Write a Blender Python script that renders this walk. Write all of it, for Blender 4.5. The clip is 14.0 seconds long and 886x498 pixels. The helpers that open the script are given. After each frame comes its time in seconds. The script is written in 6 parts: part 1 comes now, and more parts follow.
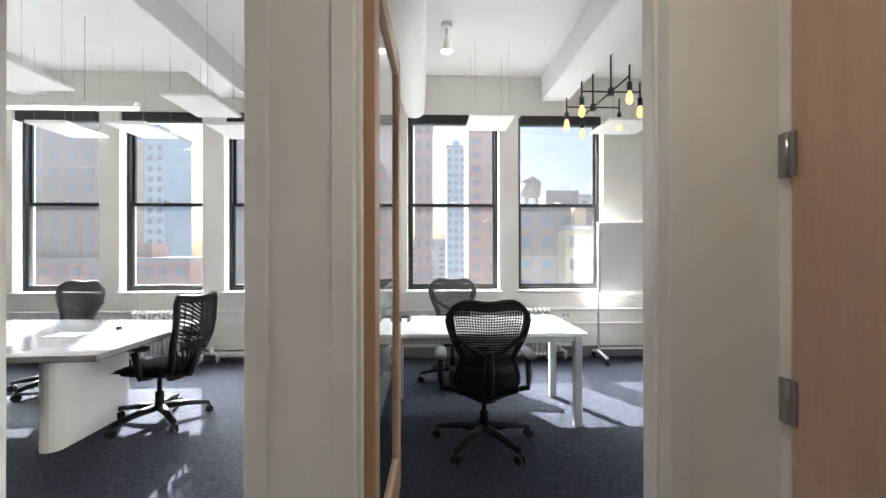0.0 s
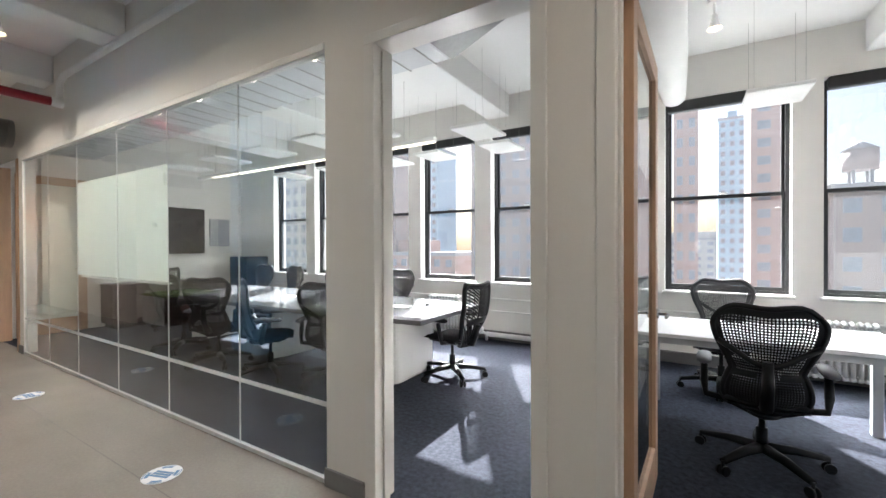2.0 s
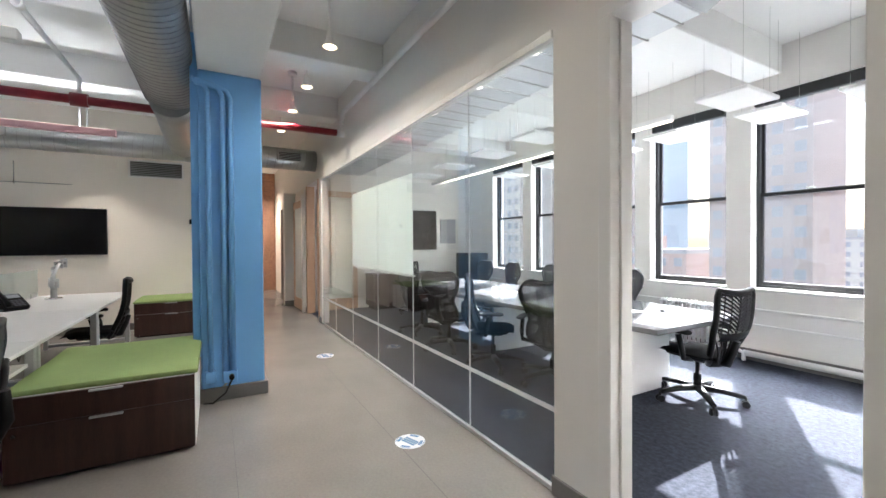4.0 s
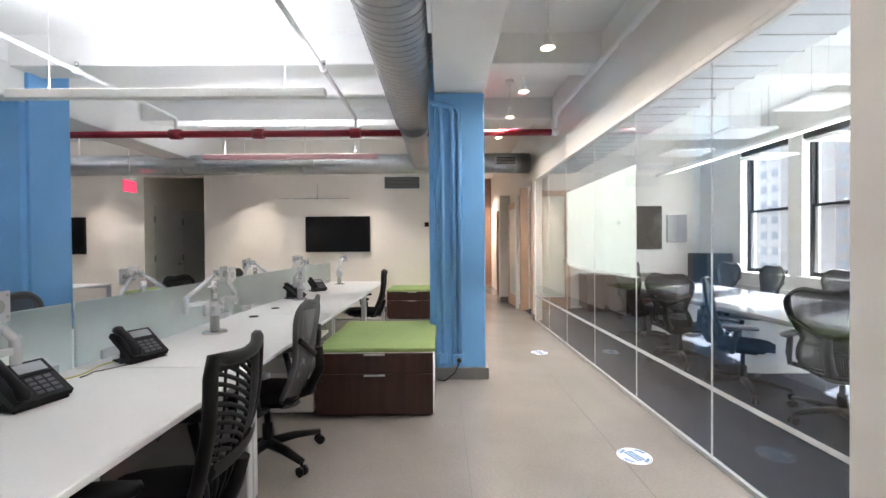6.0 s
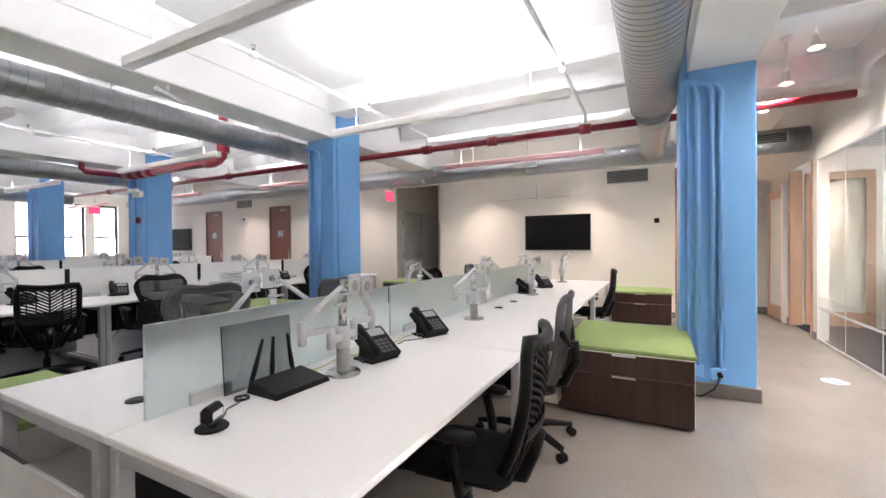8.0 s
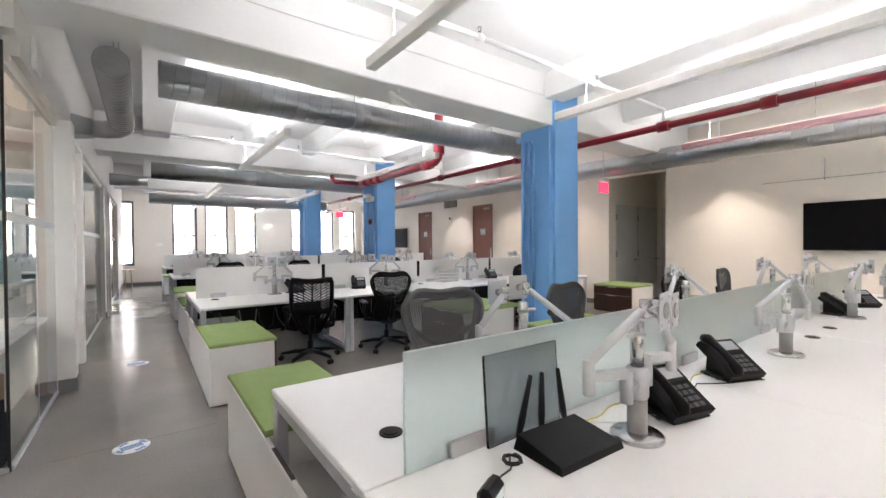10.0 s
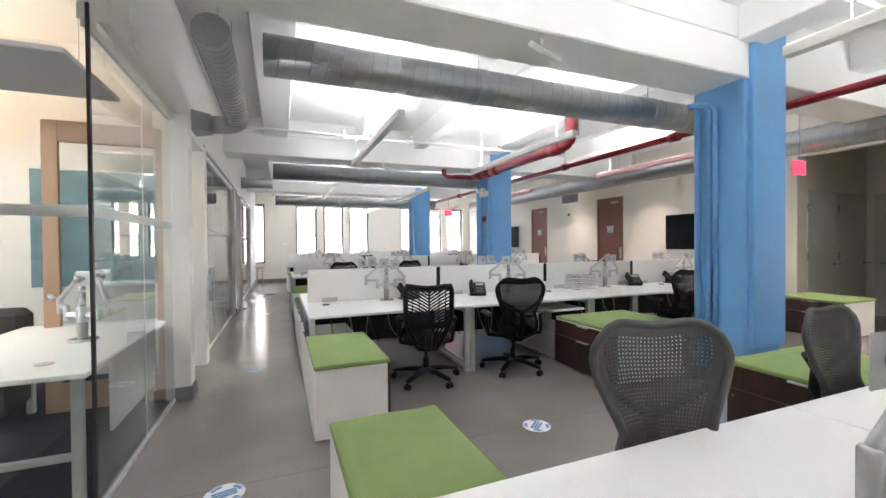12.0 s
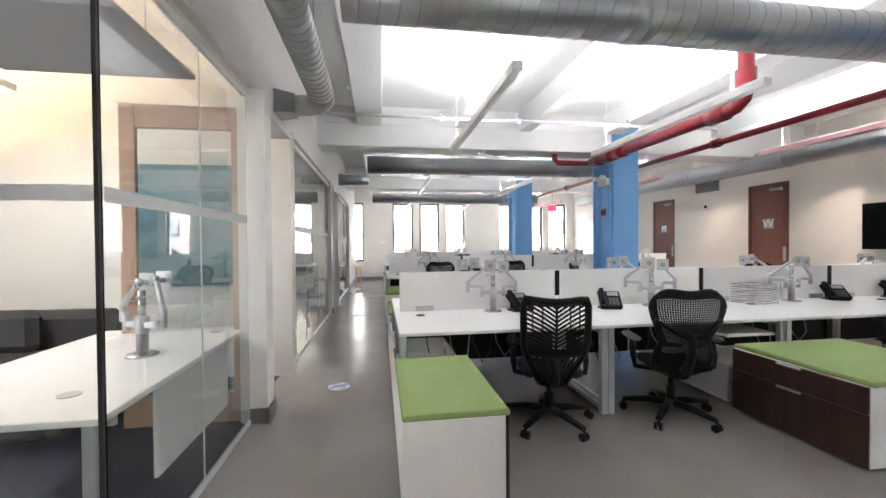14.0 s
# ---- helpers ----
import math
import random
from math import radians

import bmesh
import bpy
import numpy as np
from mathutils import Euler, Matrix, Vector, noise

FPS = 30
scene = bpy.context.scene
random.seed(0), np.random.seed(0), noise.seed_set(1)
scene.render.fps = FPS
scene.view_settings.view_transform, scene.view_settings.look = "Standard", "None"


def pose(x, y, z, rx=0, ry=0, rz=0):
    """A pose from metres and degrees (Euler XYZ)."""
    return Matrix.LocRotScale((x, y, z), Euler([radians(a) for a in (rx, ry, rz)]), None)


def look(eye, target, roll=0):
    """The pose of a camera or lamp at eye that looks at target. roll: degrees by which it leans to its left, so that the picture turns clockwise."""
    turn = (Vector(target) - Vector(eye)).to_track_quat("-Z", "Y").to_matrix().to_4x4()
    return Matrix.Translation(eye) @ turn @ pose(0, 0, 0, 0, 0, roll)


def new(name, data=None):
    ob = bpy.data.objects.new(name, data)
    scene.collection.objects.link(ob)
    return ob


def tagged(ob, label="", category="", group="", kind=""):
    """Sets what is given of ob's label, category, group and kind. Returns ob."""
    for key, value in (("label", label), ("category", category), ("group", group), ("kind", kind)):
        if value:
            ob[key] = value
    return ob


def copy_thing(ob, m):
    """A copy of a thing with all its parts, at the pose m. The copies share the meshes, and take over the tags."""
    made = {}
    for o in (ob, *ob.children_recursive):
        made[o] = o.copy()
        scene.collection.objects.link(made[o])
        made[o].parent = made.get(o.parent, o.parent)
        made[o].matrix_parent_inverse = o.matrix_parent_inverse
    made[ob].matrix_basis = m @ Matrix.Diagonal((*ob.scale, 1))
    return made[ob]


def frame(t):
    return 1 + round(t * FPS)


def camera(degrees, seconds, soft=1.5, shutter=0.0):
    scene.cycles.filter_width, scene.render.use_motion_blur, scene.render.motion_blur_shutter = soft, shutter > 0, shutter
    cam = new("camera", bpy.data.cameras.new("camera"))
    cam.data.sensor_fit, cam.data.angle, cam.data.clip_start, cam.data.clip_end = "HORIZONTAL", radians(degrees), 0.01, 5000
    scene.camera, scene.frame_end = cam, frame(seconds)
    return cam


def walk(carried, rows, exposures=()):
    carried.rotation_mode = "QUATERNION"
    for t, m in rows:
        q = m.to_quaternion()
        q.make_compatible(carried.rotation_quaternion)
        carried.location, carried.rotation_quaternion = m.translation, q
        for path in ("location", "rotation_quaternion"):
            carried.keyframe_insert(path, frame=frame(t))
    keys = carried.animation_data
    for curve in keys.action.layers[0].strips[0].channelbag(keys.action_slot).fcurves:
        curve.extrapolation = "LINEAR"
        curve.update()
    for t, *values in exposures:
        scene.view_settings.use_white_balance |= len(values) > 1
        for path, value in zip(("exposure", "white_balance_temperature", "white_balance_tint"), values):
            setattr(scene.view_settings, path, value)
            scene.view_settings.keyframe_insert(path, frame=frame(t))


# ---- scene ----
cam = camera(95.0, 14.0)
# seconds, x, y, z, yaw, pitch, roll
ROWS = [
    (0.0, -0.017, -0.004, 1.380, -2.09, 0.15, 0.08),
    (0.5, -0.031, -0.135, 1.378, 5.66, 0.07, 0.10),
    (1.0, -0.051, -0.281, 1.388, 14.38, -0.11, 0.11),
    (1.5, -0.021, -0.376, 1.401, 23.31, -0.29, 0.16),
    (2.0, -0.002, -0.389, 1.404, 31.51, -0.40, 0.21),
    (4.5, -0.175, -0.366, 1.412, 67.90, -0.75, 0.36),
    (5.0, -0.160, -0.391, 1.411, 75.24, -0.70, 0.35),
    (5.5, -0.158, -0.411, 1.404, 82.43, -0.61, 0.41),
    (6.0, -0.141, -0.435, 1.400, 89.64, -0.58, 0.44),
    (6.5, -0.103, -0.477, 1.403, 96.54, -0.59, 0.49),
    (7.0, -0.045, -0.556, 1.411, 103.39, -0.64, 0.45),
    (7.5, -0.005, -0.666, 1.395, 110.20, -0.53, 0.46),
    (8.0, 0.020, -0.766, 1.387, 117.47, -0.50, 0.43),
    (8.5, -0.016, -0.898, 1.395, 124.94, -0.60, 0.44),
    (9.0, -0.071, -1.046, 1.401, 132.10, -0.65, 0.44),
    (11.5, -0.382, -2.173, 1.421, 155.18, -0.70, 0.47),
    (12.0, -0.418, -2.422, 1.421, 158.04, -0.70, 0.48),
    (12.5, -0.445, -2.668, 1.414, 161.10, -0.77, 0.44),
    (13.0, -0.480, -2.936, 1.415, 163.86, -0.77, 0.43),
    (13.5, -0.526, -3.182, 1.421, 167.26, -0.82, 0.42),
    (14.0, -0.534, -3.412, 1.415, 171.18, -0.81, 0.43),
]
# seconds, stops, kelvin, tint
EXPOSURES = [(0.0, 2.78, 6000, 9), (2.0, 2.85, 5950, 10), (4.5, 3.28, 5800, 11), (6.5, 3.68, 5850, 14), (7.5, 3.86, 5950, 17), (9.0, 3.95, 6150, 18), (11.5, 4.0, 6050, 12), (12.5, 4.05, 6050, 12), (14.0, 4.03, 6050, 14)]
walk(cam, [(t, pose(x, y, z, 90 + pitch, roll, yaw)) for t, x, y, z, yaw, pitch, roll in ROWS], EXPOSURES)

# ---- world, sun and large lights ----
world = bpy.data.worlds.new("sky")
scene.world = world
world.use_nodes = True
wn = world.node_tree.nodes
sky = wn.new("ShaderNodeTexSky")
sky.sky_type = "NISHITA"
sky.sun_disc = False
SUN_DIR = Vector((-0.64, 1.19, 1.0)).normalized()
sky.sun_elevation = math.asin(SUN_DIR.z)
sky.sun_rotation = math.atan2(SUN_DIR.x, SUN_DIR.y)
sky.air_density, sky.dust_density, sky.ozone_density = 1.0, 3.0, 1.0
world.node_tree.links.new(sky.outputs[0], wn["Background"].inputs[0])
wn["Background"].inputs[1].default_value = 0.019

sun_data = bpy.data.lights.new("sun", "SUN")
sun_data.energy, sun_data.angle, sun_data.color = 5.0, radians(0.6), (1.0, 0.95, 0.87)
sun = new("sun", sun_data)
sun.matrix_world = look((0, 0, 30), Vector((0, 0, 30)) - SUN_DIR)

UPLIGHT, SPOT = 2.7, 6.8


def area_lamp(name, m, sx, sy, power, color, spread=180):
    data = bpy.data.lights.new(name, "AREA")
    data.shape, data.size, data.size_y, data.energy, data.color = "RECTANGLE", sx, sy, power, color
    data.spread = radians(spread)
    ob = new(name, data)
    ob.matrix_world = m
    return ob


# unseen lamps added high outside the two window fronts, standing in for daylight
area_lamp("window_daylight", look((-4.6, 6.5, 4.3), (-4.6, 2.6, 1.2)), 7.0, 1.3, 68, (0.95, 0.98, 1.0))
area_lamp("window_daylight", look((1.0, 6.5, 4.3), (1.0, 2.6, 1.2)), 2.8, 1.3, 30, (0.95, 0.98, 1.0))
area_lamp("window_daylight", look((-3.8, -21.6, 4.3), (-3.8, -17.0, 1.0)), 9.5, 1.3, 110, (0.95, 0.98, 1.0))

# ---- materials ----


def material(name, color, rough=0.5, metal=0.0, vary=0.08, scale=4.0, fine=60.0, bump=0.05, vary_rough=0.08,
             stretch=(1, 1, 1), spec=0.5, random=0.0, coat=0.0):
    """A surface with two scales of variation in colour and gloss, and fine relief."""
    m = bpy.data.materials.new(name)
    m.use_nodes = True
    nt = m.node_tree
    n, link = nt.nodes, nt.links.new
    b = n["Principled BSDF"]
    co = n.new("ShaderNodeTexCoord")
    mp = n.new("ShaderNodeMapping")
    mp.inputs["Scale"].default_value = stretch
    link(co.outputs["Object"], mp.inputs[0])
    big, small = n.new("ShaderNodeTexNoise"), n.new("ShaderNodeTexNoise")
    big.inputs["Scale"].default_value, big.inputs["Detail"].default_value = scale, 4
    small.inputs["Scale"].default_value, small.inputs["Detail"].default_value = fine, 3
    link(mp.outputs[0], big.inputs["Vector"])
    link(mp.outputs[0], small.inputs["Vector"])
    mix = n.new("ShaderNodeMath")
    mix.operation = "MULTIPLY_ADD"
    link(big.outputs["Fac"], mix.inputs[0])
    mix.inputs[1].default_value = 0.65
    half = n.new("ShaderNodeMath")
    half.operation = "MULTIPLY"
    half.inputs[1].default_value = 0.35
    link(small.outputs["Fac"], half.inputs[0])
    link(half.outputs[0], mix.inputs[2])
    lo = [max(0.0, c * (1 - 1.6 * vary)) for c in color]
    hi = [min(1.0, c * (1 + 1.6 * vary)) for c in color]
    span, tone = n.new("ShaderNodeMapRange"), n.new("ShaderNodeMix")
    span.inputs["From Min"].default_value, span.inputs["From Max"].default_value = 0.2, 0.8
    tone.data_type = "RGBA"
    tone.inputs[6].default_value, tone.inputs[7].default_value = (*lo, 1), (*hi, 1)
    link(mix.outputs[0], span.inputs["Value"])
    link(span.outputs[0], tone.inputs[0])
    last = tone.outputs[2]
    if random:
        info, hs = n.new("ShaderNodeObjectInfo"), n.new("ShaderNodeHueSaturation")
        rr = n.new("ShaderNodeMapRange")
        rr.inputs["To Min"].default_value, rr.inputs["To Max"].default_value = 1 - random, 1 + random
        link(info.outputs["Random"], rr.inputs["Value"])
        link(rr.outputs[0], hs.inputs["Value"])
        link(last, hs.inputs["Color"])
        last = hs.outputs[0]
    link(last, b.inputs["Base Color"])
    rg = n.new("ShaderNodeMapRange")
    rg.inputs["To Min"].default_value = max(0.02, rough - vary_rough)
    rg.inputs["To Max"].default_value = min(1.0, rough + vary_rough)
    link(big.outputs["Fac"], rg.inputs["Value"])
    link(rg.outputs[0], b.inputs["Roughness"])
    b.inputs["Metallic"].default_value = metal
    b.inputs["Specular IOR Level"].default_value = spec
    b.inputs["Coat Weight"].default_value = coat
    if bump:
        bp = n.new("ShaderNodeBump")
        bp.inputs["Strength"].default_value, bp.inputs["Distance"].default_value = bump, 0.004
        link(small.outputs["Fac"], bp.inputs["Height"])
        link(bp.outputs[0], b.inputs["Normal"])
    return m


def glass(name, tint, rough=0.0, ior=1.45):
    m = bpy.data.materials.new(name)
    m.use_nodes = True
    b = m.node_tree.nodes["Principled BSDF"]
    b.inputs["Base Color"].default_value = (*tint, 1)
    b.inputs["Transmission Weight"].default_value = 1.0
    b.inputs["Roughness"].default_value = rough
    b.inputs["IOR"].default_value = ior
    return m


def glow(name, color, strength):
    m = bpy.data.materials.new(name)
    m.use_nodes = True
    b = m.node_tree.nodes["Principled BSDF"]
    b.inputs["Base Color"].default_value = (*color, 1)
    b.inputs["Emission Color"].default_value = (*color, 1)
    b.inputs["Emission Strength"].default_value = strength
    return m


WHITE_WALL = material("white_wall_paint", (0.78, 0.76, 0.72), 0.55, vary=0.025, scale=0.8, fine=120, bump=0.08)
CREAM_WALL = material("cream_wall_paint", (0.78, 0.73, 0.66), 0.6, vary=0.025, scale=0.7, fine=120, bump=0.08)
CEIL_WHITE = material("white_ceiling_paint", (0.87, 0.87, 0.86), 0.6, vary=0.03, scale=0.9, fine=40, bump=0.12)
TRIM = material("white_trim_paint", (0.78, 0.77, 0.74), 0.35, vary=0.02, scale=2, bump=0.03)
GREY_BASE = material("grey_baseboard_paint", (0.17, 0.165, 0.16), 0.45, vary=0.08)
CONCRETE = material("polished_concrete", (0.27, 0.252, 0.232), 0.2, vary=0.14, scale=1.3, fine=55, bump=0.015, vary_rough=0.05, spec=0.5)
CARPET = material("dark_blue_grey_carpet", (0.034, 0.038, 0.052), 0.95, vary=0.55, scale=30, fine=160, bump=0.9, spec=0.1)
BLUE = material("blue_column_paint", (0.185, 0.43, 0.80), 0.38, vary=0.06, scale=1.6, fine=70, bump=0.08)
WALNUT = material("dark_walnut_laminate", (0.045, 0.02, 0.016), 0.35, vary=0.4, scale=3, fine=30, stretch=(6, 6, 0.6), bump=0.05)
OAK = material("light_oak_veneer", (0.46, 0.29, 0.18), 0.42, vary=0.14, scale=2.2, fine=22, stretch=(9, 9, 0.7), bump=0.05)
MAPLE = material("pink_brown_wood_veneer", (0.50, 0.34, 0.25), 0.45, vary=0.12, scale=1.8, fine=18, stretch=(5, 5, 0.6), bump=0.05)
RED_DOOR = material("red_brown_door_veneer", (0.20, 0.075, 0.05), 0.5, vary=0.15, scale=2, fine=20, stretch=(7, 7, 0.6))
GREY_DOOR = material("grey_painted_metal_door", (0.62, 0.61, 0.58), 0.45, vary=0.05)
DESK_WHITE = material("white_laminate", (0.88, 0.88, 0.875), 0.32, vary=0.008, scale=3, bump=0.01, vary_rough=0.015)
PANEL_WHITE = material("white_melamine_panel", (0.86, 0.85, 0.83), 0.38, vary=0.02, scale=2, bump=0.02)
GREEN = material("green_wool_felt", (0.30, 0.40, 0.16), 0.9, vary=0.05, scale=9, fine=220, bump=0.35, spec=0.2)
STEEL = material("galvanised_duct_steel", (0.41, 0.42, 0.43), 0.29, metal=0.92, vary=0.06, scale=30, fine=120, bump=0.0, vary_rough=0.02)
FOIL = material("foil_duct_insulation", (0.42, 0.42, 0.415), 0.38, metal=0.8, vary=0.05, scale=30, fine=90, bump=0.02, vary_rough=0.02)
# lighter copy of the foil; its bright reflections are put into the colour
FOIL_LIT = material("lit_duct_foil", (0.66, 0.68, 0.70), 0.42, metal=0.25, vary=0.05, scale=8, fine=60, bump=0.03)
SEAM = material("dull_duct_seam", (0.34, 0.345, 0.35), 0.38, metal=0.9, vary=0.05, scale=20, bump=0)
SILVER = material("silver_painted_metal", (0.56, 0.57, 0.58), 0.36, metal=0.55, vary=0.05, scale=6)
LEG_GREY = material("light_grey_metal_leg", (0.50, 0.51, 0.52), 0.4, metal=0.25, vary=0.04)
CHROME = material("brushed_steel", (0.62, 0.62, 0.61), 0.25, metal=1.0, vary=0.05, scale=10)
BLACK_PLASTIC = material("black_plastic", (0.006, 0.006, 0.0065), 0.45, vary=0.2, scale=12, spec=0.22)
BLACK_MESH = material("black_woven_mesh", (0.007, 0.007, 0.0075), 0.6, vary=0.2, scale=20, spec=0.25)
GREY_MESH = material("grey_perforated_plastic", (0.065, 0.066, 0.068), 0.55, vary=0.12, scale=14)
BLACK_FABRIC = material("black_seat_fabric", (0.008, 0.008, 0.010), 0.9, vary=0.3, scale=30, fine=200, bump=0.3, spec=0.2)
ARM_PAD = material("grey_arm_pad", (0.10, 0.10, 0.11), 0.6, vary=0.08)
DARK_FRAME = material("black_window_frame_paint", (0.018, 0.018, 0.02), 0.4, vary=0.15)
SCREEN = material("black_glossy_screen", (0.004, 0.004, 0.005), 0.16, vary=0.05, bump=0, spec=0.15)
RED_PIPE = material("red_gloss_pipe_paint", (0.21, 0.008, 0.018), 0.33, vary=0.1, scale=6)
WHITE_PIPE = material("white_gloss_pipe_paint", (0.80, 0.80, 0.79), 0.35, vary=0.03)
GREY_SOFA = material("charcoal_sofa_fabric", (0.06, 0.058, 0.056), 0.95, vary=0.15, scale=12, fine=180, bump=0.4, spec=0.1)
BLUE_VINYL = material("blue_white_floor_vinyl", (0.10, 0.22, 0.42), 0.5, vary=0.1)
WRITING_WHITE = material("white_enamel_board", (0.66, 0.67, 0.68), 0.3, vary=0.02, scale=2, bump=0.01)
WHITE_VINYL = material("white_vinyl", (0.75, 0.77, 0.8), 0.5, vary=0.03)
TAPE_WHITE = material("frosted_film", (0.62, 0.64, 0.64), 0.6, vary=0.02)
BRIGHT_PANE = material("white_bright_pane", (0.80, 0.85, 0.83), 0.2, vary=0.01, bump=0)
PANEL_GREY = material("grey_felt_panel", (0.40, 0.41, 0.43), 0.9, vary=0.05, scale=20)
EXIT_RED = glow("red_exit_sign_face", (1.0, 0.06, 0.12), 0.1)
# white lamp housing; red reflected from the pipe is put into its colour
PIPE_TINT = material("housing_with_pipe_tint", (0.72, 0.42, 0.44), 0.5, vary=0.03)
ART_TEAL = material("teal_painting", (0.13, 0.23, 0.26), 0.6, vary=0.4, scale=2.0, fine=8, bump=0.05, stretch=(1, 1, 3))
MOSAIC = material("brown_speckled_wallpaper", (0.30, 0.16, 0.10), 0.6, vary=0.6, scale=26, fine=60, bump=0.1)
CABLE_BLACK = material("black_cable", (0.012, 0.012, 0.012), 0.5, vary=0.1)
CABLE_YELLOW = material("yellow_cable", (0.62, 0.55, 0.16), 0.5, vary=0.05)
GREY_VENT = material("grey_vent_paint", (0.36, 0.36, 0.35), 0.5, vary=0.05)
ACRYLIC = glass("smoked_acrylic", (0.5, 0.52, 0.53), 0.12)
def film(name, color, share):
    """A white film that scatters light on both sides."""
    m = bpy.data.materials.new(name)
    m.use_nodes = True
    n, link = m.node_tree.nodes, m.node_tree.links.new
    n["Principled BSDF"].inputs["Base Color"].default_value = (*color, 1)
    n["Principled BSDF"].inputs["Roughness"].default_value = 0.25
    tr, mx = n.new("ShaderNodeBsdfTranslucent"), n.new("ShaderNodeMixShader")
    tr.inputs["Color"].default_value = (*color, 1)
    mx.inputs[0].default_value = share
    link(n["Principled BSDF"].outputs[0], mx.inputs[1])
    link(tr.outputs[0], mx.inputs[2])
    link(mx.outputs[0], n["Material Output"].inputs["Surface"])
    return m


FILM_WHITE = film("white_translucent_film", (0.80, 0.85, 0.83), 0.45)
FROST = glass("frosted_partition_glass", (0.80, 0.90, 0.87), 0.35)
PANE = glass("clear_partition_glass", (0.86, 0.90, 0.89), 0.0, 1.36)


def veiled(name, share):
    """Window glass with a slight dirt film, strengthened to veil the view like haze."""
    m = glass(name, (0.97, 0.98, 0.98), 0.0)
    n, link = m.node_tree.nodes, m.node_tree.links.new
    veil, mx = n.new("ShaderNodeBsdfTranslucent"), n.new("ShaderNodeMixShader")
    veil.inputs["Color"].default_value = (0.85, 0.88, 0.95, 1)
    mx.inputs[0].default_value = share
    link(n["Principled BSDF"].outputs[0], mx.inputs[1])
    link(veil.outputs[0], mx.inputs[2])
    link(mx.outputs[0], n["Material Output"].inputs["Surface"])
    return m


WINDOW_PANE = veiled("sunlit_window_glass", 0.012)
FAR_PANE = veiled("far_window_glass_pane", 0.003)
BULB = glow("warm_spot_bulb", (1.0, 0.78, 0.46), 0.8)
FILAMENT = glow("amber_filament_bulb", (1.0, 0.55, 0.2), 0.25)
STRIP = glow("white_led_strip", (1.0, 0.90, 0.66), 0.38)

# ---- mesh helpers ----


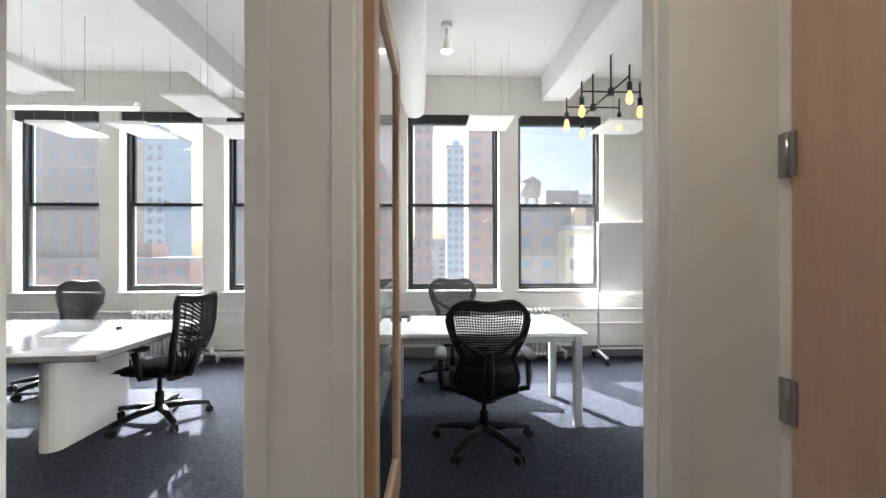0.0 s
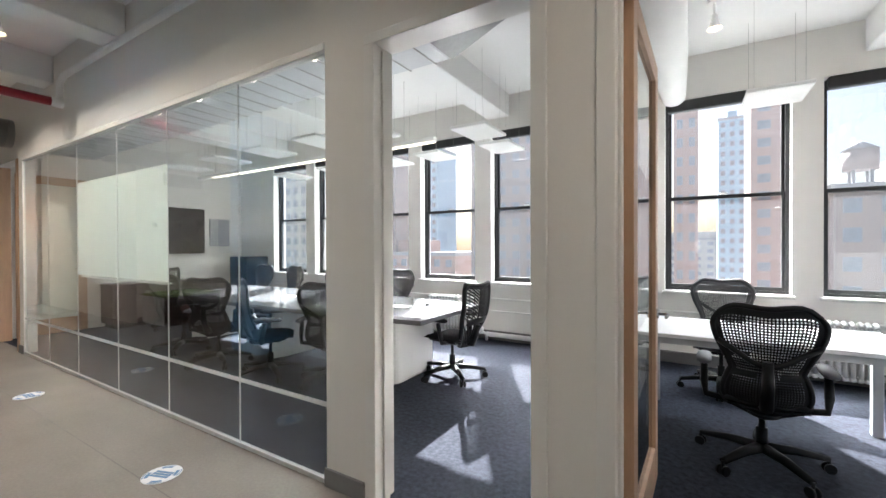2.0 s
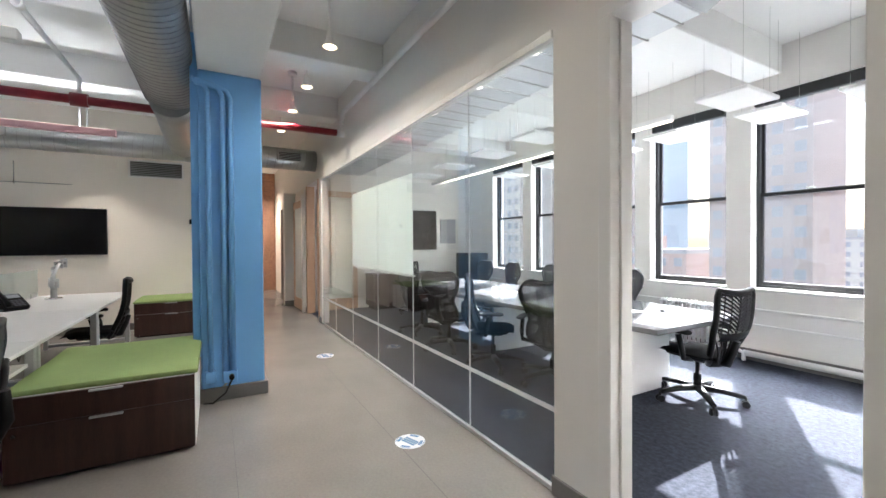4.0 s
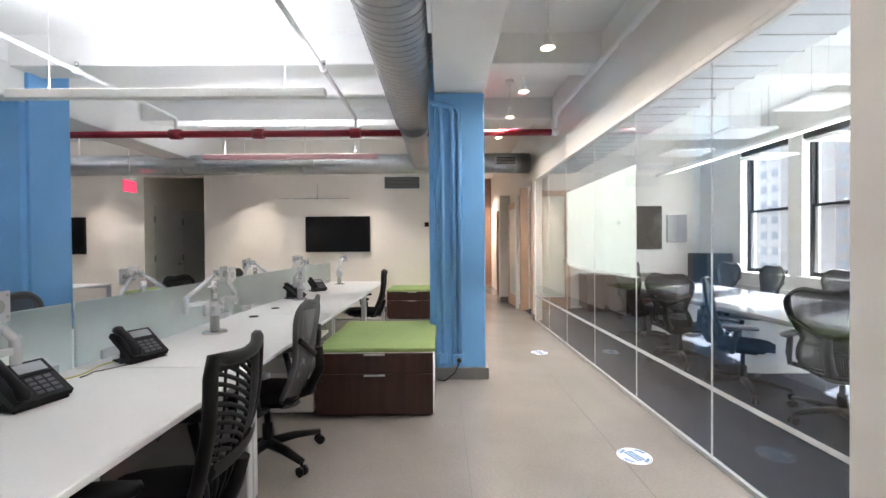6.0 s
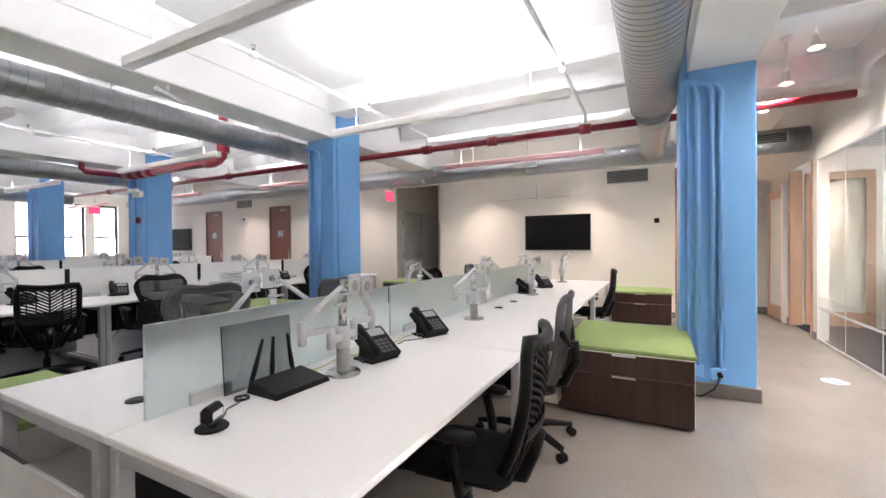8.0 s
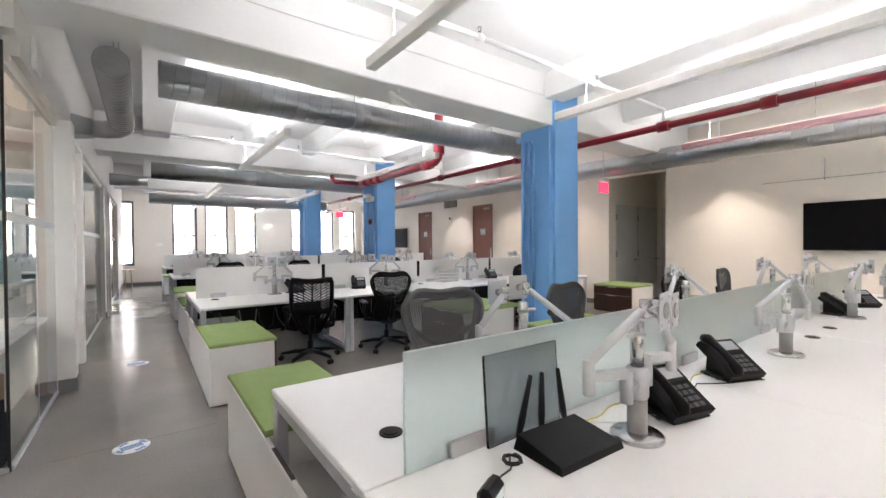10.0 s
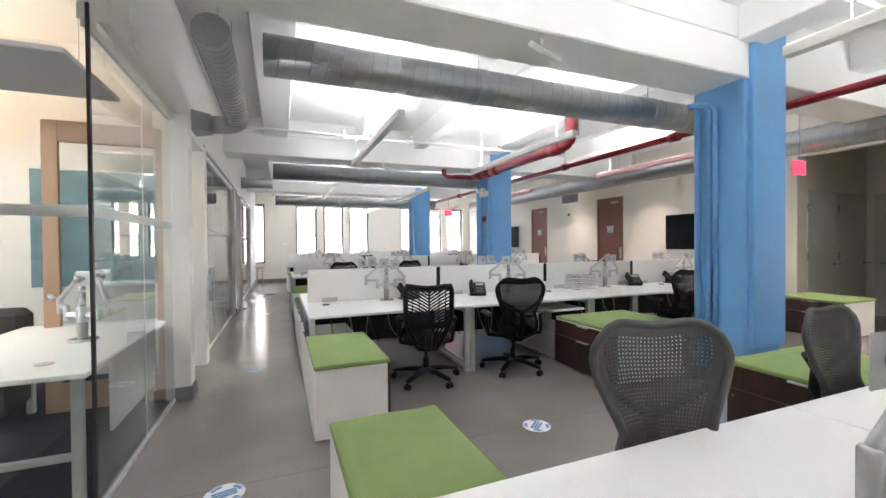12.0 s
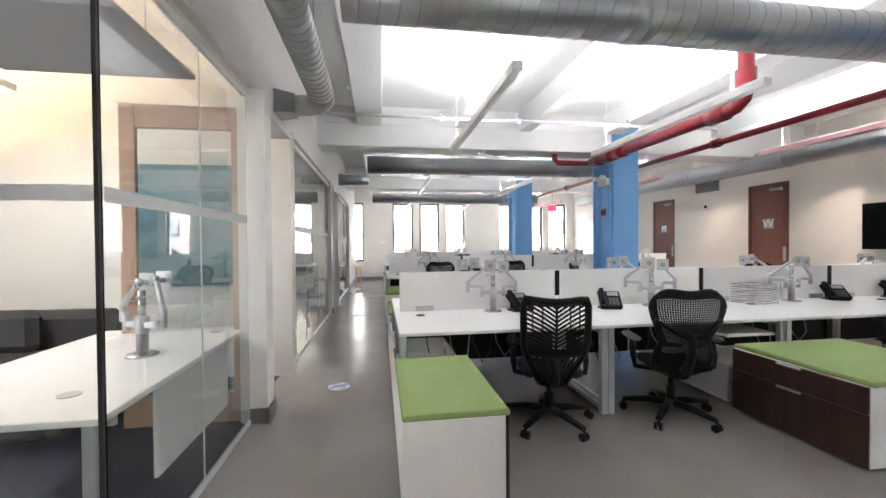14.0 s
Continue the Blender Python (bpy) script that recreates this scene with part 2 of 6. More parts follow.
class Mesh:
    """Vertices and faces of one part."""

    def __init__(self):
        self.v, self.f, self.s = [], [], []

    def add(self, verts, faces, smooth=False):
        o = len(self.v)
        self.v += [tuple(p) for p in verts]
        self.f += [tuple(i + o for i in f) for f in faces]
        self.s += [smooth] * len(faces)
        return self

    def box(self, x0, x1, y0, y1, z0, z1, b=0.0):
        x0, x1, y0, y1, z0, z1 = min(x0, x1), max(x0, x1), min(y0, y1), max(y0, y1), min(z0, z1), max(z0, z1)
        if b <= 0:
            p = [(x, y, z) for z in (z0, z1) for y in (y0, y1) for x in (x0, x1)]
            return self.add(p, [(0, 2, 3, 1), (4, 5, 7, 6), (0, 1, 5, 4), (2, 6, 7, 3), (0, 4, 6, 2), (1, 3, 7, 5)])
        b = min(b, (x1 - x0) * 0.49, (y1 - y0) * 0.49, (z1 - z0) * 0.49)
        bm = bmesh.new()
        for x, i in ((x0, 1), (x1, -1)):
            for y, j in ((y0, 1), (y1, -1)):
                for z, k in ((z0, 1), (z1, -1)):
                    bm.verts.new((x, y + j * b, z + k * b))
                    bm.verts.new((x + i * b, y, z + k * b))
                    bm.verts.new((x + i * b, y + j * b, z))
        bmesh.ops.convex_hull(bm, input=bm.verts)
        bmesh.ops.dissolve_limit(bm, angle_limit=0.01, verts=bm.verts, edges=bm.edges)
        bm.verts.index_update()
        self.add([v.co.copy() for v in bm.verts], [[v.index for v in f.verts] for f in bm.faces])
        bm.free()
        return self

    def tube(self, pts, r, seg=10, cap=True, flat=1.0, up=None):
        """A round tube along points; r is one radius or one for each point."""
        pts = [Vector(p) for p in pts]
        rs = r if isinstance(r, (list, tuple)) else [r] * len(pts)
        verts, faces, side = [], [], None
        for i, p in enumerate(pts):
            t = (pts[min(i + 1, len(pts) - 1)] - pts[max(i - 1, 0)]).normalized()
            if side is None:
                ref = Vector(up) if up else (Vector((0, 0, 1)) if abs(t.z) < 0.9 else Vector((1, 0, 0)))
                side = t.cross(ref).normalized()
            side = (side - t * side.dot(t)).normalized()
            other = t.cross(side)
            for k in range(seg):
                a = 2 * math.pi * k / seg
                verts.append(p + side * math.cos(a) * rs[i] + other * math.sin(a) * rs[i] * flat)
        for i in range(len(pts) - 1):
            for k in range(seg):
                a, b = i * seg + k, i * seg + (k + 1) % seg
                faces.append((a, b, b + seg, a + seg))
        self.add(verts, faces, True)
        if cap:
            n = len(pts)
            o = len(self.v) - n * seg
            self.f += [tuple(o + k for k in reversed(range(seg))), tuple(o + (n - 1) * seg + k for k in range(seg))]
            self.s += [False, False]
        return self

    def disc(self, x, y, z0, z1, r, seg=24, r2=None):
        return self.tube([(x, y, z0), (x, y, z1)], [r, r if r2 is None else r2], seg)

    def prism(self, outline, z0, z1):
        n = len(outline)
        p = [(x, y, z0) for x, y in outline] + [(x, y, z1) for x, y in outline]
        f = [tuple(reversed(range(n))), tuple(range(n, 2 * n))]
        f += [(i, (i + 1) % n, n + (i + 1) % n, n + i) for i in range(n)]
        return self.add(p, f)

    def lattice(self, fn, nu, nv, hole=0.6, skip=None):
        """A curved sheet fn(u, v) with a hole in every cell."""
        for i in range(nu):
            for j in range(nv):
                u0, u1, v0, v1 = i / nu, (i + 1) / nu, j / nv, (j + 1) / nv
                if skip and skip((u0 + u1) / 2, (v0 + v1) / 2):
                    self.add([fn(u0, v0), fn(u1, v0), fn(u1, v1), fn(u0, v1)], [(0, 1, 2, 3)], True)
                    continue
                h = (1 - hole) / 2
                du, dv = (u1 - u0) * h, (v1 - v0) * h
                p = [fn(u0, v0), fn(u1, v0), fn(u1, v1), fn(u0, v1),
                     fn(u0 + du, v0 + dv), fn(u1 - du, v0 + dv), fn(u1 - du, v1 - dv), fn(u0 + du, v1 - dv)]
                self.add(p, [(0, 1, 5, 4), (1, 2, 6, 5), (2, 3, 7, 6), (3, 0, 4, 7)], True)
        return self

    def sheet(self, fn, nu, nv):
        p = [fn(i / nu, j / nv) for j in range(nv + 1) for i in range(nu + 1)]
        w = nu + 1
        return self.add(p, [(j * w + i, j * w + i + 1, (j + 1) * w + i + 1, (j + 1) * w + i)
                            for j in range(nv) for i in range(nu)], True)

    def mesh(self, name, mat):
        me = bpy.data.meshes.new(name)
        me.from_pydata(self.v, [], self.f)
        me.polygons.foreach_set("use_smooth", self.s)
        me.materials.append(mat)
        me.update()
        return me


def part(name, m, mat, parent, label="", shadow=True):
    ob = new(name, m.mesh(name, mat))
    ob.parent = parent
    ob.visible_shadow = shadow
    return tagged(ob, label)


def thing(name, label, category, group="", m=None):
    ob = new(name)
    if m is not None:
        ob.matrix_basis = m
    return tagged(ob, label, category, group)


def solo(name, m, mat, label, category, group="", at=None, kind=""):
    ob = new(name, m.mesh(name, mat))
    if at is not None:
        ob.matrix_basis = at
    return tagged(ob, label, category, group, kind)


def built(name, m, mat, label, category="structure"):
    return solo(name, m, mat, label, category, kind="structure")


def box(*a):
    return Mesh().box(*a)

# ---- setting ----
X_E, X_W, Y_S, Y_N, Y_WIN = 1.13, -8.67, -19.6, 1.28, 5.2
CEIL = 3.62
BEAM_Y = [(-0.49, 0.03), (-5.45, -4.93), (-10.57, -10.05), (-15.65, -15.13)]

built("floor", box(-14.0, 4.6, -19.9, 1.34, -0.25, 0.0), CONCRETE, "grey polished concrete floor of the open office", "floor")
built("floor_carpet", box(-9.2, 3.4, 1.34, 5.6, -0.25, 0.004), CARPET, "dark blue grey carpet in the glazed rooms", "carpet")
built("floor_carpet_east", box(0.55, 3.6, -19.5, -5.16, 0.0, 0.008), CARPET, "dark grey carpet in the glazed side offices", "carpet")
built("ceiling", box(-14.0, 4.6, -19.9, 5.6, CEIL, CEIL + 0.25), CEIL_WHITE, "white painted plaster ceiling", "ceiling")

for i, (a, b) in enumerate(BEAM_Y):
    built("ceiling_beam_%d" % (i + 1), box(-8.6, 0.5 if i else 1.1, a, b, 2.98, CEIL + 0.01, 0.012), CEIL_WHITE, "deep white painted ceiling beam", "beam")
n_joist = 0
for k, (p, q) in enumerate(zip([1.28] + [s[0] for s in BEAM_Y], [s[1] for s in BEAM_Y] + [Y_S])):
    for a, b in [(-0.58, -0.2), (-4.75, -4.42), (-6.6, -6.3)] if k < 2 else [(-0.58, -0.2), (-1.95, -1.75), (-3.1, -2.88), (-4.75, -4.42), (-5.7, -5.48), (-6.8, -6.55)]:
        n_joist += 1
        built("ceiling_joist_%d" % n_joist, box(a, b, q + 0.003, p - 0.003, 3.3, CEIL + 0.01, 0.01), CEIL_WHITE, "shallow white painted ceiling joist", "beam")
# beams over the window rooms
for i, x in enumerate((-7.4, -4.9, -2.45, 1.62)):
    built("room_beam_%d" % (i + 1), box(x - 0.17, x + 0.17, 1.45, 5.2, 3.3, CEIL + 0.01, 0.01), CEIL_WHITE, "white painted beam over the window rooms", "beam")

# north partition: post, two doorways and the wall over the glass
m = Mesh()
m.box(-1.83, -1.47, Y_N, 1.42, 0, 2.5).box(-0.565, -0.27, Y_N, 1.42, 0, 2.5)
m.box(0.775, X_E + 0.12, Y_N, 1.42, 0, 2.5)
m.box(-14.0, X_E + 0.12, Y_N, 1.42, 2.5 + 0.1, CEIL)
m.box(-1.83, X_E + 0.12, Y_N, 1.42, 2.5, 2.6)
m.box(-7.68, -7.52, Y_N, 1.42, 0, 2.6).box(-9.1, -8.84, Y_N, 1.42, 0, 2.6)
built("wall_north_partition", m, WHITE_WALL, "off-white partition wall with doorways and a glazed band", "wall")


def door_frame(name, x0, x1, top):
    f = Mesh()
    for s, x in ((1, x0), (-1, x1)):
        f.box(x - s * 0.05, x + s * 0.02, Y_N - 0.012, 1.432, 0, top, 0.003)
        f.box(x + s * 0.02, x + s * 0.035, 1.33, 1.38, 0, top - 0.02, 0.003)
    f.box(x0 - 0.05, x1 + 0.05, Y_N - 0.0125, 1.4325, top, top + 0.055, 0.003)
    return built(name, f, TRIM, "white painted steel door frame with a stop", "door frame")


door_frame("door_frame_1", -1.47, -0.565, 2.49)
door_frame("door_frame_2", -0.27, 0.775, 2.49)

for nm, (a, b) in (("baseboard_1", (-1.83, -1.53)), ("baseboard_2", (-0.505, -0.33))):
    built(nm, box(a - 0.008, b, Y_N - 0.018, Y_N - 0.001, 0, 0.11, 0.004), GREY_BASE, "grey painted baseboard", "baseboard")

# window front
WINS = [(-7.72, -6.68), (-6.43, -5.39), (-5.15, -4.11), (-3.865, -2.85), (-2.58, -1.56), (-0.28, 0.90), (1.15, 2.26)]
SILL, HEAD, RAIL = 0.86, 3.12, 1.97


def pierced_wall(x0, x1, y0, y1, spans, sill, head, top, base=0.0):
    w = Mesh()
    xs = [x0] + [v for s in spans for v in s] + [x1]
    for i in range(0, len(xs), 2):
        w.box(xs[i], xs[i + 1], y0, y1, base, top)
    for a, b in spans:
        w.box(a, b, y0, y1, base, sill).box(a, b, y0, y1, head, top)
    return w


built("wall_north_windows", pierced_wall(-9.1, 3.4, Y_WIN, 5.5, WINS, SILL, HEAD, CEIL), WHITE_WALL, "off-white plastered window wall", "wall")


def sash_window(name, a, b, y, sill, head, rail, face, shade=True, pane=WINDOW_PANE):
    """Double-hung window; face is +1 when the room lies on the lower-y side."""
    w = thing(name, "black framed double-hung sash window", "window")
    tagged(w, kind="structure")
    f = Mesh()
    t = 0.035
    f.box(a, a + t, y - 0.05, y + 0.05, sill, head).box(b - t, b, y - 0.05, y + 0.05, sill, head)
    f.box(a + t, b - t, y - 0.05, y + 0.05, head - t, head).box(a + t, b - t, y - 0.05, y + 0.05, sill, sill + t)
    part("window_frame", f, DARK_FRAME, w, "black painted frame")
    s = Mesh()
    for z0, z1, dy in ((sill + t, rail + 0.02, -0.02 * face), (rail - 0.02, head - t, 0.02 * face)):
        y0, y1 = y + dy - 0.017, y + dy + 0.017
        s.box(a + t, a + t + 0.028, y0, y1, z0, z1).box(b - t - 0.028, b - t, y0, y1, z0, z1)
        s.box(a + t + 0.028, b - t - 0.028, y0, y1, z0, z0 + 0.04).box(a + t + 0.028, b - t - 0.028, y0, y1, z1 - 0.04, z1)
    part("sash", s, DARK_FRAME, w, "black sash bars")
    c = (a + b) / 2
    part("sash_lock", Mesh().box(c - 0.04, c + 0.04, y - 0.065 * face, y - 0.03 * face, rail + 0.021, rail + 0.045, 0.006), CHROME, w, "small metal sash lock")
    part("pane", box(a + t + 0.03, b - t - 0.03, y - 0.022 * face - 0.003, y - 0.022 * face + 0.003, sill + t + 0.03, rail), pane, w, "", False)
    part("pane", box(a + t + 0.03, b - t - 0.03, y + 0.022 * face - 0.003, y + 0.022 * face + 0.003, rail, head - t - 0.03), pane, w, "", False)
    yi = y - 0.16 * face
    part("window_sill", Mesh().box(a - 0.03, b + 0.03, min(yi - 0.06 * face, y - 0.05 * face), max(yi - 0.06 * face, y - 0.05 * face), sill - 0.03, sill + 0.004, 0.008), TRIM, w, "white painted sill")
    if shade:
        part("roller_shade", Mesh().box(a + 0.03, b - 0.03, y - 0.15 * face - 0.045, y - 0.15 * face + 0.045, head - 0.13, head - 0.005, 0.012), DARK_FRAME, w, "black roller shade cassette")
    return w


for i, (a, b) in enumerate(WINS):
    sash_window("window_%d" % (i + 1), a, b, 5.38, SILL, HEAD, RAIL, 1)

# wall ledge, base trough and pipes below the windows
built("trim_window_ledge", Mesh().box(-9.0, -0.55, 5.16, 5.199, 0.60, 0.625, 0.006).box(-0.4, 3.3, 5.16, 5.199, 0.60, 0.625, 0.006)
      .box(-9.0, -0.55, 5.175, 5.199, 0.42, 0.44, 0.004).box(-0.4, 3.3, 5.175, 5.199, 0.42, 0.44, 0.004), TRIM, "thin white wall mouldings under the windows", "trim")
built("baseboard_3", Mesh().box(-9.0, -0.55, 5.17, 5.198, 0.0, 0.14, 0.006).box(-0.4, 3.3, 5.17, 5.198, 0.0, 0.14, 0.006), GREY_BASE, "dark grey baseboard under the windows", "baseboard")

# room dividing walls and closing walls
built("wall_room_divider", box(-0.52, -0.42, 1.42, 5.2, 0, CEIL), WHITE_WALL, "white wall between the meeting room and the small office", "wall")
built("wall_meeting_west", box(-9.1, -8.9, 1.42, 5.5, 0, CEIL), WHITE_WALL, "white end wall of the meeting room", "wall")
built("wall_office_east", box(3.3, 3.4, 1.42, 5.5, 0, CEIL), WHITE_WALL, "white end wall of the small office", "wall")

# east wall with the wooden door beside the small office
m = Mesh()
m.box(X_E, X_E + 0.12, 1.24, Y_N, 0, CEIL).box(X_E, X_E + 0.12, -5.1, 0.3, 0, CEIL).box(X_E, X_E + 0.12, 0.3, 1.24, 2.5, CEIL)
built("wall_east", m, WHITE_WALL, "off-white wall beside the entrance", "wall")

# west walls: long screen wall, recess, restroom wall
m = Mesh()
m.box(X_W - 0.15, X_W, -5.37, -0.42, 0, CEIL)
m.box(X_W - 0.15, X_W, -10.42, -6.62, 0, CEIL)
m.box(X_W - 0.15, X_W, -11.33, -10.42, 2.62, CEIL)
m.box(X_W - 0.15, X_W, -13.63, -11.33, 0, CEIL)
m.box(X_W - 0.15, X_W, -14.52, -13.63, 2.6, CEIL)
m.box(X_W - 0.15, X_W, -19.6, -14.52, 0, CEIL)
m.box(X_W - 0.15, X_W, -6.62, -5.37, 2.86, CEIL)
m.box(-14.0, X_W - 0.15, -0.57, -0.42, 0, CEIL)
built("wall_west", m, CREAM_WALL, "cream painted long wall of the office", "wall")
m = Mesh()
m.box(-10.9, X_W - 0.15, -5.37, -5.25, 0, CEIL).box(-10.9, X_W - 0.15, -6.74, -6.62, 0, CEIL).box(-11.05, -10.9, -6.74, -5.25, 0, CEIL)
built("wall_exit_recess", m, CREAM_WALL, "cream painted walls of the exit recess", "wall")
built("wall_corridor_end", box(-13.9, -13.8, -0.42, Y_N, 0, CEIL), MOSAIC, "brown speckled feature wall at the corridor end", "wall")
built("wall_corridor_north", box(-14.0, -9.1, Y_N + 0.002, 1.42, 0, 2.6), CREAM_WALL, "cream wall of the back corridor", "wall")
for nm, b in (("baseboard_4", (X_W + 0.001, X_W + 0.018, -5.37, -0.42)), ("baseboard_5", (X_W + 0.001, X_W + 0.018, -10.42, -6.62)),
              ("baseboard_6", (X_W + 0.001, X_W + 0.018, -13.63, -11.33)), ("baseboard_7", (X_W + 0.001, X_W + 0.018, -19.6, -14.52))):
    built(nm, box(*b, 0, 0.11, 0.004), GREY_BASE, "grey painted baseboard", "baseboard")

# far wall with tall windows
FAR = [(-8.33, -7.54), (-7.28, -6.5), (-6.2, -5.38), (-3.95, -3.14), (-2.9, -2.1), (-1.84, -1.04), (0.1, 0.85)]
built("wall_south_windows", pierced_wall(-8.82, 3.6, -19.85, Y_S, FAR, 0.72, 3.02, CEIL), CREAM_WALL, "cream far wall with tall windows", "wall")
for i, (a, b) in enumerate(FAR):
    sash_window("window_%d" % (i + 8), a, b, -19.74, 0.72, 3.02, 1.8, -1, False, FAR_PANE)
built("baseboard_8", box(-8.6, 3.5, Y_S + 0.001, Y_S + 0.02, 0, 0.12, 0.004), GREY_BASE, "grey baseboard on the far wall", "baseboard")
built("wall_side_offices_east", box(3.5, 3.6, -19.6, -5.1, 0, CEIL), CREAM_WALL, "cream rear wall of the side offices", "wall")


# ---- glazed partitions ----
def glazed_wall(name, start, end, joints, top, label, film=None, base=0.03):
    """A frameless glass wall from start to end, with a white head channel and floor channel."""
    (x0, y0), (x1, y1) = start, end
    w = tagged(thing(name, label, "glass wall"), kind="structure")
    along = Vector((x1 - x0, y1 - y0, 0))
    n = along.length
    along.normalize()
    w.matrix_basis = Matrix.Translation((x0, y0, 0)) @ Matrix.Rotation(math.atan2(along.y, along.x), 4, "Z")
    part("head_channel", Mesh().box(0, n, -0.035, 0.035, top - 0.045, top, 0.004), TRIM, w, "white head channel")
    part("floor_channel", Mesh().box(0, n, -0.018, 0.018, 0.001, base, 0.002), SILVER, w, "slim metal floor channel")
    cuts = [0] + list(joints) + [n]
    for a, b in zip(cuts, cuts[1:]):
        part("glass_pane", box(a + 0.002, b - 0.002, -0.006, 0.006, base - 0.01, top - 0.04), PANE, w, "", False)
    for a in joints:
        part("glass_joint", box(a - 0.004, a + 0.004, -0.0068, 0.0068, base, top - 0.045), TAPE_WHITE, w, "white silicone joint")
    for z0, z1 in film or ():
        part("film_stripe", box(0.01, n - 0.01, -0.0085, -0.0066, z0, z1), TAPE_WHITE, w, "frosted film stripe")
    return w


glazed_wall("glass_wall_north", (-7.52, 1.30), (-1.83, 1.30), [0.92, 1.83, 2.83, 3.80, 4.80], 2.59, "clear glass wall of the meeting room with a frosted stripe", [(0.455, 0.485)])
glazed_wall("glass_wall_east_front", (X_E, -5.1), (0.5, -5.1), [], 2.75, "clear glass front of the side office", [(1.58, 1.64)])
glazed_wall("glass_wall_east", (0.5, -5.115), (0.5, -6.8), [0.85], 2.62, "clear glass wall of the side office with a frosted stripe", [(1.58, 1.64)])
glazed_wall("glass_wall_east_middle", (0.5, -8.12), (0.5, -11.8), [1.2, 2.45], 2.62, "clear glass wall of the second side office", [(1.58, 1.64)])
glazed_wall("glass_wall_east_back", (0.5, -13.1), (0.5, -16.6), [1.2, 2.3], 2.62, "clear glass wall of the third side office", [(1.58, 1.64)])
solo("glass_edge_trim", box(0.492, 0.508, -5.106, -5.092, 0.0, 2.7), DARK_FRAME, "thin black glass corner trim", "trim", kind="structure")

for k, (x, a, b) in enumerate(((0.36, -7.0, -6.8), (0.40, -8.14, -8.06), (0.43, -12.05, -11.8), (0.43, -13.1, -13.0), (0.43, -16.8, -16.6))):
    built("wall_post_%d" % (k + 1), box(x, 0.57, a, b, 0, 2.639), WHITE_WALL, "white painted post of the glazed side offices", "post")
built("wall_side_end", box(0.43, 0.57, -19.6, -16.801, 0, 2.639), WHITE_WALL, "white end wall of the side offices", "wall")
m = Mesh().box(0.43, 0.57, -19.6, -5.17, 2.64, CEIL).box(0.43, X_E, -5.17, -5.03, 2.76, CEIL)
built("wall_side_bulkhead", m, WHITE_WALL, "white bulkhead over the glazed side offices", "wall")
m = Mesh()
for a, b in ((-7.0, -6.78), (-12.05, -11.8), (-16.8, -16.6), (-19.55, -16.81)):
    m.box(0.342 if a == -7.0 else 0.412, 0.36 if a == -7.0 else 0.43, a - 0.012, b + 0.012, 0, 0.12, 0.004)
m.box(0.342, 0.49, -6.799, -6.782, 0, 0.121, 0.004)
built("baseboard_9", m, GREY_BASE, "grey painted baseboard at the posts", "baseboard")
for i, (a, b) in enumerate(((-8.02, -7.0), (-13.0, -12.05))):
    f = Mesh()
    f.box(0.40, 0.60, a, a + 0.05, 0, 2.6, 0.003).box(0.40, 0.60, b - 0.05, b, 0, 2.6, 0.003).box(0.40, 0.60, a + 0.05, b - 0.05, 2.54, 2.6, 0.003)
    built("door_frame_%d" % (i + 3), f, TRIM, "white painted steel door frame", "door frame")
for y in (-8.07, -13.05):
    built("wall_side_divider_%d" % (1 if y > -10 else 2), box(0.58, 3.5, y - 0.05, y + 0.05, 0, CEIL), WHITE_WALL, "white wall between the side offices", "wall")

# ---- columns ----


def column(x0, x1, y0, y1, i):
    c = tagged(thing("column_%d" % i, "blue painted column with surface conduits", "column"), kind="structure")
    part("shaft", Mesh().box(x0, x1, y0, y1, 0, 2.98, 0.012), BLUE, c, "blue painted shaft")
    part("upper_shaft", Mesh().box(x0, x1 - 0.05, y0 - 0.06 if i == 1 else y1, y0 if i == 1 else y1 + 0.05, 0.4, CEIL, 0.006), BLUE, c, "blue painted pilaster strip")
    part("plinth", Mesh().box(x0 - 0.03, x1 + 0.03, y0 - 0.02, y1 + 0.03, 0, 0.12, 0.006), GREY_BASE, c, "grey painted plinth")
    for k, (dy, r) in enumerate(((0.075, 0.022), (0.19, 0.024), (0.255, 0.024))):
        y = y0 + dy
        top = 2.86 - 0.02 * k
        pts = [(x1 + 0.028, y, 0.16), (x1 + 0.028, y, top - 0.08), (x1 + 0.028, y - 0.03, top - 0.02), (x1 + 0.028, y - 0.1, top + 0.01), (x1 + 0.028, y0 - 0.02, top + 0.03)]
        part("conduit", Mesh().tube(pts, r, 10), BLUE, c, "blue painted conduit")
    part("outlet_box", Mesh().box(x1, x1 + 0.06, y0 + 0.17, y0 + 0.29, 0.16, 0.27, 0.008), BLUE, c, "blue painted outlet box")
    part("outlet_box", Mesh().box(x1, x1 + 0.05, y0 + 0.03, y0 + 0.12, 0.17, 0.28, 0.008), BLUE, c, "blue painted outlet box")
    part("plug", Mesh().tube([(x1 + 0.06, y0 + 0.24, 0.22), (x1 + 0.1, y0 + 0.24, 0.215)], 0.022, 12), BLACK_PLASTIC, c, "black plug")
    return c


for i, (a, b) in enumerate(BEAM_Y):
    column(-4.95 if i == 0 else -5.07, -4.37 if i == 0 else -4.53, a, b, i + 1)

# ---- doors ----


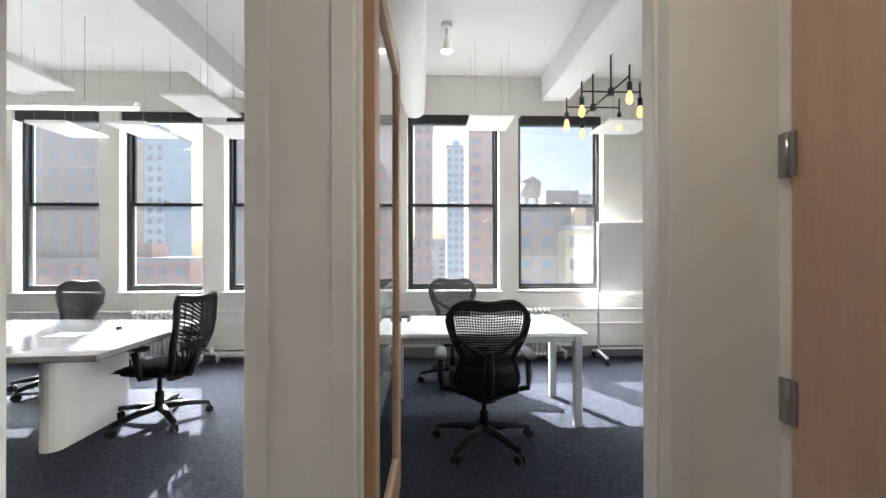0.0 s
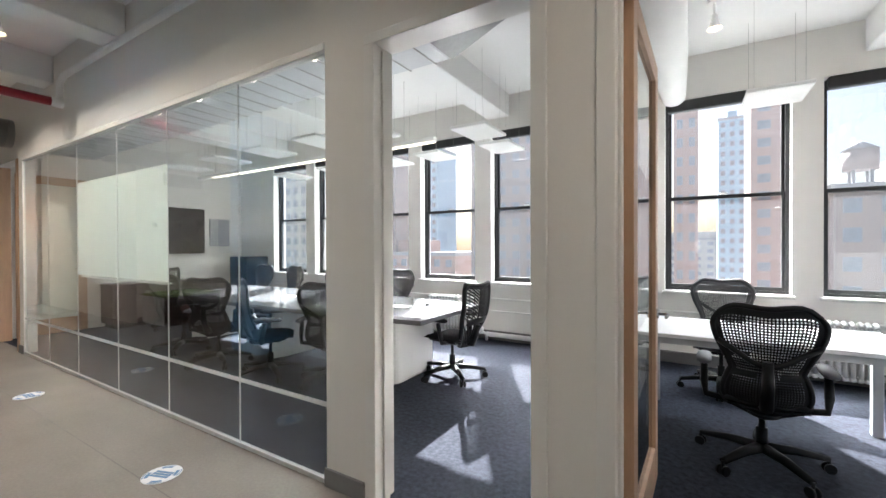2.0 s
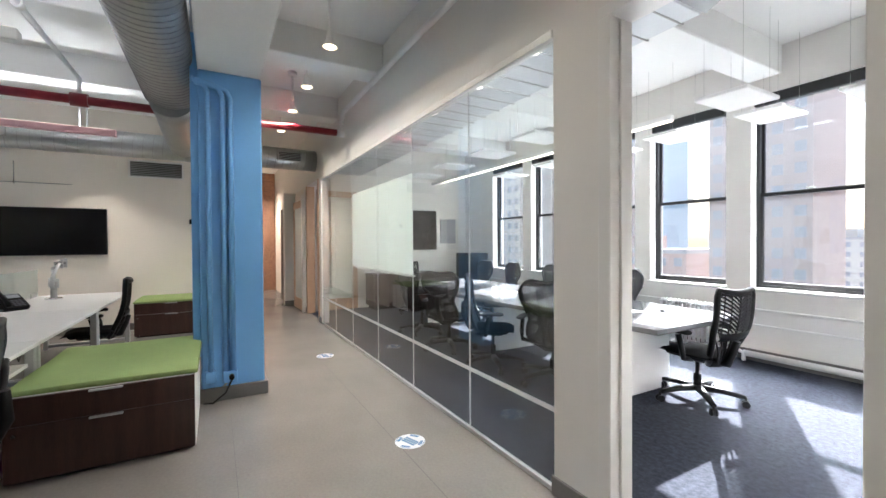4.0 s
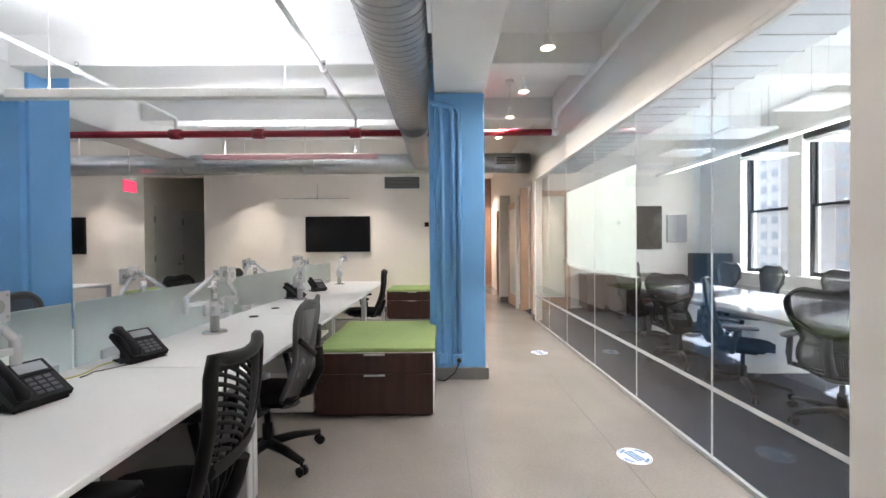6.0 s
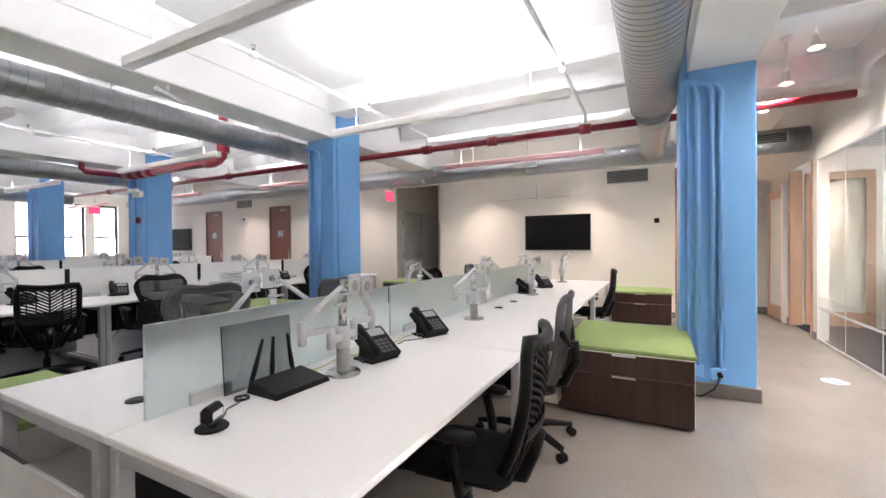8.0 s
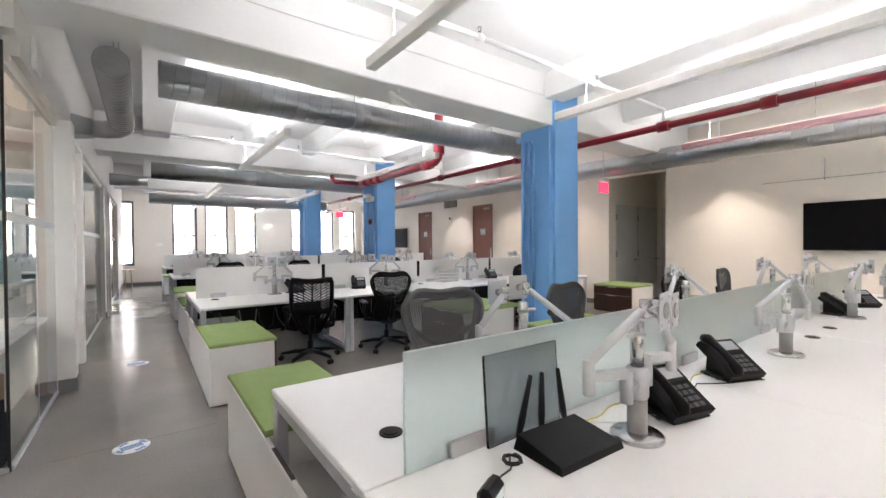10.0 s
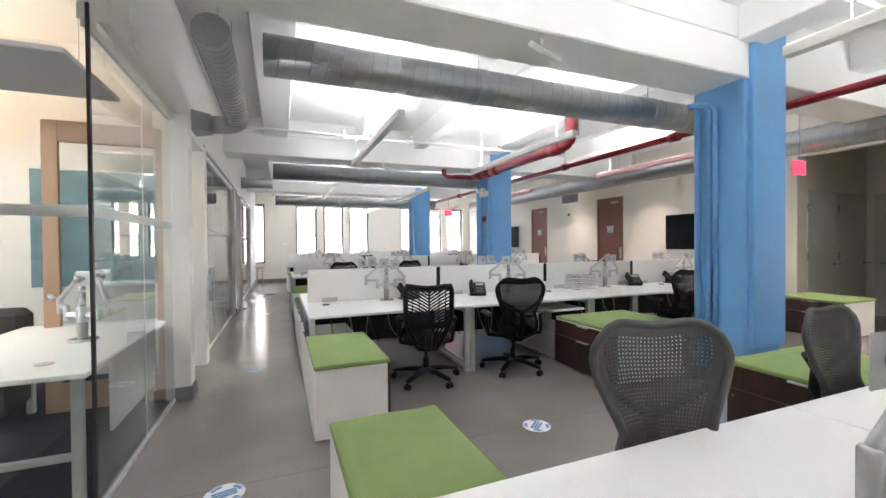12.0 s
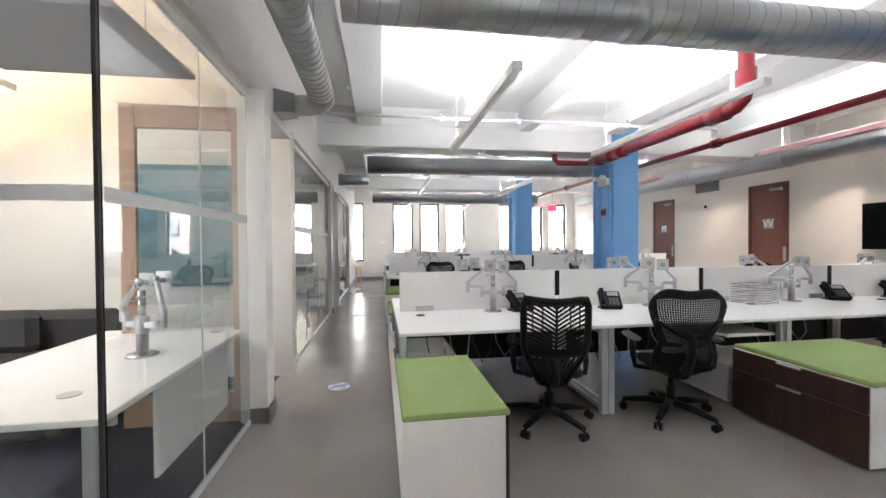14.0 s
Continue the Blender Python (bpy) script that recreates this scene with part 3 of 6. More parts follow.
def hinge_set(parent, x, y, zs, along="x"):
    for z in zs:
        h = Mesh().tube([(x, y, z - 0.07), (x, y, z + 0.07)], 0.012, 10)
        h.box(x - 0.03, x + 0.03, y - 0.004, y + 0.004, z - 0.07, z + 0.07) if along == "x" else h.box(x - 0.004, x + 0.004, y - 0.03, y + 0.03, z - 0.07, z + 0.07)
        part("hinge", h, SEAM, parent, "brushed steel hinge")


def lever(parent, x, y, z, nx, ny, side=1):
    """A lever handle on a face whose normal is (nx, ny)."""
    tx, ty = -ny * side, nx * side
    m = Mesh().tube([(x, y, z), (x + nx * 0.012, y + ny * 0.012, z)], 0.028, 16)
    m.tube([(x, y, z), (x + nx * 0.055, y + ny * 0.055, z), (x + nx * 0.06 + tx * 0.03, y + ny * 0.06 + ty * 0.03, z), (x + nx * 0.058 + tx * 0.12, y + ny * 0.058 + ty * 0.12, z)], 0.009, 10)
    part("door_handle", m, CHROME, parent, "brushed steel lever handle")


# wooden door in the east wall
d = tagged(thing("door_1", "pink brown wood veneer door, closed", "door"), kind="structure")
part("leaf", Mesh().box(X_E - 0.005, X_E + 0.04, 0.305, 1.232, 0.008, 2.49, 0.003), MAPLE, d, "wood veneer leaf")
hinge_set(d, X_E - 0.012, 1.238, (0.3, 0.9, 1.68, 2.3), "y")
lever(d, X_E - 0.005, 0.37, 1.0, -1, 0)
# open glazed wooden door of the small office
d = tagged(thing("door_2", "open oak framed glass door of the small office", "door", m=pose(-0.225, 1.43, 0, 0, 0, -1.5)), kind="structure")
f = Mesh()
f.box(-0.022, 0.022, 0, 0.11, 0.01, 2.47, 0.003).box(-0.022, 0.022, 0.84, 0.95, 0.01, 2.47, 0.003)
f.box(-0.022, 0.022, 0.11, 0.84, 2.36, 2.47, 0.003).box(-0.022, 0.022, 0.11, 0.84, 0.01, 0.22, 0.003)
part("leaf_frame", f, OAK, d, "oak veneer stiles and rails")
part("pane", box(-0.004, 0.004, 0.1, 0.85, 0.21, 2.37), PANE, d, "", False)
hinge_set(d, -0.03, -0.004, (0.28, 0.93, 1.67, 2.28), "y")
lever(d, 0.022, 0.89, 1.0, 1, 0, -1)
lever(d, -0.022, 0.89, 1.0, -1, 0, 1)
# oak framed glass door in the meeting room end wall
d = tagged(thing("door_3", "oak framed glass door at the end of the meeting room", "door"), kind="structure")
f = Mesh()
f.box(-8.9, -8.86, 1.5, 1.6, 0.01, 2.55, 0.003).box(-8.9, -8.86, 2.25, 2.37, 0.01, 2.55, 0.003)
f.box(-8.9, -8.86, 1.6, 2.25, 2.42, 2.55, 0.003).box(-8.9, -8.86, 1.6, 2.25, 0.01, 0.25, 0.003)
part("leaf_frame", f, OAK, d, "oak veneer stiles and rails")
part("pane", box(-8.885, -8.877, 1.59, 2.26, 0.24, 2.43), FROST, d, "", False)
lever(d, -8.86, 2.3, 1.05, 1, 0, -1)


def restroom_door(name, y0, y1, top, letter, label):
    d = tagged(thing(name, label, "door"), kind="structure")
    part("leaf", Mesh().box(X_W - 0.06, X_W - 0.02, y0 + 0.045, y1 - 0.045, 0.01, top - 0.05, 0.003), RED_DOOR, d, "red brown veneer leaf")
    f = Mesh()
    f.box(X_W - 0.155, X_W + 0.012, y0, y0 + 0.045, 0, top, 0.003).box(X_W - 0.155, X_W + 0.012, y1 - 0.045, y1, 0, top, 0.003)
    f.box(X_W - 0.155, X_W + 0.012, y0 + 0.045, y1 - 0.045, top - 0.05, top, 0.003)
    part("door_frame", f, RED_DOOR, d, "red brown door frame")
    c = (y0 + y1) / 2
    part("plaque", Mesh().box(X_W - 0.02, X_W - 0.012, c - 0.11, c + 0.11, 1.68, 1.88, 0.003), PANEL_GREY, d, "grey restroom plaque")
    cu = bpy.data.curves.new("letter", "FONT")
    cu.body, cu.size, cu.extrude, cu.align_x, cu.align_y = letter, 0.24, 0.004, "CENTER", "CENTER"
    ob = new("letter_shape", cu)
    me = bpy.data.meshes.new_from_object(ob)
    bpy.data.objects.remove(ob)
    me.materials.append(WHITE_VINYL)
    le = new("letter", me)
    le.parent = d
    le.matrix_basis = pose(X_W - 0.009, c, 1.78, 90, 0, 90)
    tagged(le, "white letter " + letter)
    part("push_plate", Mesh().box(X_W - 0.02, X_W - 0.014, y1 - 0.14, y1 - 0.07, 1.0, 1.3, 0.002), CHROME, d, "steel push plate")
    part("door_closer", Mesh().box(X_W - 0.02, X_W + 0.04, y1 - 0.4, y1 - 0.14, top - 0.16, top - 0.1, 0.008), GREY_VENT, d, "grey door closer")


restroom_door("door_4", -11.33, -10.42, 2.62, "W", "red brown restroom door with a letter W")
restroom_door("door_5", -14.52, -13.63, 2.60, "M", "red brown restroom door with a letter M")
# grey doors in the exit recess
for i, (x0, x1) in enumerate(((-9.85, -8.95), (-10.85, -9.9))):
    d = tagged(thing("door_%d" % (6 + i), "grey painted metal door in the exit recess", "door"), kind="structure")
    part("leaf", Mesh().box(x0, x1, -6.622, -6.60, 0.01, 2.3, 0.004), GREY_DOOR, d, "grey painted leaf")
    lever(d, x0 + 0.1, -6.60, 1.0, 0, 1)
    hinge_set(d, x1 - 0.004, -6.598, (0.3, 1.15, 2.0))
d = tagged(thing("door_8", "grey painted metal exit door with a push bar", "door"), kind="structure")
part("leaf", Mesh().box(-10.9, -10.87, -6.5, -5.5, 0.01, 2.3, 0.004), GREY_DOOR, d, "grey painted leaf")
part("push_bar", Mesh().tube([(-10.87, -6.4, 1.0), (-10.8, -6.38, 1.0), (-10.8, -5.62, 1.0), (-10.87, -5.6, 1.0)], 0.016, 10), CHROME, d, "steel push bar")
# doors along the back corridor
built("wall_corridor_pier", box(-10.4, -10.15, 1.04, 1.279, 0, 2.6), WHITE_WALL, "white pier in the back corridor", "wall")
built("baseboard_10", box(-10.149, -10.13, 1.03, 1.279, 0, 0.11, 0.004), GREY_BASE, "grey painted baseboard at the pier", "baseboard")
d = tagged(thing("door_9", "oak framed glass door in the back corridor", "door", m=pose(-9.02, 1.25, 0, 0, 0, 3)), kind="structure")
f = Mesh().box(-0.86, -0.75, -0.02, 0.02, 0.01, 2.35, 0.003).box(-0.11, 0.0, -0.02, 0.02, 0.01, 2.35, 0.003)
f.box(-0.75, -0.11, -0.02, 0.02, 2.2, 2.35, 0.003).box(-0.75, -0.11, -0.02, 0.02, 0.01, 0.25, 0.003)
part("leaf_frame", f, OAK, d, "oak veneer stiles and rails")
# opaque pane; the light seen in the glass is put into its white
part("pane", box(-0.75, -0.11, -0.006, 0.006, 0.25, 2.2), BRIGHT_PANE, d, "opaque white pane coloured like bright glass")
part("door_frame", Mesh().box(0.012, 0.1, -0.05, 0.02, 0, 2.45, 0.003), TRIM, d, "white door frame")
f = Mesh().box(-8.838, -8.76, Y_N - 0.012, 1.432, 0, 2.598, 0.003).box(-7.76, -7.682, Y_N - 0.012, 1.432, 0, 2.598, 0.003)
built("door_frame_5", f, OAK, "oak jambs of the meeting room doorway", "door frame")
built("baseboard_11", box(-9.1, -8.84, Y_N - 0.018, Y_N - 0.001, 0, 0.11, 0.004), GREY_BASE, "grey painted baseboard at the doorway", "baseboard")
built("baseboard_12", box(-7.68, -7.52, Y_N - 0.018, Y_N - 0.001, 0, 0.11, 0.004), GREY_BASE, "grey painted baseboard at the glass end", "baseboard")
d = tagged(thing("door_10", "dark brown wooden door standing open in the back corridor", "door", m=pose(-10.46, 1.17, 0, 0, 0, 3)), kind="structure")
part("leaf", Mesh().box(-0.85, 0.0, -0.02, 0.02, 0.01, 2.3, 0.003), WALNUT, d, "dark brown leaf")

# ---- office chairs ----


def chair_base(c, r=0.35):
    part("gas_lift", Mesh().tube([(0, 0, 0.1), (0, 0, 0.24), (0, 0, 0.24), (0, 0, 0.42)], [0.032, 0.032, 0.018, 0.018], 12), BLACK_PLASTIC, c, "black gas lift")
    for k in range(5):
        a = 2 * math.pi * k / 5 + 0.3
        cx, cy = math.cos(a), math.sin(a)
        part("leg", Mesh().tube([(0, 0, 0.115), (cx * r * 0.5, cy * r * 0.5, 0.112), (cx * r, cy * r, 0.085)], [0.04, 0.032, 0.022], 8, flat=0.8), BLACK_PLASTIC, c, "black star base leg")
        w = Mesh()
        px, py = cx * r, cy * r
        for s in (-1, 1):
            w.tube([(px - cy * s * 0.008, py + cx * s * 0.008, 0.03), (px - cy * s * 0.026, py + cx * s * 0.026, 0.03)], 0.03, 12)
        w.tube([(px, py, 0.03), (px, py, 0.09)], 0.009, 8)
        part("caster", w, BLACK_PLASTIC, c, "black twin-wheel caster")


def armrest(c, s, w, pad_mat):
    a = Mesh().tube([(s * 0.16, -0.06, 0.40), (s * (w - 0.01), -0.06, 0.42), (s * w, -0.05, 0.5), (s * w, -0.02, 0.62)], [0.022, 0.022, 0.024, 0.022], 8)
    part("arm_post", a, BLACK_PLASTIC, c, "black arm post")
    p = Mesh().tube([(s * w, -0.13, 0.645), (s * w, -0.11, 0.648), (s * w, 0.0, 0.65), (s * w, 0.11, 0.648), (s * w, 0.135, 0.645)], [0.02, 0.042, 0.046, 0.042, 0.02], 12, flat=0.5)
    part("arm_pad", p, pad_mat, c, "padded arm rest")


def seat_pan(c, mat, label):
    def top(u, v):
        x, y = (u - 0.5) * 0.49, -0.22 + v * 0.46
        ed = max(abs(u - 0.5) * 2, abs(v - 0.5) * 2)
        x *= 1 - 0.12 * abs(v - 0.5) * 2
        return (x, y, 0.475 - 0.035 * ed ** 6 - 0.02 * max(0, v - 0.75) * 4 + 0.012 * (abs(u - 0.5) * 2) ** 2)
    m = Mesh().sheet(top, 12, 12)
    m.sheet(lambda u, v: (top(1 - u, v)[0] * 0.96, top(1 - u, v)[1], 0.435 - 0.02 * (1 - (2 * u - 1) ** 2)), 8, 8)
    m.box(-0.2, 0.2, -0.18, 0.18, 0.405, 0.46, 0.02)
    part("seat", m, mat, c, label)
    part("tilt_mechanism", Mesh().box(-0.09, 0.09, -0.12, 0.12, 0.365, 0.41, 0.015), BLACK_PLASTIC, c, "black tilt mechanism")


def butterfly_chair(mesh_mat, label, pads=ARM_PAD, cells=(30, 40), hole=0.5, solid=0.84):
    """A chair with a wide waisted, perforated back. It faces +y."""
    c = thing("office_chair", label, "chair", "office chairs")
    chair_base(c)
    seat_pan(c, BLACK_FABRIC, "black woven seat")

    def width(v):
        if v < 0.2:
            return 0.21 * math.sqrt(1 - ((0.2 - v) / 0.215) ** 2)
        if v < 0.45:
            return 0.165 + 0.045 * math.cos(math.pi * (v - 0.2) / 0.5)
        k = (v - 0.45) / 0.55
        return 0.165 + 0.10 * math.sin(k * 1.75) / math.sin(1.75) - 0.035 * max(0.0, (k - 0.72) / 0.28) ** 2

    def back(u, v):
        s = 2 * u - 1
        w = width(v)
        wing = 0.014 * (1 - math.cos(min(1.0, abs(s) / 0.62) * math.pi)) * 0.5 - 0.05 * max(0.0, (abs(s) - 0.62) / 0.38) ** 2
        z = 0.375 + 0.66 * v + wing * max(0.0, (v - 0.55) / 0.45) ** 1.5
        y = -0.225 - 0.05 * math.sin(v * 3.0) - 0.085 * v * v + 0.06 * s * s * (1.2 - 0.5 * v) + 0.03 * (v < 0.3) * (0.3 - v) * 3
        return (s * w, y, z)
    shell = Mesh()
    for k in (0.0, 0.005):
        shell.lattice(lambda u, v: (back(u, v)[0], back(u, v)[1] - k, back(u, v)[2]), cells[0], cells[1], hole, lambda u, v: abs(2 * u - 1) > solid or v > 0.93 or v < 0.05 or (0.37 < v < 0.42 and abs(2 * u - 1) > 0.3))
    part("backrest", shell, mesh_mat, c, "perforated flexible back")
    rim = [back(0, v / 16) for v in range(17)] + [back(u / 12, 1) for u in range(1, 13)] + [back(1, 1 - v / 16) for v in range(1, 17)] + [back(1 - u / 6, 0) for u in range(1, 7)]
    part("back_rim", Mesh().tube(rim, 0.017, 8), mesh_mat, c, "moulded rim of the back")
    y_arc = [back(u / 8, 0.70 - 0.21 * math.sin(u / 8 * math.pi)) for u in range(9)]
    y_arc = [(x, y - 0.024, z) for x, y, z in y_arc]
    part("back_yoke", Mesh().tube(y_arc, 0.017, 8).tube([(0, -0.338, 0.735), (0, -0.345, 0.6), (0, -0.27, 0.45), (0, -0.1, 0.4)], [0.026, 0.032, 0.036, 0.034], 8), BLACK_PLASTIC, c, "black Y-shaped spine")
    for s in (-1, 1):
        armrest(c, s, 0.31, pads)
    return c


def rib_chair(label):
    """A task chair with a chevron-slotted upper back and ribs below it. It faces +y."""
    c = thing("task_chair", label, "chair", "task chairs")
    chair_base(c)
    seat_pan(c, BLACK_FABRIC, "black fabric seat")

    def back(u, v):
        s = 2 * u - 1
        w = 0.095 + 0.14 * min(1, v / 0.46) ** 0.9 + 0.01 * max(0, v - 0.46) - 0.02 * max(0, (v - 0.9) / 0.1) ** 2
        ear = 0.028 * s * s * max(0, v - 0.7) / 0.3 - 0.02 * max(0.0, (abs(s) - 0.8) / 0.2) ** 2 * max(0, v - 0.8) / 0.2
        return (s * w, -0.20 - 0.10 * math.sin(v * 3.0) - 0.15 * v ** 2.2 + 0.05 * s * s, 0.37 + 0.64 * v + ear)

    def behind(p, k):
        return (p[0], p[1] - k, p[2])
    for j in range(13):
        v = 0.5 + 0.58 * j / 12
        for s in (-1, 1):
            pts = []
            for k in range(6):
                vv = v - 0.17 * (1 - k / 5) + 0.02 * math.sin(k / 5 * 3.14)
                if 0.44 <= vv <= 0.965:
                    pts.append(back(0.5 + s * 0.45 * k / 5, vv))
            if len(pts) > 1:
                part("slat", Mesh().tube(pts, 0.0085, 5, cap=False), BLACK_MESH, c)
    for u in (0.16, 0.3, 0.5, 0.7, 0.84):
        part("strut", Mesh().tube([back(u, 0.4 + 0.56 * i / 5) for i in range(6)], 0.0055 if u != 0.5 else 0.009, 5, cap=False), BLACK_MESH, c)
    for k in range(9):
        u = k / 8
        pts = [behind(back(0.5 + (u - 0.5) * (0.45 + 0.5 * i / 6), 0.02 + 0.4 * i / 6), 0.012) for i in range(7)]
        part("back_rib", Mesh().tube(pts, 0.0085, 6, cap=False), BLACK_PLASTIC, c)
    rim = [back(0.03, v / 12) for v in range(13)] + [back(0.03 + 0.94 * u / 8, 0.985) for u in range(1, 9)] + [back(0.97, 1 - v / 12) for v in range(1, 13)] + [back(0.97 - 0.94 * u / 6, 0.01) for u in range(1, 6)] + [back(0.03, 0)]
    part("back_rim", Mesh().tube(rim, 0.025, 8), BLACK_PLASTIC, c, "black moulded back frame")
    part("top_band", Mesh().sheet(lambda u, v: behind(back(u, 0.93 + 0.06 * v), 0.004), 8, 2), BLACK_PLASTIC, c)
    part("lumbar_pad", Mesh().sheet(lambda u, v: behind(back(0.08 + 0.84 * u, 0.36 + 0.11 * v), 0.02 + 0.012 * math.sin(v * 3.14)), 10, 5), BLACK_PLASTIC, c, "black lumbar pad")
    part("back_bracket", Mesh().tube([(0, -0.1, 0.39), (0, -0.26, 0.4), (0, -0.3, 0.5), (0, -0.33, 0.6)], [0.04, 0.04, 0.034, 0.03], 8), BLACK_PLASTIC, c, "black back bracket")
    for s in (-1, 1):
        armrest(c, s, 0.275, BLACK_PLASTIC)
    return c


mirra_black = butterfly_chair(BLACK_MESH, "black office chair with a perforated butterfly back")
mirra_grey = butterfly_chair(GREY_MESH, "grey office chair with a perforated butterfly back", ARM_PAD, (34, 46), 0.52, 0.8)
mirra_raised = butterfly_chair(GREY_MESH, "grey office chair with a perforated back and a raised seat", ARM_PAD, (34, 46), 0.52, 0.8)
for ob in mirra_raised.children:
    if ob.name.startswith("gas_lift"):
        ob.matrix_basis = Matrix.Diagonal((1, 1, 1.22, 1))
    elif not ob.name.startswith(("leg", "caster", "arm_")):
        ob.matrix_basis = Matrix.Translation((0, 0, 0.07))
rib_black = rib_chair("black task chair with a slotted mesh back and ribs")
used = set()


def put_chair(proto, x, y, rz, label="", group=""):
    m = pose(x, y, 0, 0, 0, rz)
    if proto not in used:
        used.add(proto)
        proto.matrix_basis = m
        ob = proto
    else:
        ob = copy_thing(proto, m)
    return tagged(ob, label, "", group)


G_CONF, G_OPEN = "chairs round the meeting table", "chairs at the desk rows"
put_chair(mirra_black, 0.38, 2.88, -2, "black office chair with a perforated back at a white table", "chairs in the small office")
put_chair(mirra_grey, 0.24, 4.35, 176, "grey office chair with a perforated back behind a white table", "chairs in the small office")
# meeting room
put_chair(rib_black, -2.2, 3.38, 84, "black task chair with a slotted back at the table end", G_CONF)
for x, y, r in ((-3.2, 2.62, 32), (-3.95, 2.42, -40), (-4.88, 2.38, 34), (-5.95, 2.5, 12)):
    put_chair(mirra_black, x, y, r, "black office chair with a perforated back at the meeting table", G_CONF)
for x, r in ((-3.75, 175), (-5.0, 186), (-6.15, 172), (-7.0, 180)):
    put_chair(mirra_grey, x, 4.2, r, "grey office chair with a perforated back at the meeting table", G_CONF)
put_chair(rib_black, -7.7, 3.2, -90, "black task chair with a slotted back at the far table end", G_CONF)
# first desk row
put_chair(rib_black, -1.66, -1.53, 186, "black task chair with a slotted back at the white desk", G_OPEN)
put_chair(mirra_grey, -2.8, -1.58, 183, "grey office chair with a perforated back turned beside the desk", G_OPEN)
put_chair(rib_black, -6.1, -1.6, 186, "black task chair with a slotted back at the white desk", G_OPEN)
put_chair(mirra_raised, -1.64, -3.25, -18, "grey office chair with perforated back and raised seat", G_OPEN)
put_chair(mirra_grey, -3.2, -3.4, 2, "grey office chair with a perforated back beside the column", G_OPEN)
put_chair(mirra_black, -5.0, -3.3, -4, "black office chair with a perforated back at the first desk row", G_OPEN)
put_chair(mirra_grey, -6.4, -3.3, 5, "grey office chair with a perforated back at the first desk row", G_OPEN)
# second desk row
put_chair(rib_black, -1.83, -6.42, 166, "black task chair with a slotted back at the second desk row", G_OPEN)
put_chair(mirra_black, -2.86, -6.38, 166, "black office chair with a perforated back at the second desk row", G_OPEN)
put_chair(mirra_black, -5.5, -6.45, 170, "black office chair with a perforated back beside a dark cabinet", G_OPEN)
put_chair(mirra_black, -2.0, -8.75, 5, "black office chair behind the white desk screens", G_OPEN)
put_chair(mirra_black, -6.5, -8.8, -8, "black office chair behind the white desk screens", G_OPEN)
# rows at the back
for x, y, r in ((-1.7, -11.4, 175), (-3.1, -11.45, 190), (-5.6, -11.4, 180), (-1.9, -13.7, 0), (-3.2, -16.6, 182), (-6.4, -16.5, 178)):
    put_chair(mirra_black, x, y, r, "black office chair at one of the back desk rows", G_OPEN)

# ---- desks ----
ROW_Y = [-2.45, -7.45, -12.5, -17.4]


